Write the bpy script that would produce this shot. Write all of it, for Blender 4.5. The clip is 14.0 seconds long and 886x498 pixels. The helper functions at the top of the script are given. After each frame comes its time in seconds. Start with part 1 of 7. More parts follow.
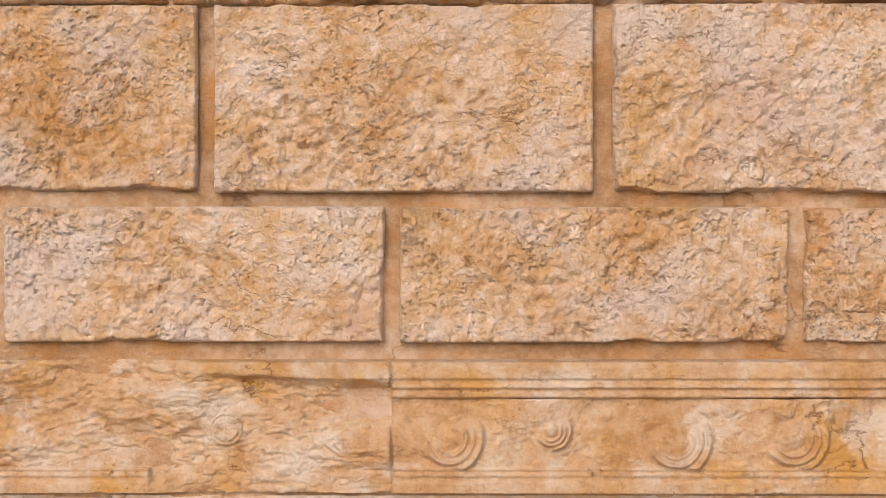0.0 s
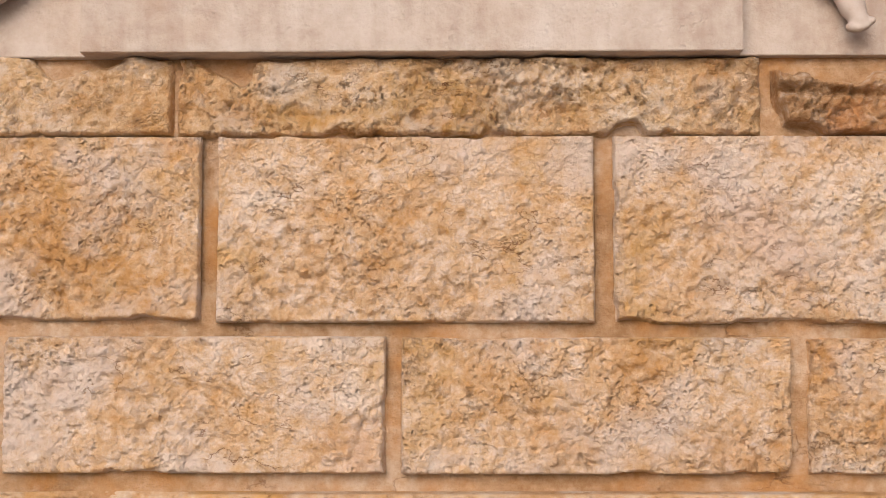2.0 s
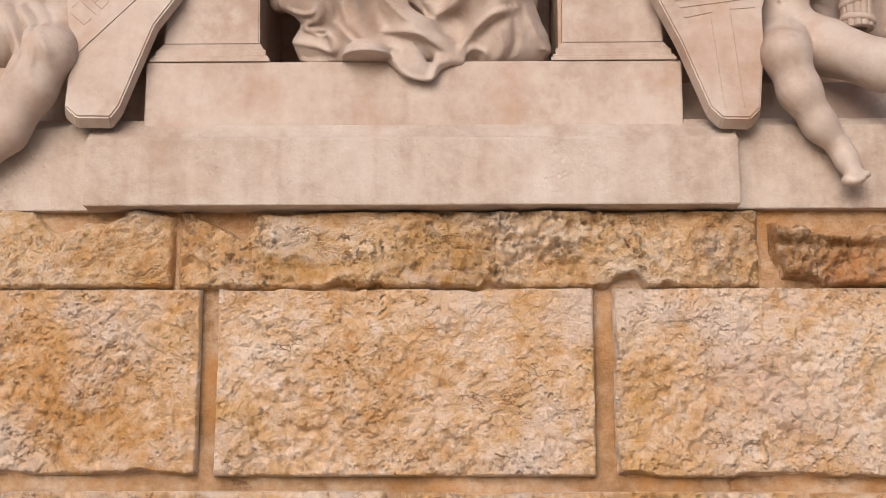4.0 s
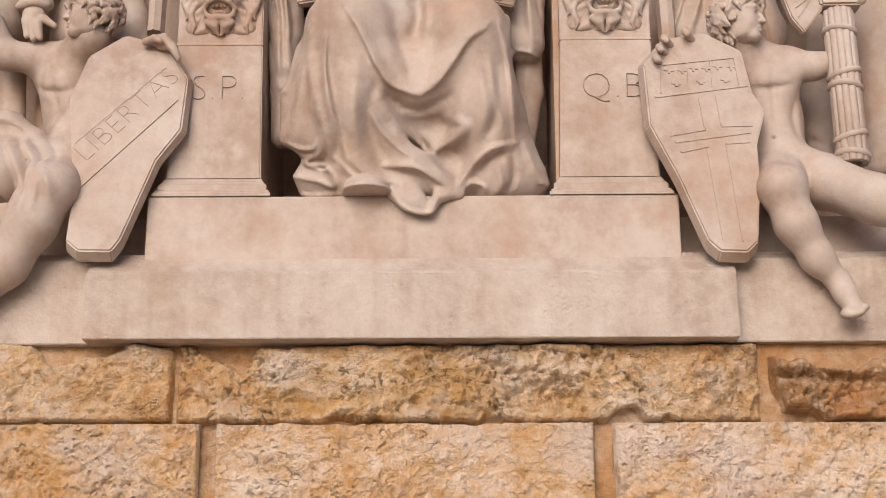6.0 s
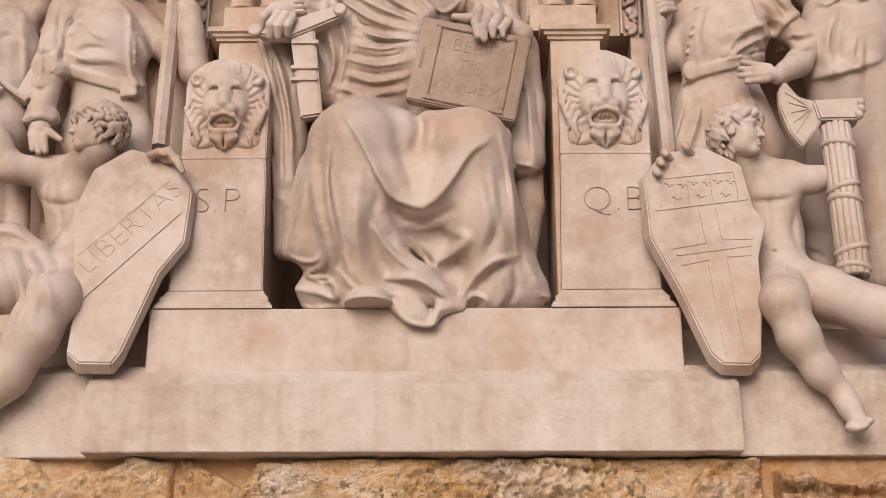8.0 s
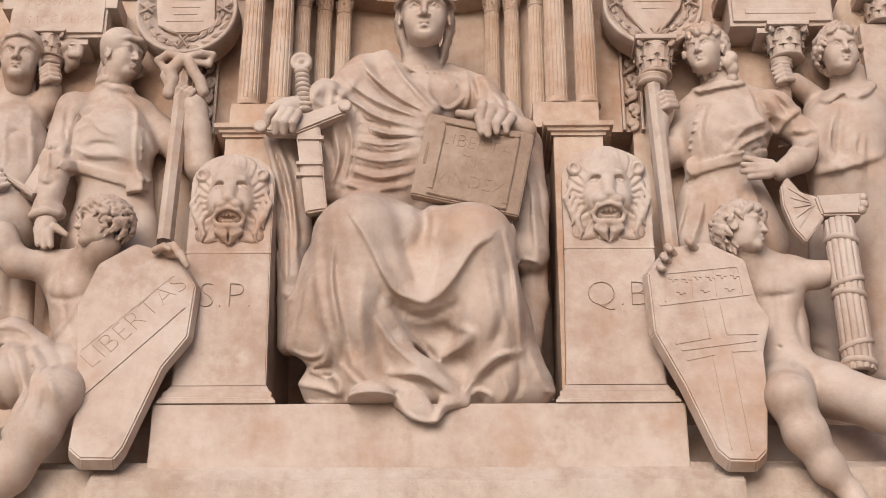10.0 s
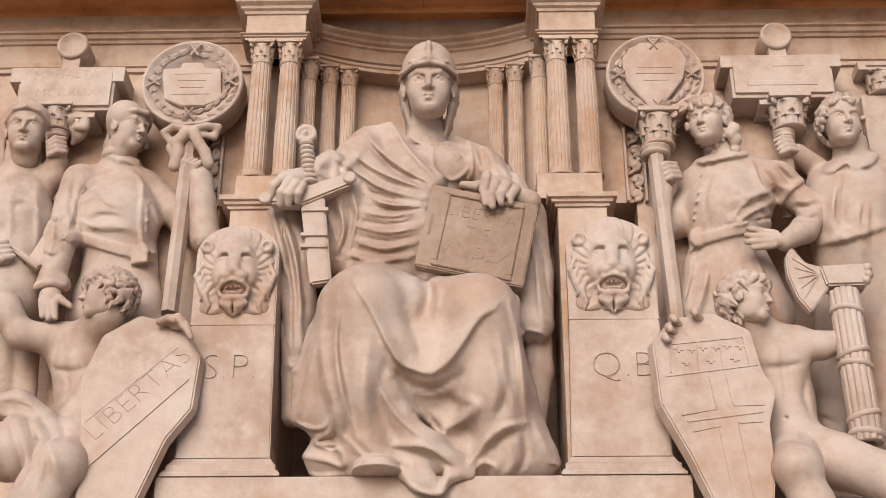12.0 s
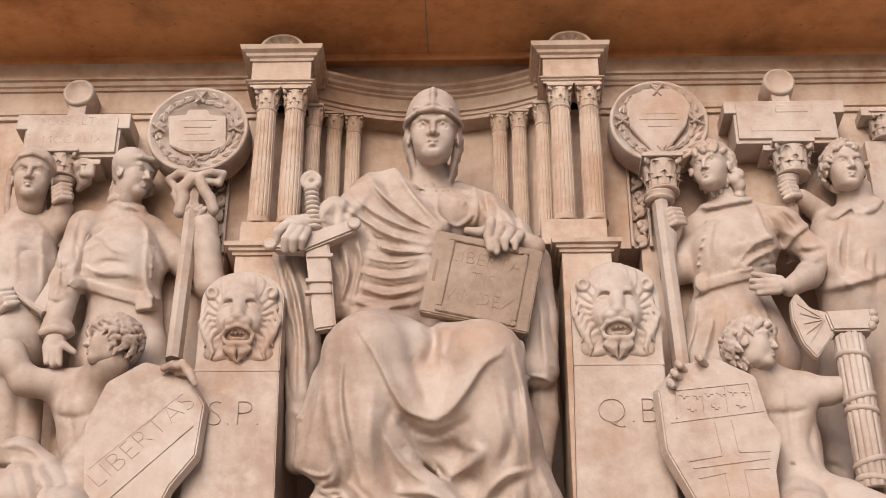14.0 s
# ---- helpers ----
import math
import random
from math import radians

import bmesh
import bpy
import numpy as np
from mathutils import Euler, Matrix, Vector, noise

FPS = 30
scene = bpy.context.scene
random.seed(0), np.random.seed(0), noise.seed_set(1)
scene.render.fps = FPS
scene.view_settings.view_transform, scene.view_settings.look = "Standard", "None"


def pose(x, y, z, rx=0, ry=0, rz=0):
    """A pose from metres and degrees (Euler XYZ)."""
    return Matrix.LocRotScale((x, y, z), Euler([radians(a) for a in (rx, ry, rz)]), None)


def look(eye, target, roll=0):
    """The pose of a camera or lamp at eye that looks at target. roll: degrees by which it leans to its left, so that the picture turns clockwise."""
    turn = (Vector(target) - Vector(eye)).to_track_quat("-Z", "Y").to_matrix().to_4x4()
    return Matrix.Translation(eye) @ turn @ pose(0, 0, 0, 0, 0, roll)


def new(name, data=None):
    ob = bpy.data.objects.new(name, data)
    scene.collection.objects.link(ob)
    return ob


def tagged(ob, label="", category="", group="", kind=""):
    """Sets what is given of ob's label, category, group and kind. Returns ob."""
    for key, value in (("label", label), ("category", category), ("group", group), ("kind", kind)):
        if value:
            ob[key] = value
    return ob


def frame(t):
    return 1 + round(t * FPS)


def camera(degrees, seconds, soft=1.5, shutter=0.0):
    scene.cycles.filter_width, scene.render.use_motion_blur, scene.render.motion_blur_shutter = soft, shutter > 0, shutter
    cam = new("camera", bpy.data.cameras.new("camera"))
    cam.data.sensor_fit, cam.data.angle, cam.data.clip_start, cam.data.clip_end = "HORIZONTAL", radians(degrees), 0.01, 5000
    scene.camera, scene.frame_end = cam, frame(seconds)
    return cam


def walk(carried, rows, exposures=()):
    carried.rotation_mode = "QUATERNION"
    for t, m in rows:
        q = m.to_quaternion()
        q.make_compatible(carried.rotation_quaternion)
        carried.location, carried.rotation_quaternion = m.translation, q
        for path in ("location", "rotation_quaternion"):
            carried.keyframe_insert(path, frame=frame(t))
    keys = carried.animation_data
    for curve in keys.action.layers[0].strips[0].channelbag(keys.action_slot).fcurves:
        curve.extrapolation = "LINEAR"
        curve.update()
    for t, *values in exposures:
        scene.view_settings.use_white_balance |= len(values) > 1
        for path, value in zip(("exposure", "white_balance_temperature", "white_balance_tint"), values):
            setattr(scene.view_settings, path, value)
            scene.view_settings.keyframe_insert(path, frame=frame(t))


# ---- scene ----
# the camera stands still on a tripod five metres from the wall and tilts slowly upwards
cam = camera(34.8, 14.0, soft=0.85)
EYE = 1.6
TILTS = [  # seconds, tilt, turn to the left, roll
    (0.0, -0.355, 0.659, -0.066), (0.5, 0.723, 0.665, -0.029), (1.0, 2.002, 0.671, -0.067),
    (1.5, 3.411, 0.681, -0.08), (2.0, 4.915, 0.726, -0.009), (2.5, 6.475, 0.74, 0.025),
    (3.0, 8.034, 0.744, -0.01), (5.5, 15.247, 0.689, -0.054), (6.0, 16.481, 0.686, -0.083),
    (6.5, 17.68, 0.708, -0.054), (7.0, 18.851, 0.724, -0.027), (7.5, 19.97, 0.733, -0.031),
    (8.0, 21.035, 0.758, -0.002), (10.5, 25.697, 0.997, 0.09), (11.0, 26.45, 1.053, 0.072),
    (11.5, 27.14, 1.097, 0.113), (12.0, 27.753, 1.147, 0.089), (12.5, 28.309, 1.205, 0.101),
    (13.0, 28.799, 1.243, 0.127), (13.5, 29.226, 1.309, 0.122), (14.0, 29.613, 1.36, 0.124),
]
walk(cam, [(t, pose(0, 0, EYE, 90 + tilt, 0, turn) @ pose(0, 0, 0, 0, 0, roll)) for t, tilt, turn, roll in TILTS],
     exposures=[(0.0, 0.16, 6150, 12), (8.0, 0.15, 6150, 12), (14.0, 0.26, 6150, 12)])

# ---- light: a bright overcast sky, with a broad soft sun high behind the camera ----
world = bpy.data.worlds.new("sky")
scene.world = world
world.use_nodes = True
wn = world.node_tree
sky = wn.nodes.new("ShaderNodeTexSky")
sky.sky_type, sky.sun_disc = "NISHITA", False
sky.sun_elevation, sky.sun_rotation = radians(25), radians(194)
sky.dust_density, sky.air_density = 4.0, 1.0
wn.nodes["Background"].inputs["Strength"].default_value = 0.115
wn.links.new(sky.outputs[0], wn.nodes["Background"].inputs["Color"])
sun = new("sun", bpy.data.lights.new("sun", "SUN"))
sun.data.energy, sun.data.angle, sun.data.color = 1.7, radians(40), (1.0, 0.95, 0.89)
sun.matrix_world = look((-1.9, -7.5, 3.6), (0, 0, 0))


# ---- materials ----
def stone(name, tones, scale=1.0, pits=0.0, grain=0.004, rough=0.85, streak=0.0, vary=0.0, blotch=1.0, stain=None, span=0.14, crack=0.0):
    """Stone: tones are three colours from dark to light, mixed by broad and fine noise; pits and grain are relief in metres."""
    m = bpy.data.materials.new(name)
    m.use_nodes = True
    t = m.node_tree
    n, l = t.nodes, t.links
    b = n["Principled BSDF"]
    b.inputs["Roughness"].default_value = rough
    b.inputs["Specular IOR Level"].default_value = 0.3
    geo = n.new("ShaderNodeNewGeometry")

    def noise_of(s, detail, rgh=0.6, stretch=None):
        q = n.new("ShaderNodeTexNoise")
        q.inputs["Scale"].default_value, q.inputs["Detail"].default_value = s, detail
        q.inputs["Roughness"].default_value = rgh
        src = geo.outputs["Position"]
        if stretch:
            mp = n.new("ShaderNodeMapping")
            mp.inputs["Scale"].default_value = stretch
            l.new(src, mp.inputs[0])
            src = mp.outputs[0]
        l.new(src, q.inputs["Vector"])
        return q.outputs["Fac"]

    def math_of(op, a, c):
        q = n.new("ShaderNodeMath")
        q.operation = op
        for i, v in enumerate((a, c)):
            if isinstance(v, (int, float)):
                q.inputs[i].default_value = v
            else:
                l.new(v, q.inputs[i])
        return q.outputs[0]

    broad, fine = noise_of(2.2 * scale, 4), noise_of(17 * scale, 6, 0.7)
    mix = math_of("ADD", math_of("MULTIPLY", broad, 0.55 * blotch), math_of("MULTIPLY", fine, 1 - 0.55 * blotch))
    if vary:
        info = n.new("ShaderNodeObjectInfo")
        mix = math_of("ADD", mix, math_of("MULTIPLY", math_of("SUBTRACT", info.outputs["Random"], 0.5), vary))
    if streak:
        run = noise_of(1.0, 3, 0.55, (9, 9, 0.7))
        mix = math_of("SUBTRACT", mix, math_of("MULTIPLY", math_of("SUBTRACT", run, 0.5), streak))
    ramp = n.new("ShaderNodeValToRGB")
    e = ramp.color_ramp.elements
    e[0].position, e[1].position = 0.5 - span, 0.5 + span
    e[0].color, e[1].color = (*tones[0], 1), (*tones[2], 1)
    e.new(0.5).color = (*tones[1], 1)
    l.new(mix, ramp.inputs[0])
    colour = ramp.outputs[0]
    for tint, size, low, high, much in stain or ():
        gate = n.new("ShaderNodeMapRange")
        gate.inputs["From Min"].default_value, gate.inputs["From Max"].default_value = low, high
        gate.inputs["To Max"].default_value = much
        l.new(noise_of(size, 6, 0.62), gate.inputs["Value"])
        over = n.new("ShaderNodeMix")
        over.data_type = "RGBA"
        l.new(gate.outputs[0], over.inputs["Factor"])
        l.new(colour, over.inputs["A"])
        over.inputs["B"].default_value = (*tint, 1)
        colour = over.outputs["Result"]
    def masked(fac, tint, under):
        over = n.new("ShaderNodeMix")
        over.data_type = "RGBA"
        l.new(fac, over.inputs["Factor"])
        l.new(under, over.inputs["A"])
        over.inputs["B"].default_value = (*tint, 1)
        return over.outputs["Result"]

    def ranged(value, low, high, top=1.0):
        q = n.new("ShaderNodeMapRange")
        q.inputs["From Min"].default_value, q.inputs["From Max"].default_value, q.inputs["To Max"].default_value = low, high, top
        l.new(value, q.inputs["Value"])
        return q.outputs[0]

    fissure = None
    if crack:
        # thin wandering fissures, and small brown specks in scattered patches
        far = math_of("ABSOLUTE", math_of("SUBTRACT", noise_of(4.0, 7, 0.55, (1, 1, 1.7)), 0.5), 0)
        fissure = math_of("MULTIPLY", ranged(far, 0.007, 0.001), ranged(noise_of(3.3, 3), 0.52, 0.62))
        colour = masked(math_of("MULTIPLY", fissure, crack), (0.26, 0.11, 0.04), colour)
        speck = math_of("MULTIPLY", ranged(noise_of(42.0, 3, 0.55), 0.58, 0.68), ranged(noise_of(3.2, 3), 0.42, 0.6))
        colour = masked(math_of("MULTIPLY", speck, crack * 0.5), (0.33, 0.18, 0.09), colour)
    l.new(colour, b.inputs["Base Color"])
    height = math_of("MULTIPLY", noise_of(55 * scale, 5, 0.65), grain)
    if pits:
        v = n.new("ShaderNodeTexVoronoi")
        v.inputs["Scale"].default_value = 48 * scale
        l.new(geo.outputs["Position"], v.inputs["Vector"])
        p = n.new("ShaderNodeMapRange")
        p.inputs["From Min"].default_value, p.inputs["From Max"].default_value = 0.1, 0.45
        l.new(v.outputs["Distance"], p.inputs["Value"])
        gate = n.new("ShaderNodeMapRange")
        gate.inputs["From Min"].default_value, gate.inputs["From Max"].default_value = 0.45, 0.6
        l.new(noise_of(6 * scale, 3), gate.inputs["Value"])
        height = math_of("ADD", height, math_of("MULTIPLY", math_of("MULTIPLY", p.outputs[0], gate.outputs[0]), pits))
    if fissure:
        height = math_of("SUBTRACT", height, math_of("MULTIPLY", fissure, 0.008))
    bump = n.new("ShaderNodeBump")
    bump.inputs["Distance"].default_value = 1.0
    bump.inputs["Strength"].default_value = 0.9
    l.new(height, bump.inputs["Height"])
    l.new(bump.outputs[0], b.inputs["Normal"])
    return m


SANDSTONE = stone("sandstone", ((0.53, 0.28, 0.105), (0.635, 0.415, 0.245), (0.73, 0.575, 0.46)), 1.0, 0.015, 0.028, 0.9, vary=0.07, blotch=0.75, span=0.12, crack=0.75,
                  stain=(((0.54, 0.3, 0.085), 3.1, 0.52, 0.7, 0.65), ((0.66, 0.54, 0.47), 2.3, 0.5, 0.62, 0.7), ((0.52, 0.25, 0.1), 1.4, 0.55, 0.7, 0.4), ((0.2, 0.11, 0.055), 26.0, 0.63, 0.73, 0.4)))
CRUST = stone("weathered_sandstone", ((0.53, 0.29, 0.12), (0.66, 0.44, 0.255), (0.74, 0.585, 0.455)), 1.7, 0.01, 0.022, 0.92, span=0.11, crack=0.9,
              stain=(((0.5, 0.27, 0.06), 3.4, 0.52, 0.7, 0.7), ((0.66, 0.54, 0.45), 4.1, 0.54, 0.66, 0.6), ((0.16, 0.105, 0.065), 8.0, 0.6, 0.74, 0.6), ((0.14, 0.09, 0.05), 30.0, 0.6, 0.74, 0.5)))
SOOTY = stone("blackened_sandstone", ((0.3, 0.14, 0.05), (0.48, 0.28, 0.14), (0.62, 0.47, 0.36)), 1.7, 0.008, 0.018, 0.92, span=0.11, crack=0.9,
              stain=(((0.14, 0.09, 0.055), 5.0, 0.52, 0.66, 0.6), ((0.45, 0.18, 0.05), 4.0, 0.52, 0.64, 0.6)))
MORTAR = stone("mortar", ((0.34, 0.185, 0.085), (0.47, 0.295, 0.17), (0.58, 0.43, 0.31)), 1.3, 0, 0.016, 0.95, span=0.12, crack=0.4,
               stain=(((0.45, 0.2, 0.05), 3.0, 0.5, 0.66, 0.7), ((0.62, 0.48, 0.38), 3.7, 0.55, 0.68, 0.6)))
FRIEZE = stone("carved_sandstone", ((0.4, 0.21, 0.08), (0.52, 0.325, 0.18), (0.58, 0.445, 0.32)), 1.2, 0, 0.014, 0.9, span=0.13, crack=0.7,
               stain=(((0.52, 0.27, 0.06), 3.3, 0.5, 0.66, 0.75), ((0.6, 0.5, 0.41), 4.1, 0.52, 0.64, 0.75), ((0.17, 0.1, 0.05), 21.0, 0.6, 0.74, 0.5)))
MARBLE = stone("marble", ((0.34, 0.238, 0.185), (0.435, 0.34, 0.285), (0.49, 0.405, 0.35)), 0.8, 0, 0.0024, 0.62, streak=0.2, blotch=1.1,
               stain=(((0.36, 0.2, 0.12), 2.6, 0.53, 0.7, 0.55), ((0.5, 0.43, 0.38), 3.4, 0.54, 0.68, 0.5), ((0.22, 0.15, 0.11), 60.0, 0.66, 0.75, 0.45)))
# background marble: orange bounce from the soffit put into its tone, with staining
BOUNCE_AND_STAIN = stone("bounce_and_stain_marble", ((0.35, 0.22, 0.15), (0.455, 0.335, 0.26), (0.51, 0.405, 0.33)), 0.8, 0, 0.0035, 0.7, streak=0.3, blotch=1.1,
             stain=(((0.4, 0.23, 0.13), 2.1, 0.52, 0.7, 0.5), ((0.2, 0.125, 0.08), 9.0, 0.6, 0.75, 0.35), ((0.2, 0.13, 0.09), 55.0, 0.64, 0.75, 0.45)))
# the tablet's marble, a darker and browner tone than the rest
BROWNER = stone("browner_marble", ((0.24, 0.165, 0.12), (0.31, 0.22, 0.165), (0.37, 0.28, 0.22)), 1.4, 0, 0.003, 0.75, streak=0.2)
TOOLED = stone("tooled_marble", ((0.38, 0.285, 0.23), (0.47, 0.385, 0.325), (0.54, 0.46, 0.405)), 0.9, 0.003, 0.008, 0.78, streak=0.4,
               stain=(((0.38, 0.25, 0.17), 2.6, 0.53, 0.7, 0.4), ((0.24, 0.17, 0.12), 50.0, 0.62, 0.74, 0.4)))
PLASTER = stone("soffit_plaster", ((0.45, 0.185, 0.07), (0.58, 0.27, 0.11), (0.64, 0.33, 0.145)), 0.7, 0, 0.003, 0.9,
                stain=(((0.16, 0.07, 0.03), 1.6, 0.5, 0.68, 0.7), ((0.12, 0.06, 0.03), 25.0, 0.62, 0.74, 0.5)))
# dark tone for letters and slots, holding their shade, and for the soffit seam
SHADE_AND_SEAM = stone("shade_and_seam_stone", ((0.2, 0.13, 0.09), (0.27, 0.185, 0.135), (0.32, 0.23, 0.175)), 1.0, 0, 0.001, 0.8)
PAVING = stone("paving", ((0.29, 0.24, 0.19), (0.36, 0.3, 0.24), (0.42, 0.36, 0.3)), 0.6, 0, 0.003, 0.9)


# ---- mesh helpers ----
def mesh_of(name, verts, faces, smooth=False):
    me = bpy.data.meshes.new(name)
    v = np.asarray(verts, np.float32)
    me.vertices.add(len(v))
    me.vertices.foreach_set("co", v.ravel())
    f = np.asarray(faces, np.int32)
    me.loops.add(f.size)
    me.loops.foreach_set("vertex_index", f.ravel())
    me.polygons.add(len(f))
    me.polygons.foreach_set("loop_start", np.arange(len(f), dtype=np.int32) * f.shape[1])
    me.polygons.foreach_set("use_smooth", np.full(len(f), smooth))
    me.update(calc_edges=True)
    me.validate()
    return me


def thing(name, data, material, label="", category="", group="", kind=""):
    ob = new(name, data)
    if data is not None and material is not None:
        data.materials.append(material)
    return tagged(ob, label, category, group, kind)


def part(name, data, material, parent, label=""):
    if isinstance(data, bmesh.types.BMesh):
        bm, data = data, bpy.data.meshes.new(name)
        bm.to_mesh(data)
        bm.free()
    if not data.materials:
        data.materials.append(material)
    ob = new(name, data)
    ob.parent = parent
    if label:
        ob["label"] = label
    return ob


def empty(name, at, label, category, group="", kind=""):
    ob = new(name)
    ob.location = at
    return tagged(ob, label, category, group, kind)


def sub(name, data, material, parent, label=""):
    """A part given in world coordinates under a parent that has been moved."""
    ob = part(name, data, material, parent, label)
    top = parent
    shift = Matrix.Translation(top.location) if top.parent is None else Matrix.Translation(top.parent.location)
    ob.matrix_parent_inverse = shift.inverted()
    return ob


def box(x0, x1, y0, y1, z0, z1, bevel=0.004):
    bm = bmesh.new()
    bmesh.ops.create_cube(bm, size=1)
    for v in bm.verts:
        v.co = ((x0 + x1) / 2 + v.co.x * (x1 - x0), (y0 + y1) / 2 + v.co.y * (y1 - y0), (z0 + z1) / 2 + v.co.z * (z1 - z0))
    if bevel:
        bmesh.ops.bevel(bm, geom=bm.edges[:], offset=bevel, segments=2, affect="EDGES", profile=0.6)
    return bm


def sweep(profile, path, closed=False):
    """A moulding: profile points (out, up) carried along path points (x, y), mitred, out to the right of the way."""
    n, pr = len(path), len(profile)
    verts, faces = [], []
    for i in range(n):
        p = Vector(path[i])
        a = (Vector(path[i]) - Vector(path[i - 1])).normalized() if i else None
        b = (Vector(path[i + 1]) - Vector(path[i])).normalized() if i < n - 1 else None
        a, b = a or b, b or a
        na, nb = Vector((a.y, -a.x)), Vector((b.y, -b.x))
        m = (na + nb) / (1 + na.dot(nb))
        for out, up in profile:
            verts.append((p.x + m.x * out, p.y + m.y * out, up))
    for i in range(n - 1):
        for j in range(pr):
            k = (j + 1) % pr
            faces.append((i * pr + j, (i + 1) * pr + j, (i + 1) * pr + k, i * pr + k))
    bm = bmesh.new()
    vs = [bm.verts.new(v) for v in verts]
    for f in faces:
        bm.faces.new([vs[q] for q in f])
    bm.faces.new([vs[j] for j in range(pr)][::-1])
    bm.faces.new([vs[(n - 1) * pr + j] for j in range(pr)])
    bmesh.ops.recalc_face_normals(bm, faces=bm.faces[:])
    return bm


def lathe(profile, segments=32, flutes=0, depth=0.0):
    """Turned body about the z axis from (radius, height) points; flutes cut into its sides."""
    bm = bmesh.new()
    rings = []
    for r, z in profile:
        ring = []
        for s in range(segments):
            a = 2 * math.pi * s / segments
            q = r * (1 - depth * max(0.0, math.sin(a * flutes)) ** 0.7) if flutes else r
            ring.append(bm.verts.new((q * math.cos(a), q * math.sin(a), z)))
        rings.append(ring)
    for a, b in zip(rings, rings[1:]):
        for s in range(segments):
            bm.faces.new((a[s], a[(s + 1) % segments], b[(s + 1) % segments], b[s]))
    bm.faces.new(rings[0][::-1])
    bm.faces.new(rings[-1])
    for f in bm.faces:
        f.smooth = len(f.verts) == 4 and not flutes
    return bm


def moved(bm, m):
    bmesh.ops.transform(bm, matrix=m, verts=bm.verts[:])
    return bm


def lettering(words, size, m, parent, depth=0.002, align="CENTER"):
    """Cut letters, as a thin relief on a face with their shade as dark colour; m places the text's plane."""
    cu = bpy.data.curves.new("lettering", "FONT")
    cu.body, cu.size, cu.extrude, cu.align_x, cu.align_y = words, size, depth, align, "CENTER"
    cu.resolution_u = 3
    cu.offset = -0.004 * size / 0.1
    tmp = bpy.data.objects.new("tmp", cu)
    me = bpy.data.meshes.new_from_object(tmp)
    bpy.data.objects.remove(tmp)
    me.transform(m)
    return sub("lettering", me, SHADE_AND_SEAM, parent)


def lattice_noise(x, y, z, seed=0):
    """Smooth value noise in -1..1 on arrays."""
    xi, yi, zi = np.floor(x).astype(np.int64), np.floor(y).astype(np.int64), np.floor(z).astype(np.int64)
    fx, fy, fz = x - xi, y - yi, z - zi
    fx, fy, fz = (q * q * (3 - 2 * q) for q in (fx, fy, fz))

    def h(i, j, k):
        n = (i * 374761393 + j * 668265263 + k * 2147483647 + seed * 144665) & 0x7FFFFFFF
        n = ((n ^ (n >> 13)) * 1274126177) & 0x7FFFFFFF
        return ((n ^ (n >> 16)) & 0xFFFF) / 32767.5 - 1

    out = 0
    for dx in (0, 1):
        for dy in (0, 1):
            for dz in (0, 1):
                w = (fx if dx else 1 - fx) * (fy if dy else 1 - fy) * (fz if dz else 1 - fz)
                out = out + w * h(xi + dx, yi + dy, zi + dz)
    return out


def fbm(x, y, z=0.0, octaves=4, seed=0, gain=0.5):
    x, y = np.asarray(x, float), np.asarray(y, float)
    z = np.zeros_like(x) + z
    a, s, out = 1.0, 1.0, 0
    for o in range(octaves):
        out = out + a * lattice_noise(x * s, y * s, z * s, seed + o)
        a, s = a * gain, s * 2.03
    return out


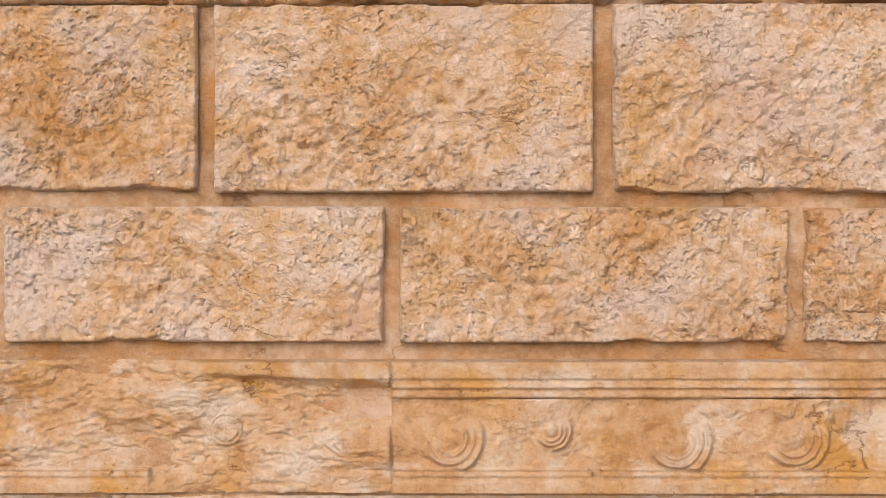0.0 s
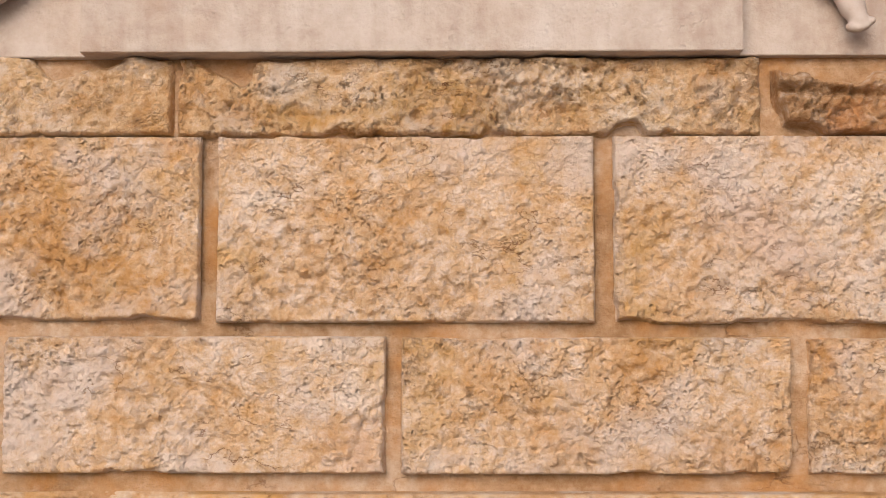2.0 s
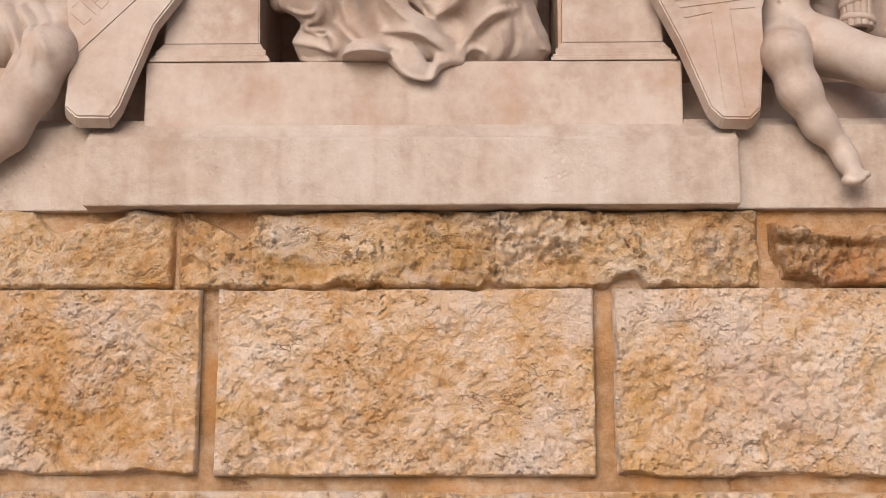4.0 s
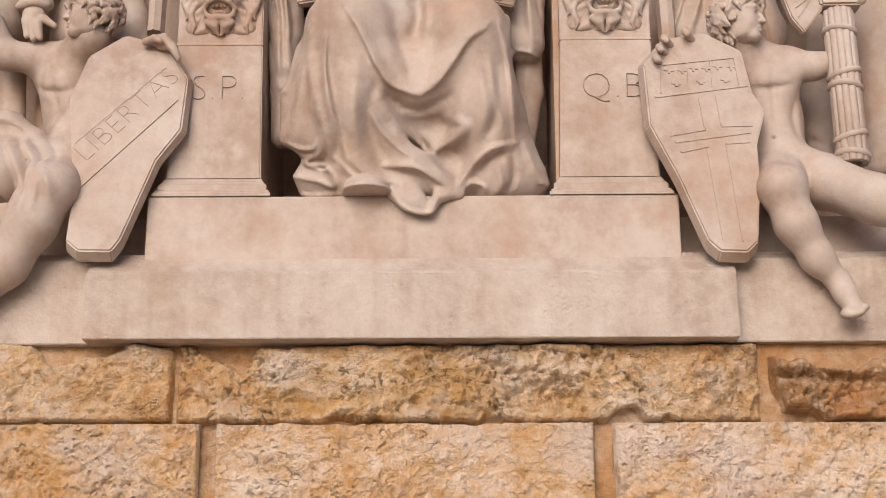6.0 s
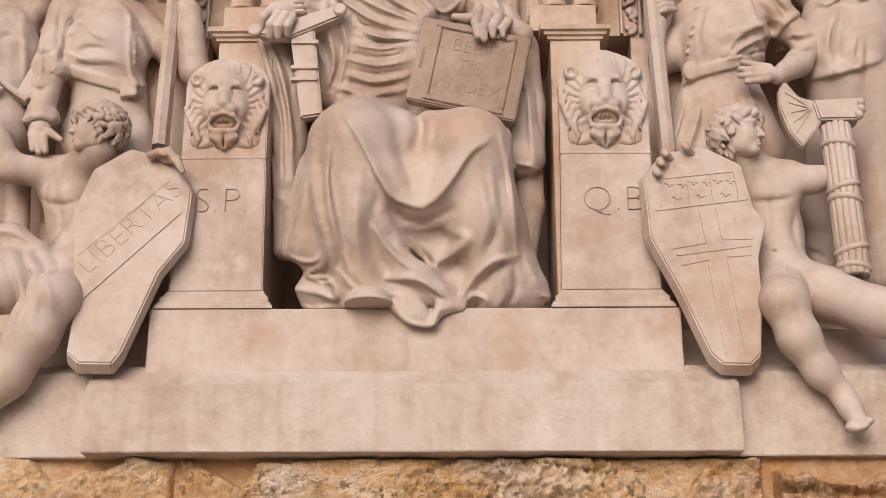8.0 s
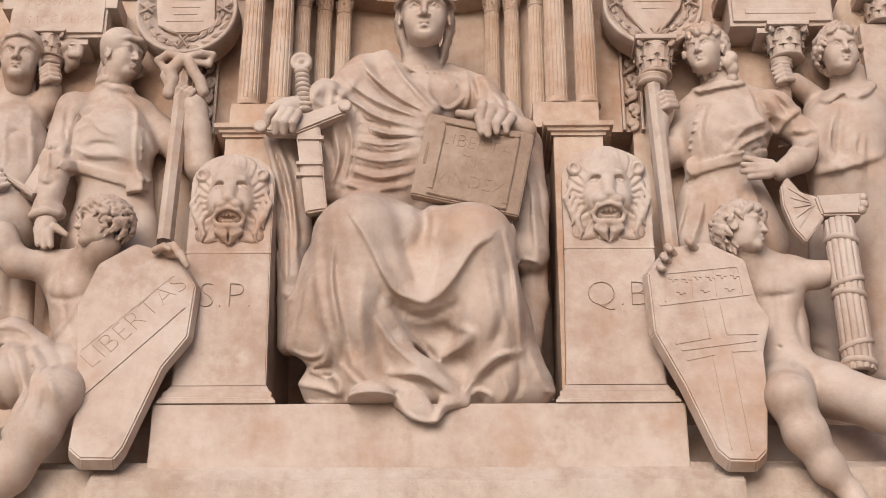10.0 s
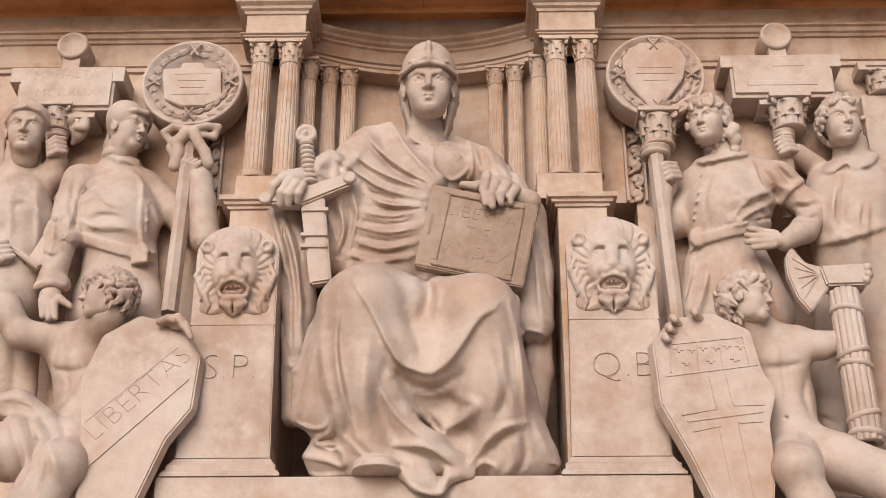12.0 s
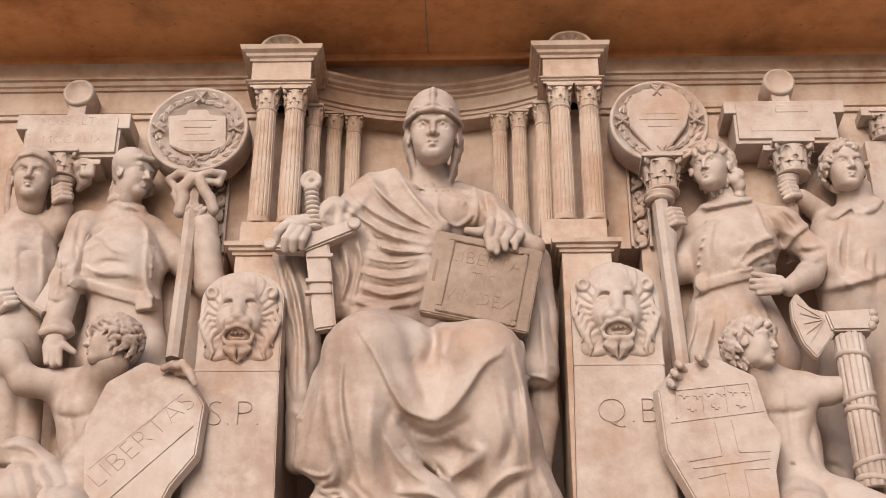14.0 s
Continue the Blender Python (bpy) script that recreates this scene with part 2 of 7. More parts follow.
class Clay:
    """A body modelled in clay: rounded forms pressed together on a fine grid of distances, then skinned."""

    def __init__(self, lo, hi, h):
        self.lo, self.h = np.array(lo, float), h
        self.n = np.ceil((np.array(hi) - self.lo) / h).astype(int) + 1
        self.d = np.full(self.n, 0.15, np.float32)

    def put(self, form, lo, hi, k, cut=False):
        pad = k + 2 * self.h
        a = np.clip(np.floor((np.minimum(lo, hi) - pad - self.lo) / self.h).astype(int), 0, self.n)
        b = np.clip(np.ceil((np.maximum(lo, hi) + pad - self.lo) / self.h).astype(int) + 1, 0, self.n)
        if (b <= a).any():
            return self
        sl = tuple(slice(i, j) for i, j in zip(a, b))
        g = [(self.lo[i] + self.h * np.arange(a[i], b[i])).astype(np.float32) for i in range(3)]
        d = form(g[0][:, None, None], g[1][None, :, None], g[2][None, None, :]).astype(np.float32)
        old = self.d[sl]
        k = max(k, 1e-4)
        if cut:
            w = np.clip(0.5 - 0.5 * (old + d) / k, 0, 1)
            self.d[sl] = old * (1 - w) - d * w + k * w * (1 - w)
        else:
            w = np.clip(0.5 + 0.5 * (old - d) / k, 0, 1)
            self.d[sl] = old * (1 - w) + d * w - k * w * (1 - w)
        return self

    def limb(self, points, radii, k=0.02, cut=False, flat=1.0):
        if isinstance(radii, (int, float)):
            radii = [radii] * len(points)
        for p, q, r, s in zip(points, points[1:], radii, radii[1:]):
            p, q = np.array(p, float), np.array(q, float)
            v = q - p
            v[1] /= flat
            vv = float(v @ v) + 1e-9

            def form(x, y, z, p=p, v=v, vv=vv, r=r, s=s):
                x, y, z = x - p[0], (y - p[1]) / flat, z - p[2]
                t = np.clip((x * v[0] + y * v[1] + z * v[2]) / vv, 0, 1)
                d = np.sqrt((x - t * v[0]) ** 2 + (y - t * v[1]) ** 2 + (z - t * v[2]) ** 2)
                return (d - (r + (s - r) * t)) * min(1.0, flat)

            m = max(r, s) * max(1.0, flat)
            self.put(form, np.minimum(p, q) - m, np.maximum(p, q) + m, k, cut)
        return self

    def ball(self, c, r, k=0.02, turn=0.0, cut=False, yaw=0.0):
        """An ellipsoid; turn leans it in the plane of the wall, yaw turns it about the upright."""
        c, r = np.array(c, float), np.array(r, float) if not isinstance(r, (int, float)) else np.full(3, float(r))
        ca, sa, cy, sy = math.cos(radians(turn)), math.sin(radians(turn)), math.cos(radians(yaw)), math.sin(radians(yaw))

        def form(x, y, z):
            x, y, z = x - c[0], y - c[1], z - c[2]
            x, z = x * ca + z * sa, z * ca - x * sa
            x, y = x * cy + y * sy, y * cy - x * sy
            a = np.sqrt((x / r[0]) ** 2 + (y / r[1]) ** 2 + (z / r[2]) ** 2) + 1e-6
            b = np.sqrt((x / r[0] ** 2) ** 2 + (y / r[1] ** 2) ** 2 + (z / r[2] ** 2) ** 2) + 1e-6
            return a * (a - 1) / b

        return self.put(form, c - r.max(), c + r.max(), k, cut)

    def slab(self, c, half, k=0.01, turn=0.0, tip=0.0, soft=0.01, cut=False):
        """A rounded block; turn leans it in the plane of the wall, tip leans its top away."""
        c, half = np.array(c, float), np.array(half, float)
        ca, sa, ct, st = math.cos(radians(turn)), math.sin(radians(turn)), math.cos(radians(tip)), math.sin(radians(tip))

        def form(x, y, z):
            x, y, z = x - c[0], y - c[1], z - c[2]
            x, z = x * ca + z * sa, z * ca - x * sa
            y, z = y * ct - z * st, z * ct + y * st
            qx, qy, qz = np.abs(x) - half[0] + soft, np.abs(y) - half[1] + soft, np.abs(z) - half[2] + soft
            out = np.sqrt(np.maximum(qx, 0) ** 2 + np.maximum(qy, 0) ** 2 + np.maximum(qz, 0) ** 2)
            return out + np.minimum(np.maximum(qx, np.maximum(qy, qz)), 0) - soft

        m = float(np.linalg.norm(half))
        return self.put(form, c - m, c + m, k, cut)

    def surface(self, p, slant=0.5):
        """Where a line that rises into the wall from before p first meets the clay."""
        s = np.arange(-0.22, 0.25, self.h * 0.5)
        q = np.array(p)[None, :] + s[:, None] * np.array((0, 1, slant))[None, :]
        i = np.round((q - self.lo) / self.h).astype(int)
        ok = ((i >= 0) & (i < self.n)).all(1)
        i = np.clip(i, 0, self.n - 1)
        hit = np.where(ok & (self.d[tuple(i.T)] < 0))[0]
        return q[hit[0]] if len(hit) else np.array(p, float)

    def fold(self, points, r, k=0.02, cut=False, sharp=0, per=5, band=False):
        """Presses a fold of cloth (or a crease, cut) into the surface along points, fading at both ends; sharp makes one flank steep; a band is flat, k high."""
        p = [np.array(q, float) for q in points]
        p = [2 * p[0] - p[1], *p, 2 * p[-1] - p[-2]]
        line = []
        for a, b, c, d in zip(p, p[1:], p[2:], p[3:]):
            for j in range(per):
                t = j / per
                line.append(0.5 * (2 * b + (c - a) * t + (2 * a - 5 * b + 4 * c - d) * t * t + (3 * b - a - 3 * c + d) * t ** 3))
        line.append(p[-2])
        on = np.array([self.surface(q) for q in line])
        on[:, 1] = np.convolve(np.pad(on[:, 1], 4, mode="edge"), np.ones(9) / 9, "valid")
        u, v = on[:, 0], np.array([q[2] - 0.5 * q[1] for q in line])
        w, tall = 0.8 * r + (0 if band else 0.28 * k), r * (1.2 if cut else 1.05)
        pad = np.array((3 * w, 0.1, 3 * w + 0.05))
        a = np.clip(np.floor((on.min(0) - pad - self.lo) / self.h).astype(int), 0, self.n)
        b = np.clip(np.ceil((on.max(0) + pad - self.lo) / self.h).astype(int) + 1, 0, self.n)
        if (b <= a).any():
            return self
        sl = tuple(slice(i, j) for i, j in zip(a, b))
        gx, gy, gz = (self.lo[i] + self.h * np.arange(a[i], b[i]) for i in range(3))
        v0 = v.min() - 3 * w
        U, V = np.meshgrid(gx, np.arange(v0, v.max() + 3 * w, self.h), indexing="ij")
        best, along, side, depth = np.full(U.shape, 9.0), np.zeros(U.shape), np.zeros(U.shape), np.zeros(U.shape)
        for i in range(len(u) - 1):
            du, dv = u[i + 1] - u[i], v[i + 1] - v[i]
            t = np.clip(((U - u[i]) * du + (V - v[i]) * dv) / (du * du + dv * dv + 1e-9), 0, 1)
            far = np.hypot(U - u[i] - t * du, V - v[i] - t * dv)
            nearer = far < best
            best = np.where(nearer, far, best)
            along = np.where(nearer, (i + t) / (len(u) - 1), along)
            side = np.where(nearer, np.sign(du * (V - v[i]) - dv * (U - u[i])), side)
            depth = np.where(nearer, on[i, 1] + t * (on[i + 1, 1] - on[i, 1]), depth)
        wide = np.where(side * sharp > 0, 0.45 * w, w)
        rise = tall * np.sin(math.pi * np.clip(along, 0.04, 0.96)) ** 0.6 * np.exp(-(best / wide) ** 2) * (-1 if cut else 1)
        if band:
            t = np.clip((r - best) / (0.006 + 0.1 * r), 0, 1)
            rise = k * t * t * (3 - 2 * t)
        at = np.round((gz[None, :] - 0.5 * gy[:, None] - v0) / self.h).astype(int)
        ok = (at >= 0) & (at < U.shape[1])
        at = np.clip(at, 0, U.shape[1] - 1)
        self.d[sl] -= (rise[:, at] * ok[None] * np.exp(-((gy[None, :, None] - depth[:, at]) / 0.075) ** 4)).astype(np.float32)
        return self

    def pleat(self, c, r, across, period, amp, wobble=0.5, phase=0.0):
        """Presses soft pleats into the surface round c: rounded crests and sharp valleys, running square to across."""
        c, r = np.array(c, float), np.array(r, float)
        a = np.clip(np.floor((c - 2 * r - self.lo) / self.h).astype(int), 0, self.n)
        b = np.clip(np.ceil((c + 2 * r - self.lo) / self.h).astype(int) + 1, 0, self.n)
        if (b <= a).any():
            return self
        sl = tuple(slice(i, j) for i, j in zip(a, b))
        x, y, z = ((self.lo[i] + self.h * np.arange(a[i], b[i])).reshape([-1 if j == i else 1 for j in range(3)]) for i in range(3))
        m = np.exp(-(((x - c[0]) / r[0]) ** 2 + ((y - c[1]) / r[1]) ** 2 + ((z - c[2]) / r[2]) ** 2) ** 1.5)
        u = ((x - c[0]) * across[0] + (z - c[2]) * across[1]) / period + phase
        u = u + wobble * (0.5 * np.sin(9 * x + 13 * z + 3 * phase) + 0.3 * np.sin(23 * z - 17 * x + 1.3))
        tall = 0.75 + 0.25 * np.sin(2.1 * np.floor(u) + 0.7)
        self.d[sl] -= (m * amp * (np.abs(np.sin(math.pi * u)) ** 0.8 - 0.55) * tall * 1.6).astype(np.float32)
        return self

    def skin(self):
        d, n = self.d, self.n
        s = d < 0
        cells = np.zeros(n - 1, np.int8)
        for i in (0, 1):
            for j in (0, 1):
                for k in (0, 1):
                    cells += s[i:n[0] - 1 + i, j:n[1] - 1 + j, k:n[2] - 1 + k]
        at = np.argwhere((cells > 0) & (cells < 8))
        ids = np.full(n - 1, -1, np.int32)
        ids[tuple(at.T)] = np.arange(len(at))
        acc, cnt = np.zeros((len(at), 3)), np.zeros(len(at))
        for axis in range(3):
            u, w = [q for q in range(3) if q != axis]
            for i in (0, 1):
                for j in (0, 1):
                    a = at.copy()
                    a[:, u] += i
                    a[:, w] += j
                    b = a.copy()
                    b[:, axis] += 1
                    da, db = d[tuple(a.T)], d[tuple(b.T)]
                    on = (da < 0) != (db < 0)
                    t = np.where(on, da / np.where(on, da - db, 1), 0)
                    p = a - at.astype(float)
                    p[:, axis] += t
                    acc[on] += p[on]
                    cnt[on] += 1
        verts = (at + acc / cnt[:, None]) * self.h + self.lo
        faces = []
        for axis in range(3):
            u, w = [(1, 2), (2, 0), (0, 1)][axis]
            lo_s = [slice(1, -1)] * 3
            lo_s[axis] = slice(0, -1)
            hi_s = [slice(1, -1)] * 3
            hi_s[axis] = slice(1, None)
            a, b = s[tuple(lo_s)], s[tuple(hi_s)]
            e = np.argwhere(a != b)
            inside = a[tuple(e.T)]
            off = np.ones(3, int)
            off[axis] = 0
            e = e + off
            q = []
            for i, j in ((-1, -1), (0, -1), (0, 0), (-1, 0)):
                c = e.copy()
                c[:, u] += i
                c[:, w] += j
                q.append(ids[tuple(c.T)])
            q = np.stack(q, 1)
            q[~inside] = q[~inside][:, ::-1]
            faces.append(q)
        return verts, np.concatenate(faces)


def statue_mesh(name, clays):
    vs, fs, base = [], [], 0
    for c in clays:
        v, f = c.skin()
        vs.append(v)
        fs.append(f + base)
        base += len(v)
    return mesh_of(name, np.concatenate(vs), np.concatenate(fs), True)


# ---- the setting ----
bm = bmesh.new()
bmesh.ops.create_grid(bm, x_segments=40, y_segments=40, size=400)
for v in bm.verts:
    v.co.z = 0.0
me = bpy.data.meshes.new("ground")
bm.to_mesh(me)
bm.free()
thing("ground", me, PAVING, "warm grey stone paving before the wall", "ground", kind="structure")

WALL_TOP = 2.712
def plain(name, bm, material, label, category):
    me = bpy.data.meshes.new(name)
    bm.to_mesh(me)
    bm.free()
    return thing(name, me, material, label, category, kind="structure")


wall = plain("wall_north", box(-7, 7, 4.985, 5.9, 0, WALL_TOP, 0), MORTAR, "wall of rough orange sandstone blocks with wide mortar joints", "wall")
NICHE_L, NICHE_R = -0.686, 0.308
SOFFIT = 5.622
SHELF = 4.579
GAP_L, GAP_R = -1.695, 1.21
plain("wall_recess_left", box(-7, GAP_L, 5.6, 5.9, WALL_TOP, SHELF, 0), BOUNCE_AND_STAIN, "deep shaded marble recess behind the figures", "wall")
plain("wall_recess_right", box(GAP_R, 7, 5.6, 5.9, WALL_TOP, SHELF, 0), BOUNCE_AND_STAIN, "deep shaded marble recess behind the figures", "wall")
plain("wall_lower_left", box(GAP_L, -1.06, 5.25, 5.9, WALL_TOP, SHELF, 0), BOUNCE_AND_STAIN, "plain pale marble background of the relief", "wall")
plain("wall_lower_right", box(0.72, GAP_R, 5.25, 5.9, WALL_TOP, SHELF, 0), BOUNCE_AND_STAIN, "plain pale marble background of the relief", "wall")
plain("wall_upper_left", box(-7, NICHE_L, 5.25, 5.9, SHELF, SOFFIT + 0.3, 0), BOUNCE_AND_STAIN, "plain pale marble background of the relief", "wall")
plain("wall_upper_right", box(NICHE_R, 7, 5.25, 5.9, SHELF, SOFFIT + 0.3, 0), BOUNCE_AND_STAIN, "plain pale marble background of the relief", "wall")


def niche_path(y_edge, deep, steps=20):
    """A shallow arc across the niche, its ends let into the blocks at both sides."""
    mid, half = (NICHE_L + NICHE_R) / 2, (NICHE_R - NICHE_L) / 2 + 0.06
    return [(mid + half * (2 * i / steps - 1), y_edge + deep * (1 - (2 * i / steps - 1) ** 2)) for i in range(steps + 1)]


def strip(name, profile, path, material, label, category):
    return plain(name, sweep(profile, path), material, label, category)


NICHE_FOOT = 4.3
strip("wall_niche", [(0, NICHE_FOOT), (0, SOFFIT + 0.3), (-0.1, SOFFIT + 0.3), (-0.1, NICHE_FOOT)], niche_path(5.336, 0.14), BOUNCE_AND_STAIN,
      "curved pale marble niche behind the seated figure", "wall")
plain("niche_floor", box(NICHE_L + 0.03, NICHE_R - 0.03, 5.26, 5.42, NICHE_FOOT - 0.08, NICHE_FOOT - 0.002, 0.004), BOUNCE_AND_STAIN, "narrow marble ledge at the niche's foot", "trim")
plain("wall_niche_back", box(-1.06, 0.72, 5.64, 5.9, WALL_TOP, SOFFIT + 0.3, 0), BOUNCE_AND_STAIN, "plain stone behind the niche", "wall")

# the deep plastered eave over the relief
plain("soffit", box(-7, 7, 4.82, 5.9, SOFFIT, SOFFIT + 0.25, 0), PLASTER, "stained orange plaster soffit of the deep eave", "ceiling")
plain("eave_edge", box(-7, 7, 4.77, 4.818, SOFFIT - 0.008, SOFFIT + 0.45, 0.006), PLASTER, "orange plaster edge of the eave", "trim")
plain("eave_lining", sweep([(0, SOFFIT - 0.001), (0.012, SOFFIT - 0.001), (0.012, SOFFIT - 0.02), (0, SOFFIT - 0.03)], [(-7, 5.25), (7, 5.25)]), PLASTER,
      "thin plaster fillet under the eave", "trim")

plain("soffit_seam", box(-0.198, -0.198 + 0.006, 4.83, 5.24, SOFFIT - 0.004, SOFFIT + 0.01, 0), SHADE_AND_SEAM, "thin dark seam in the plaster soffit", "trim")

# entablature along the background
ZC0, ZC1 = 5.429, 5.477
ZA0, ZA1 = 5.268, 5.312
CORNICE = [(0, ZC0), (0.012, ZC0), (0.018, ZC0 + 0.012), (0.03, ZC0 + 0.016), (0.036, ZC1 - 0.014), (0.05, ZC1 - 0.01), (0.05, ZC1), (0, ZC1 + 0.006)]
ARCHITRAVE = [(0, ZA0), (0.016, ZA0), (0.016, ZA0 + 0.02), (0.026, ZA0 + 0.024), (0.03, ZA1), (0, ZA1 + 0.004)]
for name, path in (("trim_left", [(-7, 5.25), (NICHE_L + 0.02, 5.25)]), ("trim_right", [(NICHE_R - 0.02, 5.25), (7, 5.25)])):
    strip(name, CORNICE, path, BOUNCE_AND_STAIN, "thin moulded marble cornice line of the background", "trim")
    strip(name, ARCHITRAVE, path, BOUNCE_AND_STAIN, "thin moulded marble architrave line of the background", "trim")
ZN = 5.332
ZM = 5.512
strip("niche_entablature", [(0, ZN), (0.1, ZN), (0.1, ZN + 0.018), (0.108, ZN + 0.021), (0.108, ZN + 0.036), (0.12, ZN + 0.04), (0.12, ZN + 0.048), (0.096, ZN + 0.052), (0.096, ZM - 0.058),
                            (0.108, ZM - 0.052), (0.108, ZM - 0.042), (0.124, ZM - 0.034), (0.128, ZM - 0.022), (0.146, ZM - 0.012), (0.15, ZM), (0, ZM + 0.004)],
      niche_path(5.335, 0.14), BOUNCE_AND_STAIN, "curved moulded marble entablature round the niche", "trim")

plain("wall_over_niche", box(NICHE_L, NICHE_R, 5.34, 5.638, ZM + 0.006, SOFFIT + 0.3, 0), BOUNCE_AND_STAIN, "plain pale marble band above the niche", "wall")

# the marble ledge that carries the figures: the middle stands forward of the wings
LX0, LX1 = -1.335, 0.985
ZL1 = 2.962
ZL2 = 3.047


def ledge(name, x0, x1, front, top, crown, label):
    back = 5.5
    out = back - front
    pr = [(0, WALL_TOP), (out - 0.003, WALL_TOP), (out, WALL_TOP + 0.004), (out, top - 0.012), (out - 0.006, top - 0.003), (out - 0.02, top + 0.004), (out - 0.09, crown), (0, crown + 0.004)]
    return plain(name, sweep(pr, [(x0, back), (x1, back)]), TOOLED, label, "ledge")


ledge("ledge_middle", LX0, LX1, 4.86, ZL1, ZL2, "tooled pale marble ledge block with rain-streaked front")
ZW = 3.027
ledge("ledge_left", -7, LX0 - 0.003, 4.94, ZW, 3.072, "smooth pale marble ledge set back beside the middle block")
ledge("ledge_right", LX1 + 0.003, 7, 4.94, ZW, 3.072, "smooth pale marble ledge set back beside the middle block")

BX0, BX1 = -1.147, 0.807
ZB0, ZB1 = 3.047, 3.264
plain("plinth", box(BX0, BX1, 4.93, 5.64, ZB0 - 0.06, ZB1, 0.006), MARBLE, "pale pinkish marble plinth under the seated figure", "plinth")
ZP = 3.233
plain("plinth_left", box(-7, BX0 - 0.004, 5.1, 5.61, ZB0 - 0.02, ZP, 0.006), MARBLE, "low marble plinth behind the shield bearer", "plinth")
plain("plinth_right", box(BX1 + 0.004, 7, 5.1, 5.61, ZB0 - 0.02, ZP, 0.006), MARBLE, "low marble plinth behind the shield bearer", "plinth")


# ---- columns and their pedestals beside the niche ----
def capital(r, height):
    """A leafy capital: a bell with two rows of curling leaves, corner volutes and a square abacus; base at z = 0."""
    bm = lathe([(r * 0.95, 0), (r * 1.08, height * 0.02), (r * 1.08, height * 0.07), (r * 0.92, height * 0.1), (r * 0.95, height * 0.5), (r * 1.2, height * 0.85)], 20)
    for row, (count, z0, z1, w) in enumerate(((8, 0.1, 0.52, 0.34), (8, 0.3, 0.84, 0.38))):
        for i in range(count):
            a = 2 * math.pi * (i + 0.5 * row) / count
            pts = []
            for s in range(6):
                t = s / 5
                rad = r * (0.98 + 0.12 * row + 0.42 * t ** 3)
                z = height * (z0 + (z1 - z0) * (t if t < 0.85 else 0.85 - 0.6 * (t - 0.85)))
                half = r * w * math.sin(math.pi * (0.25 + 0.7 * t)) ** 0.8
                pts.append((rad, z, half))
            prev = None
            for rad, z, half in pts:
                line = []
                for off, push in ((-1, -0.05), (0, 0.05), (1, -0.05)):
                    q = Vector((rad + push * r, off * half, z))
                    line.append(bm.verts.new(Matrix.Rotation(a, 3, "Z") @ q))
                if prev:
                    bm.faces.new((prev[0], prev[1], line[1], line[0]))
                    bm.faces.new((prev[1], prev[2], line[2], line[1]))
                prev = line
    for i in range(4):
        a = math.pi / 4 + i * math.pi / 2
        vol = lathe([(r * 0.2, -r * 0.1), (r * 0.26, 0), (r * 0.2, r * 0.1)], 12)
        moved(vol, Matrix.Rotation(a, 4, "Z") @ Matrix.Translation((r * 1.42, 0, height * 0.8)) @ Matrix.Rotation(radians(90), 4, "X"))
        tmp = bpy.data.meshes.new("tmp")
        vol.to_mesh(tmp)
        vol.free()
        bm.from_mesh(tmp)
        bpy.data.meshes.remove(tmp)
    ab = box(-r * 1.32, r * 1.32, -r * 1.32, r * 1.32, height * 0.87, height, r * 0.06)
    tmp = bpy.data.meshes.new("tmp")
    ab.to_mesh(tmp)
    ab.free()
    bm.from_mesh(tmp)
    bpy.data.meshes.remove(tmp)
    return bm


def column(x, y, z0, z1, z2, r, label="slender fluted pale marble column with a leafy capital"):
    """z0 foot, z1 neck, z2 top of the capital."""
    col = empty("column", (x, y, z0), label, "column", "columns beside the niche")
    shaft = lathe([(r * 1.05, 0.03), (r * 1.04, 0.04), (r * 1.04, (z1 - z0) * 0.4), (r * 0.93, z1 - z0)], 96, 16, 0.085)
    part("shaft", shaft, BOUNCE_AND_STAIN, col)
    part("base", lathe([(r * 1.2, 0), (r * 1.2, 0.012), (r * 1.14, 0.016), (r * 1.08, 0.022), (r * 1.12, 0.028), (r * 1.06, 0.034)], 32), BOUNCE_AND_STAIN, col)
    cap = capital(r * 0.95, z2 - z1)
    part("capital", moved(cap, Matrix.Translation((0, 0, z1 - z0))), BOUNCE_AND_STAIN, col)
    return col


CZ0, CZ1, CZ2 = 4.6, 5.176, 5.289
for x in (-0.895, -0.771, 0.39, 0.515):
    column(x, 5.08, CZ0, CZ1, CZ2, 0.046)
for x in (-0.702, 0.32):
    column(x, 5.2, CZ0, CZ1, CZ2, 0.036)
NZ1, NZ2 = ZN - 0.095, ZN - 0.003
for x, y in ((-0.622, 5.32), (-0.535, 5.34), (0.13, 5.34), (0.218, 5.32)):
    column(x, y, NICHE_FOOT, NZ1, NZ2, 0.036)


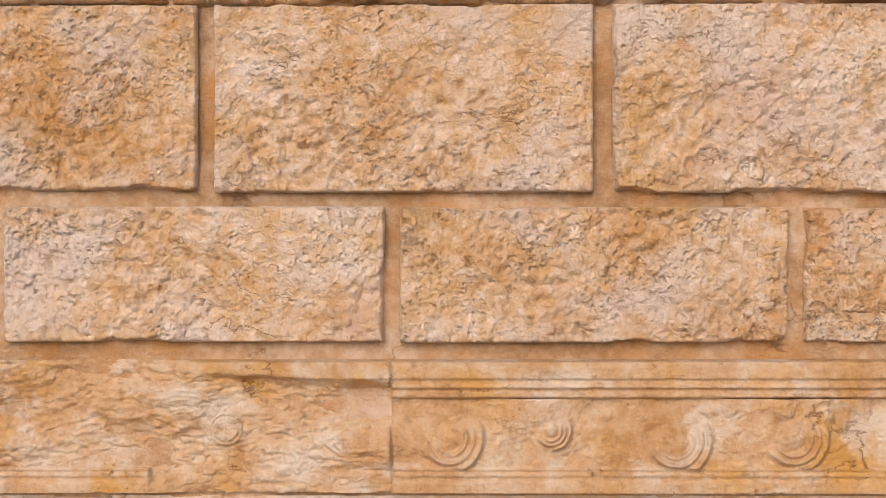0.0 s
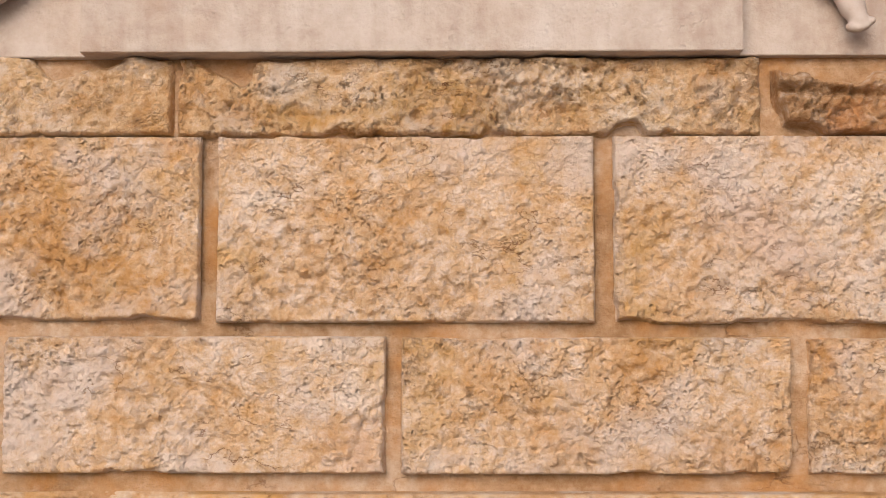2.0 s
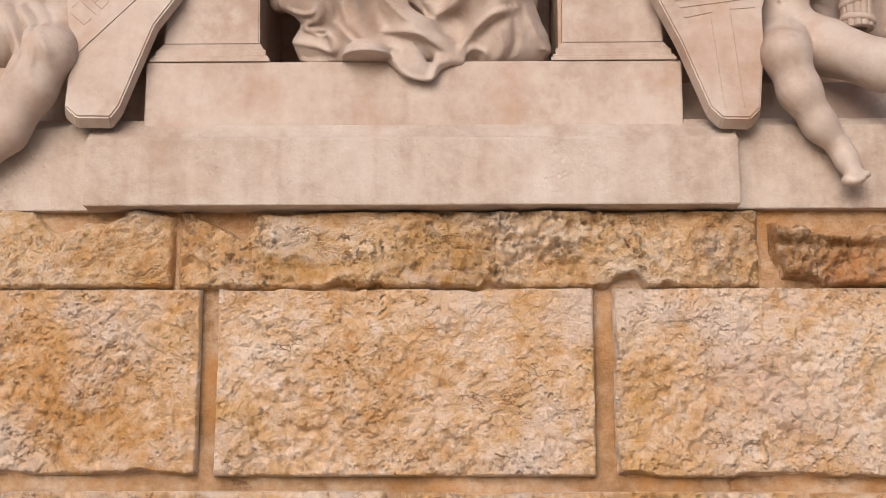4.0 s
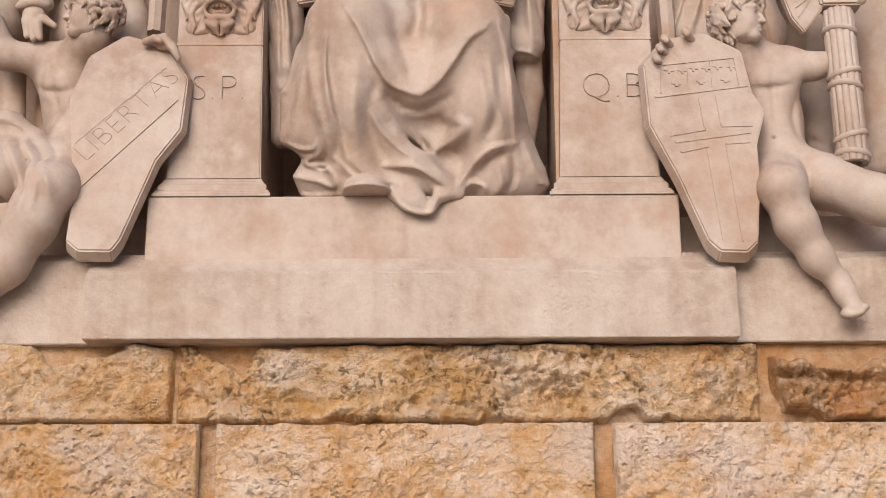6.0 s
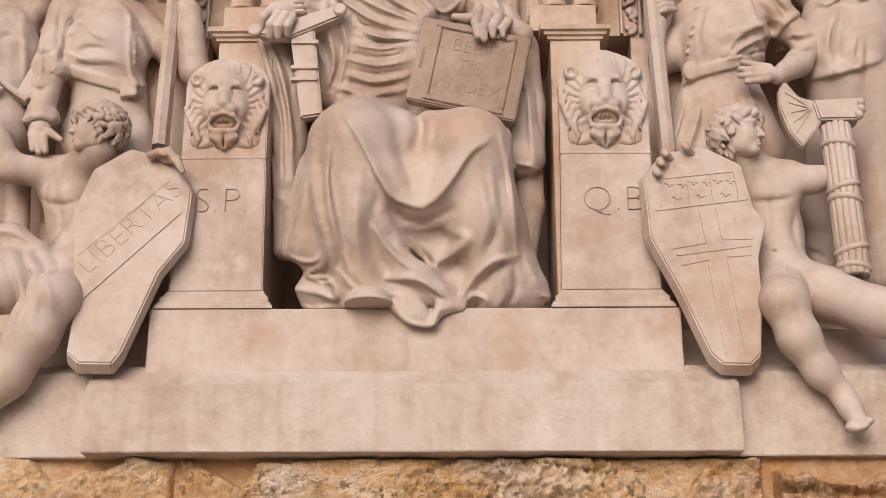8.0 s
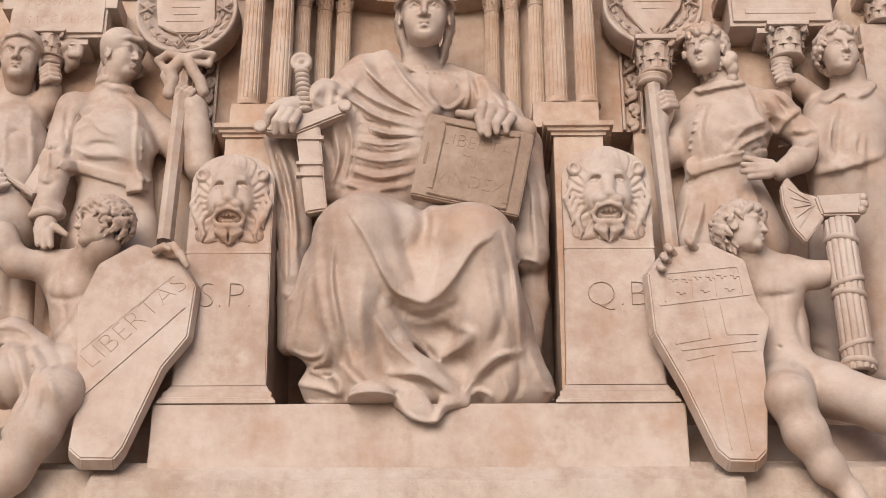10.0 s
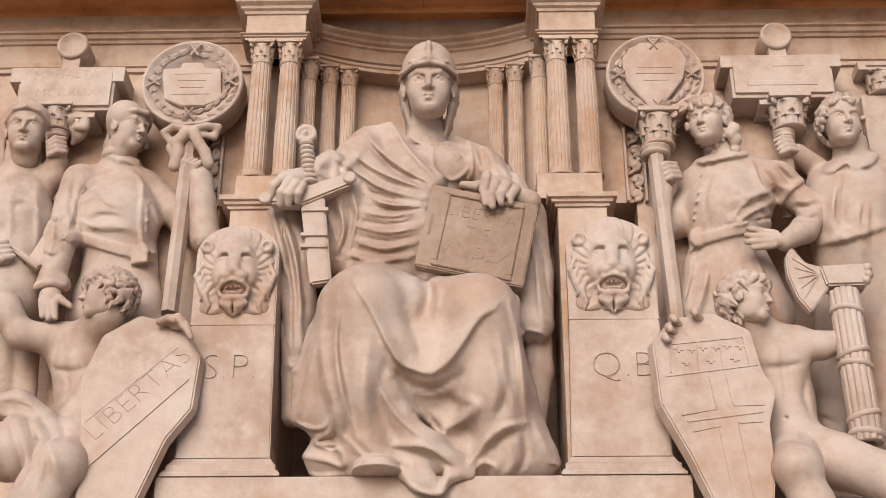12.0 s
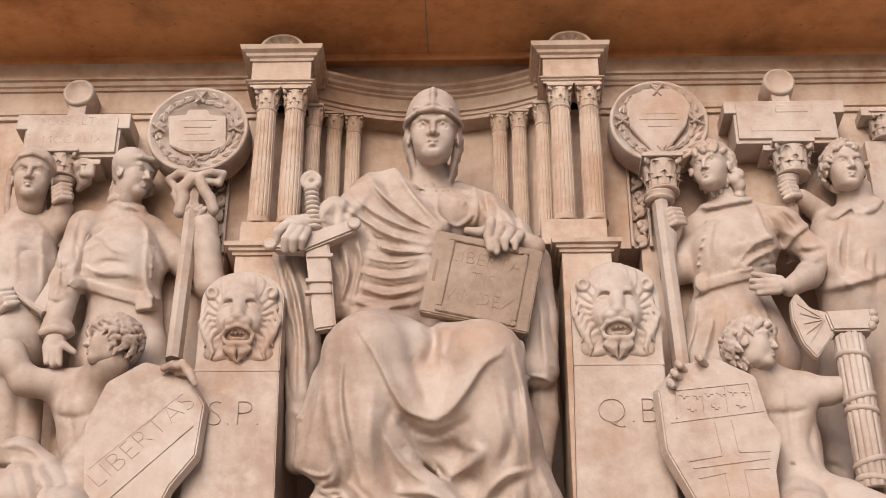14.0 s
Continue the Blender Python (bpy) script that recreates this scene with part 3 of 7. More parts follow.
def aedicule(x0, x1, inner):
    """The pedestal block below a pair of columns and the entablature block above it, with a shell on top."""
    mid = (x0 + x1) / 2
    a0, a1 = (x0 + 0.03, x1 - 0.078) if inner > 0 else (x0 + 0.078, x1 - 0.03)
    t0, t1 = (a0 - 0.02, a1 + 0.11) if inner > 0 else (a0 - 0.11, a1 + 0.02)
    low = empty("column_pedestal", (mid, 5.1, ZB1), "moulded pale marble pedestal under a pair of columns", "pedestal", "column pedestals")
    za, zb, zc, zd = 4.375, 4.43, 4.478, 4.599
    sub("die", box(a0 - 0.03, a1 + 0.03, 5.02, 5.45, ZB1 + 0.002, zb, 0.004), BOUNCE_AND_STAIN, low)
    h = zc - zb
    path = [(a0 - 0.03, 5.45), (a0 - 0.03, 5.02), (a1 + 0.03, 5.02), (a1 + 0.03, 5.45)]
    prof = [(-0.05, zb), (0.01, zb), (0.012, zb + h * 0.25), (0.024, zb + h * 0.3), (0.026, zb + h * 0.55), (0.04, zb + h * 0.62), (0.044, zc), (-0.05, zc + 0.004)]
    sub("moulding", sweep(prof, path), BOUNCE_AND_STAIN, low)
    sub("top", box(t0, t1, 5.03, 5.44, zc + 0.002, zd, 0.004), BOUNCE_AND_STAIN, low)
    top = empty("entablature_block", (mid, 5.1, CZ2), "moulded pale marble entablature block with a carved shell on top", "entablature", "entablature blocks")
    z1, z2, z3 = 5.315, 5.424, 5.486
    path = [(x0, 5.45), (x0, 5.03), (x1, 5.03), (x1, 5.45)]
    a = CZ2
    arch = [(-0.2, a), (0.0, a), (0.0, a + (z1 - a) * 0.45), (0.008, a + (z1 - a) * 0.5), (0.008, a + (z1 - a) * 0.75), (0.018, a + (z1 - a) * 0.85), (0.02, z1), (-0.2, z1)]
    sub("architrave", sweep(arch, path), BOUNCE_AND_STAIN, top)
    sub("frieze_block", box(x0 + 0.002, x1 - 0.002, 5.032, 5.44, z1 - 0.01, z2 + 0.01, 0.003), BOUNCE_AND_STAIN, top)
    h = z3 - z2
    corn = [(-0.2, z2), (0.006, z2), (0.01, z2 + h * 0.2), (0.022, z2 + h * 0.3), (0.026, z2 + h * 0.5), (0.045, z2 + h * 0.65), (0.05, z3), (-0.2, z3 + 0.004)]
    sub("cornice", sweep(corn, path), BOUNCE_AND_STAIN, top)
    # the shell: a half disc with radiating ribs inside a rounded rim
    bm = bmesh.new()
    R, N = 0.095, 48
    rows = []
    for j in range(9):
        q = j / 8
        line = []
        for i in range(N + 1):
            a = math.pi * i / N
            bump = 0.012 * abs(math.sin(a * 5.5)) * min(1, q * 2) if q < 0.8 else 0.02
            dip = -0.02 * math.sin(math.pi * min(q / 0.8, 1)) if q < 0.8 else 0.0
            line.append(bm.verts.new((mid + R * q * math.cos(a), 5.02 - bump - dip, z3 + R * 0.72 * q * math.sin(a))))
        rows.append(line)
    for a, b in zip(rows[1:], rows[2:]):
        for i in range(N):
            bm.faces.new((a[i], b[i], b[i + 1], a[i + 1]))
    back = [bm.verts.new((mid + R * math.cos(math.pi * i / N), 5.12, z3 + R * 0.72 * math.sin(math.pi * i / N))) for i in range(N + 1)]
    for i in range(N):
        bm.faces.new((rows[-1][i], back[i], back[i + 1], rows[-1][i + 1]))
    bmesh.ops.recalc_face_normals(bm, faces=bm.faces[:])
    sub("shell", bm, BOUNCE_AND_STAIN, top, "carved scallop shell")


aedicule(-0.97, -0.703, 1)
aedicule(0.317, 0.566, -1)


# ---- the two herm pedestals with lion masks ----
def lion_mask(cx, y, cz, w):
    """Front of a lion's head in low relief, with a combed mane; w is the half width of the slab."""
    s = w / 0.17
    c = Clay((cx - w * 1.06, y - 0.17, cz - 0.26 * s), (cx + w * 1.06, y + 0.05, cz + 0.26 * s), 0.0036)

    def q(x, d, z):
        return (cx + x * s, y - d * 0.75, cz + z * s)

    # the mane: a low cushion, parted into wavy locks that run outwards from the face
    c.ball(q(0, 0.0, 0.035), (0.15 * s, 0.055, 0.185 * s), 0.02)
    c.slab(q(0, 0.0, -0.06), (0.138 * s, 0.022, 0.13 * s), 0.03, soft=0.02)
    gx, gy, gz = (c.lo[i] + c.h * np.arange(c.n[i]) for i in range(3))
    X, Z = np.meshgrid((gx - cx) / s, (gz - cz) / s, indexing="ij")
    r, a = np.hypot(X, (Z + 0.01) * 0.85), np.arctan2(np.abs(X), Z + 0.01)
    lock = np.abs(np.sin(11 * a + 22 * r + 0.9 * np.sin(30 * r + 2 * a))) ** 0.6 - 0.6
    lock = lock + 0.25 * np.sin(26 * a + 80 * r)
    outer = np.clip((r - 0.075) / 0.03, 0, 1)
    c.d -= (0.0078 * lock * outer)[:, None, :].astype(np.float32)
    c.ball(q(0, 0.03, 0.0), (0.088 * s, 0.062, 0.135 * s), 0.012)
    c.ball(q(0, 0.05, 0.085), (0.06 * s, 0.04, 0.06 * s), 0.04)
    for e in (-1, 1):
        c.ball(q(e * 0.122, 0.045, 0.105), (0.03 * s, 0.022, 0.032 * s), 0.006, -30 * e)         # ear
        c.ball(q(e * 0.122, 0.075, 0.103), (0.016 * s, 0.018, 0.02 * s), 0.006, -30 * e, True)
        c.limb([q(e * 0.02, 0.098, 0.078), q(e * 0.05, 0.09, 0.066), q(e * 0.082, 0.062, 0.04)], [0.012 * s, 0.013 * s, 0.007], 0.014)   # brow
        c.ball(q(e * 0.047, 0.098, 0.036), (0.03 * s, 0.022, 0.018 * s), 0.006, -14 * e, True)
        c.ball(q(e * 0.047, 0.078, 0.035), (0.021 * s, 0.013, 0.013 * s), 0.003, -8 * e)          # eye
        c.ball(q(e * 0.045, 0.092, 0.036), 0.0035, 0.002, cut=True)
        c.limb([q(e * 0.024, 0.088, 0.026), q(e * 0.05, 0.084, 0.019), q(e * 0.075, 0.07, 0.03)], 0.0045, 0.006)
        c.ball(q(e * 0.06, 0.06, -0.03), (0.03 * s, 0.032, 0.045 * s), 0.025)                    # cheek
        c.ball(q(e * 0.028, 0.098, -0.05), (0.032 * s, 0.03, 0.026 * s), 0.01)                   # muzzle pad
        c.limb([q(e * 0.005, 0.118, -0.07), q(e * 0.04, 0.108, -0.078), q(e * 0.062, 0.078, -0.098), q(e * 0.052, 0.07, -0.125), q(0, 0.078, -0.135)], [0.008 * s, 0.009 * s, 0.008 * s, 0.008 * s, 0.009 * s], 0.008)
        for k in range(3):                                                                       # beard
            c.limb([q(e * (0.008 + 0.014 * k), 0.066, -0.138), q(e * (0.016 + 0.016 * k), 0.055, -0.168 + 0.008 * k), q(e * (0.006 + 0.012 * k), 0.035, -0.2 + 0.012 * k)], [0.01 * s, 0.01 * s, 0.004], 0.01)
        for k in range(4):                                                                       # side locks with curled tips
            x0, z0 = 0.098 + 0.014 * k, -0.06 + 0.028 * k
            c.limb([q(e * x0, 0.04, z0), q(e * (x0 + 0.02), 0.042, z0 - 0.05), q(e * (x0 + 0.004), 0.036, z0 - 0.1), q(e * (x0 + 0.014 if x0 < 0.12 else 0.14), 0.028, z0 - 0.13)], [0.008 * s, 0.01 * s, 0.008 * s, 0.003], 0.008)
    c.limb([q(0, 0.08, 0.08), q(0, 0.1, 0.02), q(0, 0.12, -0.025)], [0.022 * s, 0.02 * s, 0.022 * s], 0.02)        # nose
    c.ball(q(0, 0.132, -0.032), (0.026 * s, 0.012, 0.013 * s), 0.005)
    c.ball(q(0, 0.115, -0.1), (0.038 * s, 0.045, 0.014 * s), 0.006, cut=True)                  # open mouth
    for x in (-0.024, -0.009, 0.009, 0.024):
        c.limb([q(x, 0.084, -0.082), q(x, 0.084, -0.092)], 0.005, 0.003)
    c.ball(q(0, 0.07, -0.116), (0.024 * s, 0.02, 0.009 * s), 0.006)
    return statue_mesh("lion_mask", [c])


def herm(x0, x1, z_neck, z_spring, z_crown, words, at, label):
    """A pedestal with a round-headed slab, moulded foot and lion mask."""
    mid, half, front = (x0 + x1) / 2, (x1 - x0) / 2, 4.965
    ob = empty("herm_pedestal", (mid, 5.1, ZB1), label, "pedestal", "lion pedestals")
    bm = bmesh.new()
    z0 = 3.343
    line = [(x0 - 0.012, z0), (x0, z_neck), (x0, z_spring)]
    for i in range(1, 16):
        a = math.pi * (1 - i / 16)
        line.append((mid + half * math.cos(a), z_spring + (z_crown - z_spring) * math.sin(a)))
    line += [(x1, z_spring), (x1, z_neck), (x1 + 0.012, z0)]
    fr = [bm.verts.new((x, front, z)) for x, z in line]
    bk = [bm.verts.new((x, 5.638, z)) for x, z in line]
    bm.faces.new(fr)
    bm.faces.new(bk[::-1])
    for i in range(len(line)):
        j = (i + 1) % len(line)
        bm.faces.new((fr[i], bk[i], bk[j], fr[j]))
    bmesh.ops.recalc_face_normals(bm, faces=bm.faces[:])
    es = [e for e in bm.edges if abs(e.verts[0].co.y - front) < 1e-5 and abs(e.verts[1].co.y - front) < 1e-5]
    bmesh.ops.bevel(bm, geom=es, offset=0.005, segments=2, affect="EDGES")
    sub("body", bm, MARBLE, ob)
    sub("neck_band", box(x0 - 0.002, x1 + 0.002, front - 0.003, 5.3, z_neck - 0.004, z_neck + 0.006, 0.003), MARBLE, ob)
    h = z0 - ZB1
    path = [(x0 - 0.012, 5.636), (x0 - 0.012, front), (x1 + 0.012, front), (x1 + 0.012, 5.636)]
    prof = [(-0.1, ZB1 + 0.001), (0.05, ZB1 + 0.001), (0.05, ZB1 + h * 0.16), (0.042, ZB1 + h * 0.2), (0.042, ZB1 + h * 0.3), (0.03, ZB1 + h * 0.36), (0.03, ZB1 + h * 0.62),
            (0.022, ZB1 + h * 0.68), (0.014, ZB1 + h * 0.8), (0.004, ZB1 + h), (-0.1, ZB1 + h)]
    sub("foot_moulding", sweep([(o * 0.85 if o > 0 else o, z) for o, z in prof], path), MARBLE, ob)
    sub("lion_mask", lion_mask(mid, front + 0.012, (z_neck + z_crown) / 2 + 0.005, half), MARBLE, ob, "carved roaring lion mask with curled mane")
    lettering(words, 0.155, Matrix.Translation(at) @ Matrix.Rotation(radians(90), 4, "X"), ob)
    return ob


herm(-1.078, -0.75, 3.89, 4.197, 4.33, "S.P.", (-0.911, 4.962, 3.706),
     "round-headed pale marble pedestal with a lion mask")
herm(0.388, 0.735, 3.904, 4.211, 4.349, "Q.B.", (0.599, 4.962, 3.706),
     "round-headed pale marble pedestal with a lion mask")


# ---- heads, for the statues ----
class Frame:
    """Local places on a head: right, forward, up, in head heights; yaw turns it to the right, nod bows it, lean tips it sideways."""

    def __init__(self, chin, size, yaw=0.0, nod=0.0, lean=0.0):
        self.o, self.s, self.yaw = np.array(chin, float), size, yaw
        m = Matrix.Rotation(radians(yaw), 3, "Z") @ Matrix.Rotation(radians(-lean), 3, "Y") @ Matrix.Rotation(radians(nod), 3, "X")
        self.m = np.array(m)

    def __call__(self, x, f, z):
        return tuple(self.o + self.m @ (np.array((x, -f, z - 0.12)) * self.s))


def head(chin, size, yaw=0.0, nod=0.0, lean=0.0, h=0.004, margin=0.25):
    """A calm idealised face; returns the clay and its frame, to put hair or a cap on."""
    q = Frame(chin, size, yaw, nod, lean)
    s = size
    mid = np.array(q(0, 0, 0.55))
    c = Clay(mid - s * (0.62 + margin), mid + s * (0.62 + margin), h)

    def ball(x, f, z, a, b, d, k=0.04, cut=False):
        c.ball(q(x, f, z), (a * s, b * s, d * s), k * s, -lean, cut, yaw)

    ball(0, -0.1, 0.64, 0.335, 0.42, 0.37)
    ball(0, 0.02, 0.42, 0.275, 0.295, 0.38, 0.1)
    ball(0, 0.2, 0.13, 0.13, 0.1, 0.1, 0.1)
    for e in (-1, 1):
        ball(e * 0.15, 0.16, 0.36, 0.11, 0.1, 0.14, 0.1)
        ball(e * 0.15, 0.0, 0.21, 0.07, 0.15, 0.1, 0.1)
        c.limb([q(e * 0.05, 0.29, 0.575), q(e * 0.15, 0.275, 0.605), q(e * 0.26, 0.17, 0.575)], [0.022 * s, 0.034 * s, 0.024 * s], 0.04 * s)
        ball(e * 0.135, 0.33, 0.505, 0.105, 0.105, 0.06, 0.018, True)
        ball(e * 0.137, 0.2, 0.497, 0.075, 0.082, 0.058, 0.005)
        ball(e * 0.137, 0.284, 0.499, 0.022, 0.024, 0.024, 0.004, True)
        c.limb([q(e * 0.062, 0.255, 0.502), q(e * 0.137, 0.282, 0.538), q(e * 0.22, 0.215, 0.503)], 0.013 * s, 0.008 * s)
        c.limb([q(e * 0.068, 0.255, 0.482), q(e * 0.137, 0.27, 0.456), q(e * 0.212, 0.215, 0.485)], 0.011 * s, 0.012 * s)
        ball(e * 0.05, 0.315, 0.352, 0.036, 0.045, 0.032, 0.02)
        ball(e * 0.028, 0.352, 0.32, 0.016, 0.02, 0.014, 0.008, True)
        ball(e * 0.335, -0.06, 0.44, 0.03, 0.085, 0.11, 0.02)
        c.limb([q(e * 0.34, 0.0, 0.36), q(e * 0.37, -0.06, 0.52), q(e * 0.365, -0.13, 0.45)], 0.018 * s, 0.01 * s)
    c.limb([q(0, 0.285, 0.58), q(0, 0.325, 0.47), q(0, 0.375, 0.365)], [0.035 * s, 0.033 * s, 0.042 * s], 0.03 * s)
    c.limb([q(-0.09, 0.262, 0.238), q(-0.04, 0.298, 0.262), q(0, 0.302, 0.253), q(0.04, 0.298, 0.262), q(0.09, 0.262, 0.238)], [0.01 * s, 0.025 * s, 0.024 * s, 0.025 * s, 0.01 * s], 0.01 * s)
    c.limb([q(-0.07, 0.265, 0.218), q(0, 0.295, 0.203), q(0.07, 0.265, 0.218)], [0.012 * s, 0.033 * s, 0.012 * s], 0.012 * s)
    c.limb([q(-0.1, 0.285, 0.231), q(0, 0.33, 0.23), q(0.1, 0.285, 0.231)], 0.007 * s, 0.008 * s, True)
    c.limb([q(-0.05, 0.305, 0.158), q(0.05, 0.305, 0.158)], 0.022 * s, 0.03 * s, True)
    return c, q


def curls(c, q, seed, brow=0.74, count=70, r=0.07, nape=0.2):
    """Thick wavy locks over the skull, leaving the face free."""
    rng = random.Random(seed)
    s = q.s
    c.ball(q(0, -0.13, 0.7), (0.375 * s, 0.42 * s, 0.36 * s), 0.01 * s, 0, False, q.yaw)
    done = 0
    while done < count:
        a, z = rng.uniform(-math.pi, math.pi), rng.uniform(nape, 1.08)
        front = math.cos(a)
        if front > 0.35 and z < brow or front > -0.1 and z < 0.55:
            continue
        u = (z - 0.64) / 0.42
        w = math.sqrt(max(0.05, 1 - u * u)) if abs(u) < 1 else 0.22
        x, f = 0.36 * w * math.sin(a), -0.1 + 0.45 * w * math.cos(a)
        t = rng.choice((-1, 1)) * rng.uniform(0.5, 1.1)
        da, dz = rng.uniform(0.3, 0.6) * t, rng.uniform(-0.2, -0.06)
        line = []
        for j in range(4):
            b = a + da * j / 3
            zz = z + dz * j / 3 + 0.03 * math.sin(j * 2.2 + seed)
            g = 1.0 + 0.1 * math.sin(math.pi * j / 3)
            line.append(q(0.36 * w * math.sin(b) * g, -0.1 + 0.45 * w * math.cos(b) * g, zz))
        rr = r * rng.uniform(0.5, 0.85) * s
        c.limb(line, [rr * 0.5, rr, rr * 0.9, rr * 0.3], 0.016 * s)
        done += 1
    return c


def fist(c, p, r, lean=0.0, fingers=4, side=1):
    """A closed grip: a palm with knuckled fingers laid across it."""
    c.ball((p[0], p[1] + 0.01, p[2]), (r * 0.95, r * 0.8, r * 1.05), 0.012, lean)
    ca, sa = math.cos(radians(lean)), math.sin(radians(lean))
    for i in range(fingers):
        o = (i - (fingers - 1) / 2) * r * 0.5
        mid = (p[0] - sa * o, p[1] - r * 0.75, p[2] + ca * o)
        a = (mid[0] - ca * r * 0.9 * side, mid[1] + r * 0.5, mid[2] - sa * r * 0.9 * side)
        b = (mid[0] + ca * r * 0.8 * side, mid[1] + r * 0.35, mid[2] + sa * r * 0.8 * side)
        c.limb([a, mid, b], [r * 0.27, r * 0.28, r * 0.22], 0.004)
    return c


# ---- the seated figure ----
def seated_figure():
    b = Clay((-0.82, 4.58, ZB1 - 0.14), (0.62, 5.45, 4.896), 0.0062)
    # body and shoulders
    b.limb([(-0.183, 5.2, 4.653), (-0.229, 5.2, 4.51), (-0.268, 5.17, 4.307)], [0.17, 0.19, 0.22], 0.05)
    b.limb([(-0.41, 5.2, 4.785), (-0.174, 5.21, 4.789), (0.06, 5.2, 4.72)], [0.1, 0.09, 0.08], 0.04)
    b.limb([(-0.327, 5.2, 4.904), (-0.409, 5.17, 4.815), (-0.474, 5.12, 4.686), (-0.496, 5.08, 4.499)], [0.05, 0.09, 0.1, 0.09], 0.03)
    b.limb([(-0.057, 5.22, 4.85), (0.03, 5.2, 4.76), (0.115, 5.17, 4.66)], [0.05, 0.07, 0.07], 0.03)
    b.ball((-0.288, 5.1, 4.612), (0.11, 0.09, 0.1), 0.06)
    b.ball((-0.066, 5.12, 4.682), (0.1, 0.065, 0.085), 0.04)
    b.limb([(-0.18, 5.18, 4.977), (-0.179, 5.2, 4.831)], [0.066, 0.085], 0.03)
    b.limb([(-0.343, 5.14, 4.861), (-0.278, 5.07, 4.676), (-0.137, 5.03, 4.553)], [0.045, 0.06, 0.045], 0.03)
    b.limb([(-0.438, 5.1, 4.735), (-0.355, 5.05, 4.548), (-0.176, 5.03, 4.468)], [0.08, 0.07, 0.06], 0.03)
    b.limb([(-0.459, 5.08, 4.526), (-0.356, 5.05, 4.388), (-0.183, 5.04, 4.355)], [0.07, 0.07, 0.06], 0.03)
    # arm in the mantle that reaches to the sword, with its hanging sleeve
    b.limb([(-0.444, 5.17, 4.758), (-0.523, 5.05, 4.523), (-0.638, 4.98, 4.544)], [0.1, 0.085, 0.06], 0.04)
    b.limb([(-0.494, 5.05, 4.509), (-0.469, 5.08, 4.379), (-0.482, 5.1, 4.233)], [0.07, 0.065, 0.06], 0.03)
    b.limb([(-0.611, 4.97, 4.584), (-0.569, 5, 4.629)], [0.05, 0.06], 0.02)
    b.limb([(-0.513, 5.06, 4.568), (-0.493, 5.08, 4.419), (-0.522, 5.1, 4.246)], [0.06, 0.055, 0.06], 0.03)
    b.limb([(-0.572, 5.05, 4.482), (-0.553, 5.08, 4.34), (-0.558, 5.1, 4.221)], [0.035, 0.04, 0.045], 0.02)
    b.limb([(-0.794, 5.05, 4.444), (-0.736, 5.08, 4.289), (-0.69, 5.12, 4.053), (-0.684, 5.14, 3.79)], [0.04, 0.05, 0.05, 0.04], 0.03)
    b.limb([(-0.732, 5.08, 4.447), (-0.684, 5.1, 4.274), (-0.654, 5.14, 4.012)], [0.04, 0.045, 0.05], 0.03)
    # arm behind the tablet, and the mantle falling from it
    b.limb([(0.075, 5.18, 4.7), (0.165, 5.08, 4.53), (0.225, 5.02, 4.4)], [0.085, 0.08, 0.075], 0.04)
    b.limb([(0.231, 5.04, 4.391), (0.248, 5.05, 4.138), (0.254, 5.06, 3.931)], [0.09, 0.085, 0.085], 0.03, flat=0.8)
    b.limb([(0.27, 5.12, 3.996), (0.271, 5.14, 3.76), (0.237, 5.15, 3.551)], [0.06, 0.06, 0.06], 0.02)
    b.limb([(-0.783, 5.06, 4.437), (-0.725, 5.1, 4.248), (-0.685, 5.12, 3.855)], [0.045, 0.05, 0.045], 0.02)
    b.limb([(-0.688, 5.12, 4.155), (-0.684, 5.15, 3.77), (-0.688, 5.16, 3.583)], [0.06, 0.055, 0.045], 0.02)
    # lap and legs under the skirt
    b.limb([(-0.33, 5.2, 4.15), (-0.4, 4.87, 3.915)], [0.17, 0.14], 0.08)
    b.limb([(-0.4, 4.87, 3.915), (-0.406, 4.88, 3.594), (-0.369, 4.97, 3.357)], [0.14, 0.125, 0.11], 0.08)
    b.limb([(-0.05, 5.2, 4.12), (0.045, 4.87, 3.884)], [0.16, 0.13], 0.07)
    b.limb([(0.045, 4.87, 3.884), (0.092, 4.92, 3.607), (0.137, 5, 3.365)], [0.13, 0.12, 0.11], 0.08)
    b.limb([(-0.165, 5.1, 3.826), (-0.172, 5.06, 3.365)], [0.17, 0.16], 0.08)
    # the cloth stretched between the knees, hanging to a pouch
    b.limb([(-0.342, 4.88, 3.891), (-0.264, 4.86, 3.745), (-0.161, 4.85, 3.648)], [0.11, 0.075, 0.035], 0.06)
    b.limb([(0.023, 4.88, 3.87), (-0.052, 4.86, 3.732), (-0.14, 4.85, 3.648)], [0.11, 0.075, 0.035], 0.06)
    b.limb([(-0.174, 4.99, 3.927), (-0.154, 4.9, 3.693)], [0.14, 0.07], 0.08)
    b.limb([(-0.271, 4.96, 3.957), (-0.031, 4.96, 3.926)], [0.12, 0.11], 0.06)
    b.limb([(-0.211, 4.9, 3.642), (-0.154, 4.9, 3.619), (-0.078, 4.9, 3.628)], [0.05, 0.05, 0.05], 0.05)
    # outer panels that fall from the knees, and the cloth that runs across the feet
    b.limb([(-0.47, 4.93, 3.915), (-0.504, 4.94, 3.712), (-0.552, 4.96, 3.547)], [0.1, 0.1, 0.085], 0.09)
    b.limb([(-0.501, 4.95, 3.6), (-0.542, 4.96, 3.512)], [0.09, 0.08], 0.05)
    b.limb([(-0.565, 4.97, 3.843), (-0.602, 4.97, 3.655), (-0.63, 4.98, 3.52)], [0.06, 0.06, 0.045], 0.05)
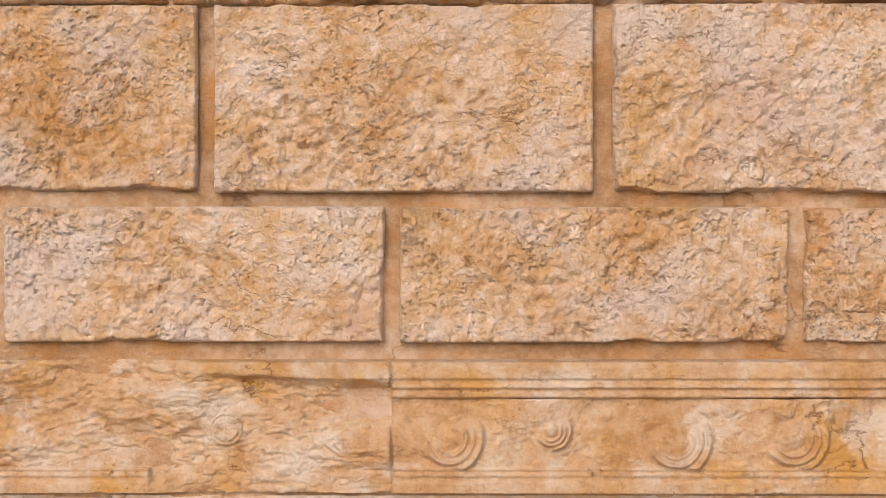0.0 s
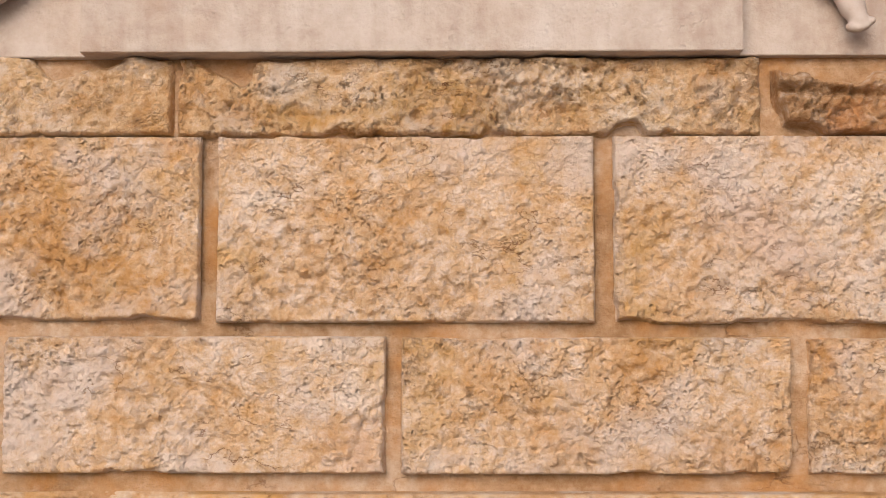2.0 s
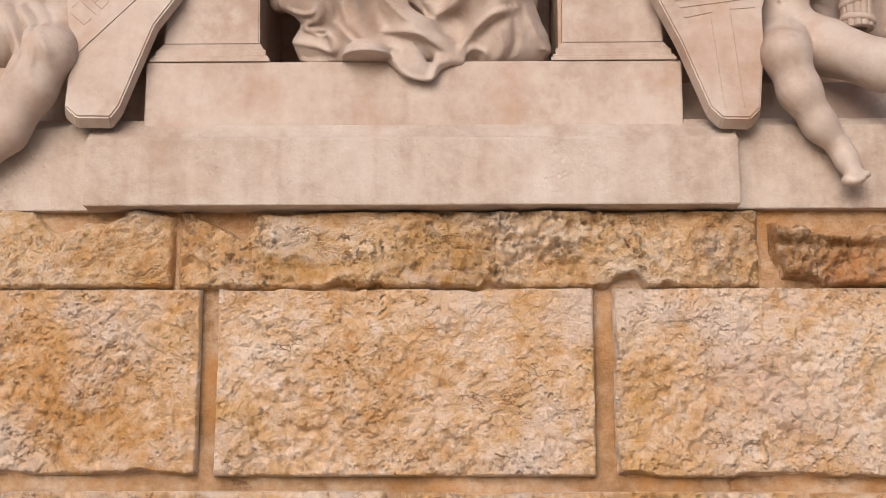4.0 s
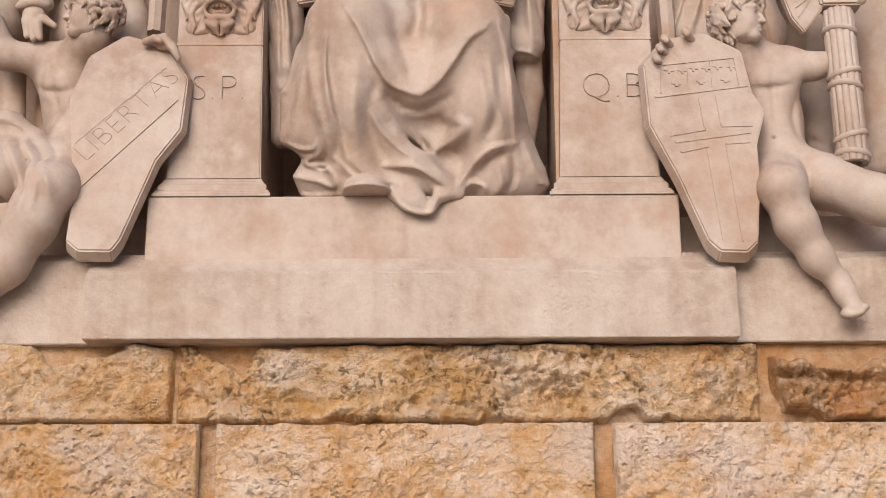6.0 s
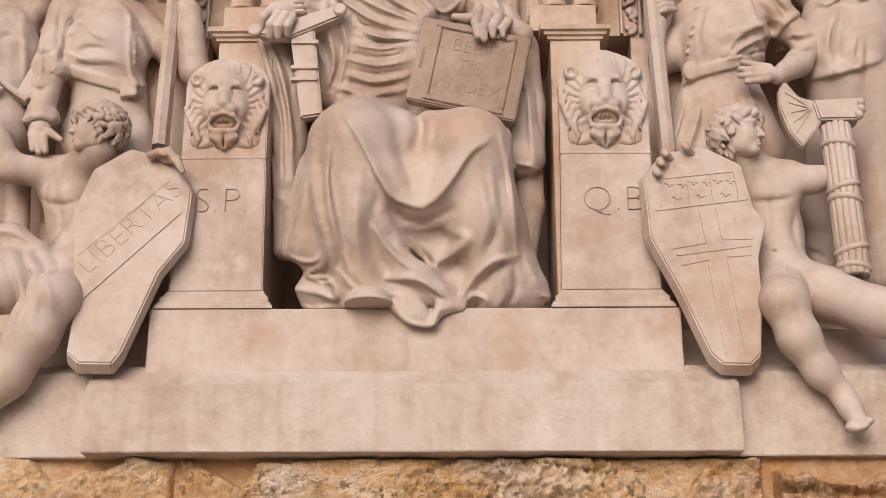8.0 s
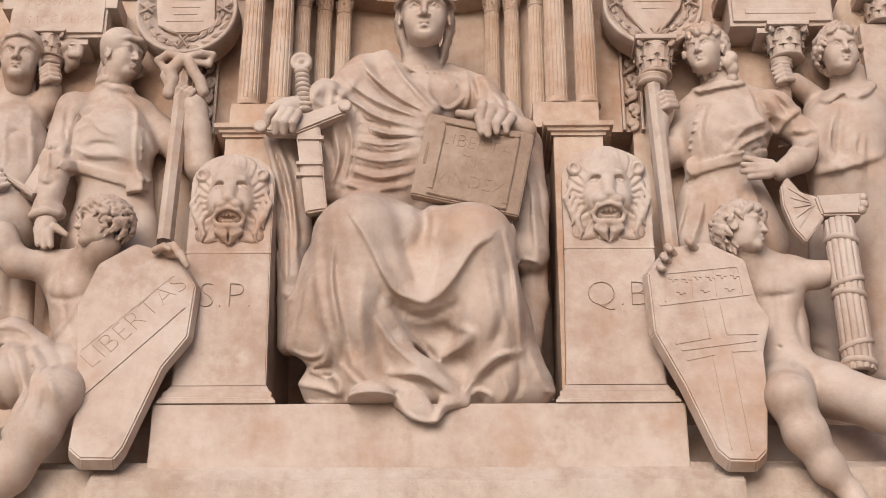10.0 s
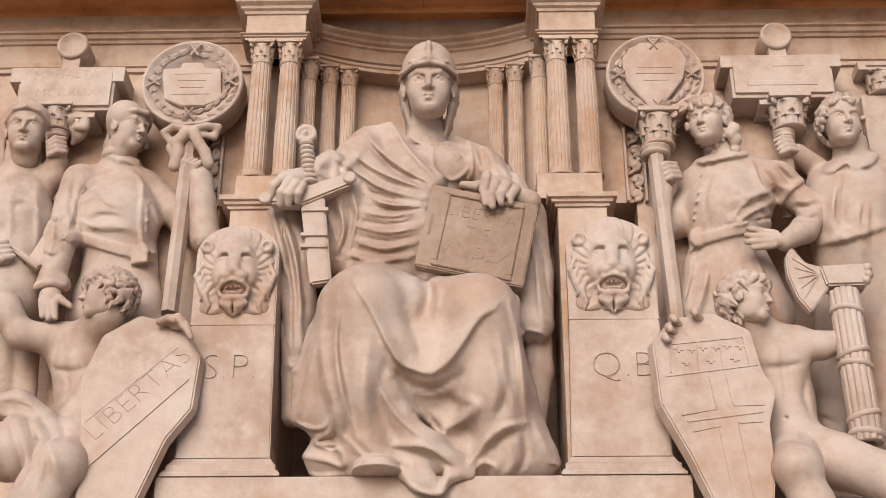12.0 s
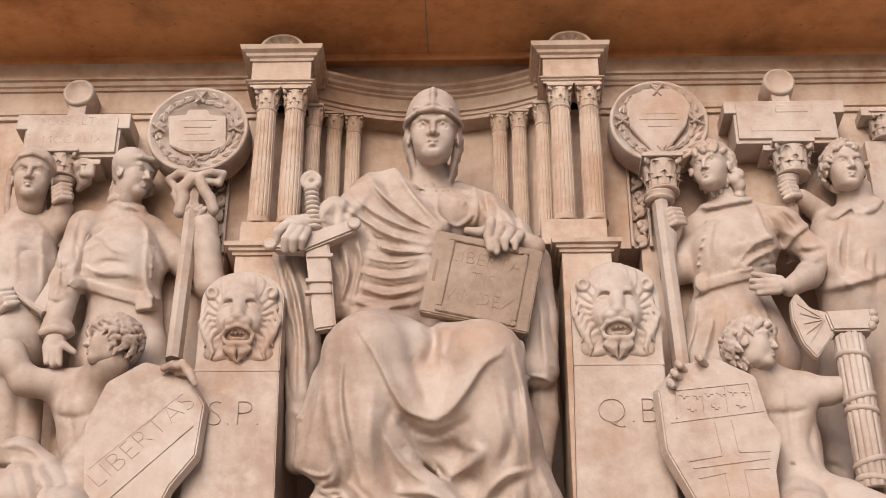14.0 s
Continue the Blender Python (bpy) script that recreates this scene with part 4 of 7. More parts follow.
    b.slab((-0.587, 4.92, 3.398), (0.08, 0.1, 0.02), 0.006, -8, 0, 0.004, True)
    b.limb([(0.126, 4.95, 3.89), (0.157, 4.98, 3.608), (0.234, 5.03, 3.376)], [0.06, 0.08, 0.09], 0.05)
    b.limb([(-0.311, 4.93, 3.522), (-0.168, 4.93, 3.387), (-0.043, 4.96, 3.297)], [0.1, 0.075, 0.045], 0.05)
    b.limb([(-0.544, 5.03, 3.368), (-0.352, 5.02, 3.363), (-0.16, 5.03, 3.332), (0.095, 5.05, 3.349), (0.256, 5.06, 3.352)], [0.075, 0.1, 0.085, 0.085, 0.07], 0.05)
    # hollows: the pit above the lap, the shade below the pouch, beside the panels
    b.ball((-0.151, 4.84, 3.464), (0.075, 0.2, 0.04), 0.035, -38, True)
    b.ball((-0.145, 4.84, 3.527), (0.09, 0.1, 0.03), 0.05, 0, True)
    b.ball((-0.041, 4.84, 3.397), (0.07, 0.1, 0.04), 0.05, 30, True)
    b.ball((-0.643, 4.97, 3.437), (0.035, 0.14, 0.03), 0.02, 0, True)
    F = b.fold
    # edges of the pouch and the long folds from the knees
    F([(-0.425, 4.74, 3.958), (-0.363, 4.73, 3.848), (-0.3, 4.76, 3.72), (-0.251, 4.79, 3.651), (-0.189, 4.81, 3.627), (-0.139, 4.82, 3.617)], 0.026, 0.02, sharp=-1)
    F([(0.101, 4.76, 3.859), (0.037, 4.75, 3.809), (-0.026, 4.77, 3.716), (-0.089, 4.8, 3.645), (-0.145, 4.82, 3.62)], 0.026, 0.025, sharp=1)
    F([(-0.187, 4.9, 4.068), (-0.149, 4.88, 3.985), (-0.159, 4.86, 3.904), (-0.184, 4.85, 3.845)], 0.028, 0.02, True)
    F([(-0.117, 4.88, 4.038), (-0.12, 4.86, 3.944), (-0.133, 4.85, 3.875)], 0.014, 0.02)
    F([(-0.242, 4.8, 3.881), (-0.209, 4.8, 3.764), (-0.16, 4.82, 3.67)], 0.014, 0.05, True)
    F([(-0.331, 4.8, 3.572), (-0.259, 4.84, 3.465), (-0.166, 4.87, 3.391)], 0.018, 0.016, sharp=1)
    F([(-0.445, 4.86, 3.385), (-0.362, 4.87, 3.311), (-0.258, 4.87, 3.304)], 0.016, 0.014, sharp=1)
    F([(-0.48, 4.8, 3.906), (-0.486, 4.83, 3.733), (-0.448, 4.84, 3.533), (-0.408, 4.86, 3.384)], 0.018, 0.016, sharp=1)
    F([(0.113, 4.8, 3.762), (0.137, 4.85, 3.624), (0.161, 4.88, 3.478)], 0.014, 0.014)
    F([(-0.051, 4.8, 3.868), (-0.089, 4.8, 3.764), (-0.131, 4.82, 3.67)], 0.012, 0.05, True)
    F([(-0.261, 4.84, 3.617), (-0.152, 4.86, 3.573), (-0.031, 4.84, 3.616)], 0.016, 0.03, True)
    F([(-0.28, 4.8, 3.601), (-0.239, 4.83, 3.528), (-0.167, 4.87, 3.449), (-0.077, 4.88, 3.346), (0.014, 4.9, 3.247)], 0.026, 0.016, sharp=1)
    F([(-0.297, 4.78, 3.687), (-0.331, 4.8, 3.538), (-0.311, 4.84, 3.443), (-0.238, 4.87, 3.365)], 0.014, 0.05, True)
    F([(-0.268, 4.85, 3.343), (-0.166, 4.86, 3.352), (-0.098, 4.88, 3.32), (-0.021, 4.9, 3.254)], 0.02, 0.012, sharp=-1)
    F([(-0.258, 4.86, 3.327), (-0.176, 4.87, 3.325), (-0.114, 4.88, 3.298)], 0.018, 0.012, True)
    F([(-0.403, 4.84, 3.399), (-0.34, 4.85, 3.326), (-0.237, 4.86, 3.285), (-0.114, 4.88, 3.259)], 0.02, 0.02)
    F([(-0.546, 4.85, 3.966), (-0.552, 4.88, 3.803), (-0.512, 4.88, 3.594), (-0.474, 4.88, 3.459), (-0.448, 4.9, 3.355)], 0.015, 0.03)
    F([(-0.47, 4.83, 3.779), (-0.44, 4.83, 3.596), (-0.434, 4.85, 3.447), (-0.465, 4.9, 3.355)], 0.016, 0.045, True)
    F([(-0.57, 4.9, 3.812), (-0.594, 4.92, 3.657), (-0.641, 4.94, 3.487)], 0.012, 0.012)
    F([(-0.363, 4.75, 3.743), (-0.377, 4.78, 3.531), (-0.36, 4.82, 3.391)], 0.012, 0.04)
    F([(-0.498, 4.9, 3.512), (-0.511, 4.92, 3.434), (-0.562, 4.94, 3.414)], 0.016, 0.01)
    # the far knee's side and its curl of cloth
    F([(0.15, 4.84, 3.921), (0.183, 4.88, 3.775), (0.197, 4.9, 3.599), (0.21, 4.92, 3.471)], 0.018, 0.014, sharp=-1)
    F([(0.189, 4.9, 3.459), (0.119, 4.88, 3.434), (0.047, 4.88, 3.363), (-0.019, 4.9, 3.254)], 0.026, 0.012, sharp=-1)
    F([(0.173, 4.9, 3.423), (0.11, 4.9, 3.392), (0.068, 4.91, 3.33)], 0.022, 0.02, True)
    F([(0.064, 4.77, 3.749), (0.099, 4.82, 3.589), (0.073, 4.85, 3.467)], 0.014, 0.045)
    F([(0.139, 4.84, 3.734), (0.141, 4.87, 3.564), (0.098, 4.88, 3.467)], 0.014, 0.03, True)
    F([(-0.031, 4.86, 3.538), (0.021, 4.86, 3.511), (-0.031, 4.88, 3.457), (-0.105, 4.9, 3.42)], 0.022, 0.02)
    F([(0.233, 4.95, 3.505), (0.274, 4.96, 3.395), (0.321, 4.98, 3.317)], 0.014, 0.012)
    F([(0.195, 4.93, 3.429), (0.203, 4.95, 3.347), (0.177, 4.97, 3.288)], 0.012, 0.02, True)
    F([(0.135, 4.9, 3.374), (0.156, 4.93, 3.318), (0.131, 4.95, 3.27)], 0.014, 0.014)
    # the frilled hem of the panel and the loops that stand on the plinth
    F([(-0.656, 4.94, 3.478), (-0.601, 4.93, 3.454), (-0.545, 4.92, 3.447), (-0.504, 4.92, 3.492)], 0.012, 0.008)
    F([(-0.623, 4.95, 3.436), (-0.557, 4.93, 3.415), (-0.567, 4.93, 3.388), (-0.472, 4.93, 3.366), (-0.466, 4.93, 3.304), (-0.533, 4.93, 3.322), (-0.62, 4.95, 3.34), (-0.649, 4.96, 3.299)], 0.015, 0.006)
    F([(-0.638, 4.95, 3.267), (-0.531, 4.93, 3.251), (-0.437, 4.92, 3.263)], 0.014, 0.008)
    b.ball((-0.562, 4.92, 3.285), (0.055, 0.06, 0.018), 0.01, -5, True)
    b.ball((-0.515, 4.9, 3.377), (0.03, 0.05, 0.01), 0.01, -15, True)
    b.ball((0.057, 4.93, 3.275), (0.022, 0.07, 0.022), 0.012, 0, True)
    F([(0.005, 4.93, 3.258), (0.047, 4.91, 3.303), (0.093, 4.92, 3.289), (0.088, 4.93, 3.257)], 0.012, 0.006)
    F([(0.294, 4.98, 3.335), (0.329, 4.98, 3.317), (0.314, 4.98, 3.291)], 0.016, 0.008)
    b.pleat((0.245, 5, 4.088), (0.09, 0.3, 0.25), (1, 0.06), 0.06, 0.011)
    b.pleat((-0.716, 5.08, 4.11), (0.09, 0.3, 0.3), (1, 0.2), 0.05, 0.01)
    b.slab((0, 5.2, ZB1 - 0.2), (1.2, 0.5, 0.2), 0.004, soft=0.002, cut=True)
    # the tongue of cloth over the plinth's edge, and the shoe beside it
    b.limb([(-0.24, 4.92, 3.295), (-0.176, 4.9, 3.248), (-0.118, 4.895, 3.216)], [0.05, 0.045, 0.03], 0.025, flat=0.6)
    b.limb([(-0.001, 4.93, 3.269), (-0.063, 4.915, 3.264), (-0.11, 4.9, 3.226)], [0.022, 0.025, 0.028], 0.02, flat=0.7)
    F([(-0.257, 4.86, 3.263), (-0.205, 4.86, 3.196), (-0.144, 4.87, 3.173), (-0.097, 4.87, 3.182), (-0.083, 4.87, 3.229), (-0.032, 4.88, 3.247)], 0.011, 0.006)
    F([(-0.145, 4.86, 3.295), (-0.109, 4.86, 3.241), (-0.117, 4.86, 3.187)], 0.012, 0.02, True)
    b.ball((-0.338, 4.9, ZB1 + 0.022), (0.085, 0.08, 0.042), 0.004)
    b.ball((-0.338, 4.895, ZB1 + 0.008), (0.09, 0.085, 0.012), 0.003)
    F([(-0.431, 4.88, 3.247), (-0.377, 4.86, 3.279), (-0.309, 4.86, 3.283), (-0.254, 4.87, 3.26)], 0.012, 0.006)
    b.slab((-0.345, 5.2, ZB1 - 0.2), (0.085, 0.5, 0.2), 0.003, soft=0.002, cut=True)
    # mantle across the chest and belly: a turned edge, close diagonals, then level folds
    b.limb([(-0.338, 5.13, 4.894), (-0.281, 5.09, 4.769), (-0.221, 5.07, 4.675), (-0.138, 5.05, 4.575)], [0.035, 0.045, 0.04, 0.025], 0.02)
    F([(-0.32, 5.08, 4.884), (-0.259, 5.04, 4.749), (-0.201, 5.02, 4.656), (-0.12, 5, 4.548)], 0.02, 0.002, sharp=1)
    for line, r in (([(-0.441, 5.1, 4.864), (-0.37, 5.04, 4.725), (-0.265, 5.01, 4.612), (-0.143, 5, 4.53)], 0.02), ([(-0.521, 5.1, 4.791), (-0.412, 5.03, 4.642), (-0.278, 5, 4.55), (-0.157, 5, 4.503)], 0.024),
                    ([(-0.564, 5.08, 4.712), (-0.45, 5.02, 4.598), (-0.342, 5, 4.51), (-0.182, 5, 4.461)], 0.02), ([(-0.448, 5.02, 4.539), (-0.341, 5, 4.447), (-0.175, 5, 4.424)], 0.026),
                    ([(-0.438, 5.02, 4.417), (-0.314, 5, 4.383), (-0.186, 5, 4.403)], 0.018), ([(-0.443, 5.02, 4.346), (-0.324, 5, 4.305), (-0.197, 5, 4.325)], 0.022),
                    ([(-0.454, 5.02, 4.279), (-0.336, 5, 4.234), (-0.21, 5, 4.258)], 0.018), ([(-0.489, 5.02, 4.22), (-0.36, 5, 4.183), (-0.234, 5, 4.192)], 0.024)):
        F(line, r * (0.55 + 0.5 * abs(math.sin(57 * line[0][2]))), 0.022, sharp=-1)
    for line, r in (([(-0.411, 5.05, 4.753), (-0.313, 5.02, 4.624), (-0.194, 5, 4.536)], 0.014), ([(-0.467, 5.04, 4.665), (-0.357, 5.01, 4.559), (-0.205, 5, 4.493)], 0.016), ([(-0.471, 5.03, 4.572), (-0.378, 5, 4.479), (-0.216, 5, 4.44)], 0.018),
                    ([(-0.434, 5.02, 4.448), (-0.308, 5, 4.409), (-0.182, 5, 4.414)], 0.014), ([(-0.441, 5.02, 4.375), (-0.318, 5, 4.339), (-0.197, 5, 4.361)], 0.014),
                    ([(-0.448, 5.02, 4.307), (-0.328, 5, 4.267), (-0.203, 5, 4.289)], 0.014), ([(-0.469, 5.02, 4.245), (-0.349, 5, 4.206), (-0.223, 5, 4.223)], 0.014)):
        F(line, r, 0.008, True)
    F([(0.011, 5.1, 4.809), (0.024, 5.05, 4.65), (0.005, 5.02, 4.551)], 0.016, 0.01, sharp=1)
    F([(0.051, 5.1, 4.78), (0.064, 5.05, 4.639), (0.042, 5.02, 4.551)], 0.012, 0.01, True)
    F([(0.089, 5.1, 4.763), (0.104, 5.05, 4.633), (0.077, 5.02, 4.55)], 0.014, 0.01)
    F([(0.153, 5.1, 4.709), (0.183, 5.05, 4.588), (0.175, 5, 4.5)], 0.012, 0.01, True)
    for line in ([(-0.524, 5, 4.683), (-0.537, 4.95, 4.531), (-0.488, 4.95, 4.425)], [(-0.576, 4.95, 4.625), (-0.606, 4.93, 4.56), (-0.547, 4.93, 4.514)],
                 [(-0.479, 5.02, 4.695), (-0.49, 4.97, 4.569), (-0.44, 4.96, 4.47)], [(-0.519, 4.98, 4.442), (-0.512, 5, 4.323), (-0.527, 5.02, 4.205)],
                 [(-0.463, 4.97, 4.463), (-0.43, 5, 4.348), (-0.446, 5.02, 4.217)], [(-0.435, 5.05, 4.74), (-0.475, 5, 4.628), (-0.528, 4.96, 4.564)],
                 [(0.016, 5.05, 4.764), (0.061, 5.02, 4.621), (0.088, 5, 4.501)], [(0.075, 5.08, 4.754), (0.143, 5.03, 4.613), (0.208, 4.98, 4.462)],
                 [(0.19, 5.05, 4.611), (0.254, 4.99, 4.441), (0.296, 4.98, 4.331)],
                 [(0.183, 4.98, 4.332), (0.194, 4.98, 4.103), (0.181, 5, 3.892)], [(0.239, 4.97, 4.326), (0.267, 4.98, 4.103), (0.284, 5, 3.879)],
                 [(-0.793, 5.02, 4.415), (-0.762, 5.05, 4.274), (-0.704, 5.08, 4.11)], [(-0.736, 5.06, 4.331), (-0.676, 5.07, 4.155), (-0.658, 5.08, 3.837)]):
        F(line, 0.015, 0.012)
    for line in ([(-0.799, 5.02, 4.441), (-0.747, 5.04, 4.281), (-0.702, 5.07, 4.054), (-0.696, 5.1, 3.773)], [(-0.745, 5.02, 4.388), (-0.69, 5.05, 4.222), (-0.657, 5.1, 3.993)], [(-0.526, 5, 4.48), (-0.5, 5.02, 4.333), (-0.535, 5.05, 4.215)],
                 [(-0.467, 5, 4.506), (-0.451, 5.02, 4.385), (-0.485, 5.05, 4.22)], [(-0.571, 5, 4.401), (-0.53, 5.02, 4.295), (-0.562, 5.05, 4.208)]):
        F(line, 0.016, 0.01, sharp=1)
    for line in ([(-0.768, 5.02, 4.375), (-0.718, 5.05, 4.235), (-0.679, 5.08, 4.009)], [(-0.547, 5, 4.427), (-0.518, 5.02, 4.334), (-0.549, 5.05, 4.233)], [(-0.489, 5, 4.48), (-0.473, 5.02, 4.372), (-0.508, 5.05, 4.233)]):
        F(line, 0.014, 0.008, True)
    F([(0.174, 5, 3.863), (0.25, 4.99, 3.868), (0.312, 5.02, 3.852)], 0.012, 0.006)
    F([(-0.706, 5.1, 3.778), (-0.667, 5.1, 3.759), (-0.639, 5.1, 3.773)], 0.012, 0.006)
    # breastplate rim, brooch and mask
    F([(-0.146, 5.05, 4.737), (-0.134, 5, 4.61), (-0.067, 5, 4.556), (0.001, 5.02, 4.621), (0.001, 5.06, 4.742)], 0.01, 0.004)
    F([(-0.276, 5.08, 4.81), (-0.186, 5.05, 4.765), (-0.027, 5.06, 4.773)], 0.013, 0.003)
    s = b.surface((-0.056, 5.05, 4.695))
    for i in range(6):
        b.ball((s[0] + 0.02 * math.cos(i * 1.047), s[1] + 0.002, s[2] + 0.017 * math.sin(i * 1.047)), (0.014, 0.008, 0.012), 0.003)
    b.ball(s, (0.012, 0.012, 0.011), 0.003)
    s = b.surface((-0.18, 5.08, 4.792))
    b.ball(s, (0.028, 0.02, 0.028), 0.008)
    # hand on the tablet
    g = Clay(np.array((0.1, 4.86, 4.4)) - 0.19, np.array((0.1, 4.86, 4.4)) + 0.19, 0.0045)
    g.limb([(0.251, 4.93, 4.407), (0.127, 4.9, 4.463)], [0.045, 0.04], 0.02)
    g.ball((0.122, 4.88, 4.462), (0.055, 0.04, 0.03), 0.02, -15)
    g.limb([(0.077, 4.86, 4.487), (0.064, 4.815, 4.396), (0.07, 4.815, 4.335)], [0.021, 0.02, 0.014], 0.006)
    g.limb([(0.117, 4.86, 4.461), (0.091, 4.815, 4.368), (0.097, 4.815, 4.322)], [0.021, 0.02, 0.014], 0.006)
    g.limb([(0.155, 4.86, 4.442), (0.128, 4.82, 4.371), (0.13, 4.82, 4.337)], [0.02, 0.018, 0.013], 0.006)
    g.limb([(0.193, 4.87, 4.432), (0.168, 4.83, 4.371), (0.168, 4.83, 4.345)], [0.018, 0.016, 0.012], 0.006)
    g.limb([(0.077, 4.89, 4.469), (0.031, 4.875, 4.447), (-0.018, 4.875, 4.455)], [0.022, 0.02, 0.016], 0.008)
    # hand on the sword
    w = Clay(np.array((-0.729, 4.93, 4.489)) - 0.16, np.array((-0.729, 4.93, 4.489)) + 0.16, 0.005)
    w.limb([(-0.644, 4.97, 4.549), (-0.709, 4.94, 4.522)], [0.05, 0.045], 0.02)
    w.ball((-0.718, 4.93, 4.51), (0.05, 0.04, 0.045), 0.015)
    w.limb([(-0.739, 4.91, 4.523), (-0.781, 4.9, 4.472), (-0.791, 4.92, 4.432)], [0.022, 0.02, 0.016], 0.006)
    w.limb([(-0.717, 4.89, 4.482), (-0.745, 4.885, 4.432), (-0.751, 4.91, 4.394)], [0.022, 0.02, 0.015], 0.006)
    w.limb([(-0.689, 4.89, 4.476), (-0.713, 4.885, 4.426), (-0.717, 4.91, 4.394)], [0.021, 0.02, 0.015], 0.006)
    w.limb([(-0.663, 4.9, 4.476), (-0.678, 4.89, 4.429), (-0.683, 4.91, 4.404)], [0.019, 0.017, 0.013], 0.006)
    # head, hair and helmet
    h, q = head((-0.163, 5.05, 4.912), 0.315, 1, 9)
    s = q.s
    for e in (-1, 1):
        for i in range(7):
            wave = 0.02 * math.sin(i * 2.4)
            h.limb([q(e * 0.345, -0.04 - 0.06 * i, 0.64), q(e * (0.35 + wave), -0.1 - 0.06 * i, 0.48), q(e * (0.315 - wave), -0.14 - 0.055 * i, 0.3), q(e * (0.27 + wave), -0.2 - 0.05 * i, 0.12), q(e * 0.23, -0.24 - 0.04 * i, -0.08)],
                   [0.04 * s, 0.052 * s, 0.05 * s, 0.042 * s, 0.02 * s], 0.006)
    cap = Clay(h.lo, h.lo + h.h * (h.n - 1), h.h)
    cap.ball(q(0, -0.09, 0.7), (0.385 * s, 0.455 * s, 0.5 * s), 0.01)
    cap.slab(q(0, 0.0, 0.3), (0.7 * s, 0.8 * s, 0.36 * s), 0.004, 0, -8, 0.002, True)
    m = [min(a, b) for a, b in zip(h.d.shape, cap.d.shape)]
    cut = tuple(slice(0, k) for k in m)
    h.d[cut] = np.minimum(h.d[cut], cap.d[cut])
    h.limb([q(-0.4, -0.05, 0.62), q(-0.36, 0.16, 0.635), q(-0.2, 0.33, 0.68), q(0, 0.385, 0.7), q(0.2, 0.33, 0.68), q(0.36, 0.16, 0.635), q(0.4, -0.05, 0.62)], 0.024 * s, 0.01)
    for e in (-1, 1):
        h.ball(q(e * 0.13, 0.36, 1.0), (0.055 * s, 0.1 * s, 0.035 * s), 0.01, 25 * e, True)
        h.limb([q(e * 0.06, 0.36, 0.78), q(e * 0.16, 0.34, 0.72), q(e * 0.26, 0.25, 0.76)], 0.018 * s, 0.01)
    h.limb([q(0, 0.37, 0.78), q(0, 0.33, 0.95), q(0, 0.22, 1.08)], 0.022 * s, 0.02)
    h.limb([(-0.174, 5.14, 4.994), (-0.179, 5.17, 4.898), (-0.179, 5.19, 4.825)], [0.07, 0.075, 0.11], 0.02)
    return statue_mesh("seated_statue", [b, g, w, h])


thing("seated_statue", seated_figure(), MARBLE, "seated pale marble woman in a helmet and heavy draped mantle", "statue")


# ---- her sword and tablet ----
def prism(front, back):
    """A flat body from matching front and back outlines."""
    bm = bmesh.new()
    f, b = [bm.verts.new(p) for p in front], [bm.verts.new(p) for p in back]
    bm.faces.new(f)
    bm.faces.new(b[::-1])
    for i in range(len(f)):
        j = (i + 1) % len(f)
        bm.faces.new((f[i], b[i], b[j], f[j]))
    bmesh.ops.recalc_face_normals(bm, faces=bm.faces[:])
    return bm


def plane_of(a, b, c):
    """A frame on the plane through a, b, c: x from a to b, z out of the face towards the street."""
    x = (Vector(b) - Vector(a)).normalized()
    z = x.cross(Vector(c) - Vector(a)).normalized()
    z = -z if z.y > 0 else z
    y = z.cross(x)
    return Matrix((x, y, z)).transposed().to_4x4()


def outline_slab(points, thick, bevel=0.006, inset=0.0):
    n = Vector(points[1]) - Vector(points[0])
    n = n.cross(Vector(points[2]) - Vector(points[0])).normalized()
    n = -n if n.y > 0 else n
    bm = prism(points, [tuple(Vector(p) - n * thick) for p in points])
    bmesh.ops.bevel(bm, geom=bm.edges[:], offset=bevel, segments=2, affect="EDGES")
    return bm, n


sword = empty("sword", (-0.59, 4.95, 4.119), "carved marble sword held upright by its crossguard", "sword")
sub("blade", outline_slab([(-0.686, 4.93, 4.5), (-0.585, 4.93, 4.509), (-0.534, 4.93, 4.059), (-0.618, 4.93, 4.045)], 0.05, 0.008)[0], MARBLE, sword)
for y0, y1 in ((4.368, 4.384), (4.255, 4.27), (4.204, 4.219)):
    sub("band", box(-0.662, -0.558, 4.92, 4.95, y0, y1, 0.002), MARBLE, sword)
gm = outline_slab([(-0.804, 4.915, 4.447), (-0.68, 4.915, 4.467), (-0.591, 4.915, 4.506), (-0.484, 4.915, 4.542), (-0.464, 4.915, 4.489), (-0.577, 4.915, 4.437), (-0.67, 4.915, 4.394), (-0.795, 4.915, 4.403)], 0.06, 0.008)[0]
sub("crossguard", gm, MARBLE, sword)
for p in ((-0.812, 4.91, 4.423), (-0.476, 4.91, 4.515)):
    sub("knob", moved(lathe([(0.018, -0.02), (0.026, -0.012), (0.028, 0), (0.02, 0.012), (0.016, 0.008), (0.005, 0.012)], 24), Matrix.Translation(p) @ Matrix.Rotation(radians(90), 4, "X")), MARBLE, sword)
grip = bmesh.new()
ga, gb = Vector((-0.638, 4.93, 4.507)), Vector((-0.66, 4.93, 4.687))
for i in range(9):
    p = ga.lerp(gb, i / 8)
    bmesh.ops.create_uvsphere(grip, u_segments=20, v_segments=8, radius=1.0, matrix=Matrix.Translation(p) @ Matrix.Diagonal((0.031, 0.03, 0.014, 1)))
for f in grip.faces:
    f.smooth = True
sub("grip", grip, MARBLE, sword, "ribbed grip")
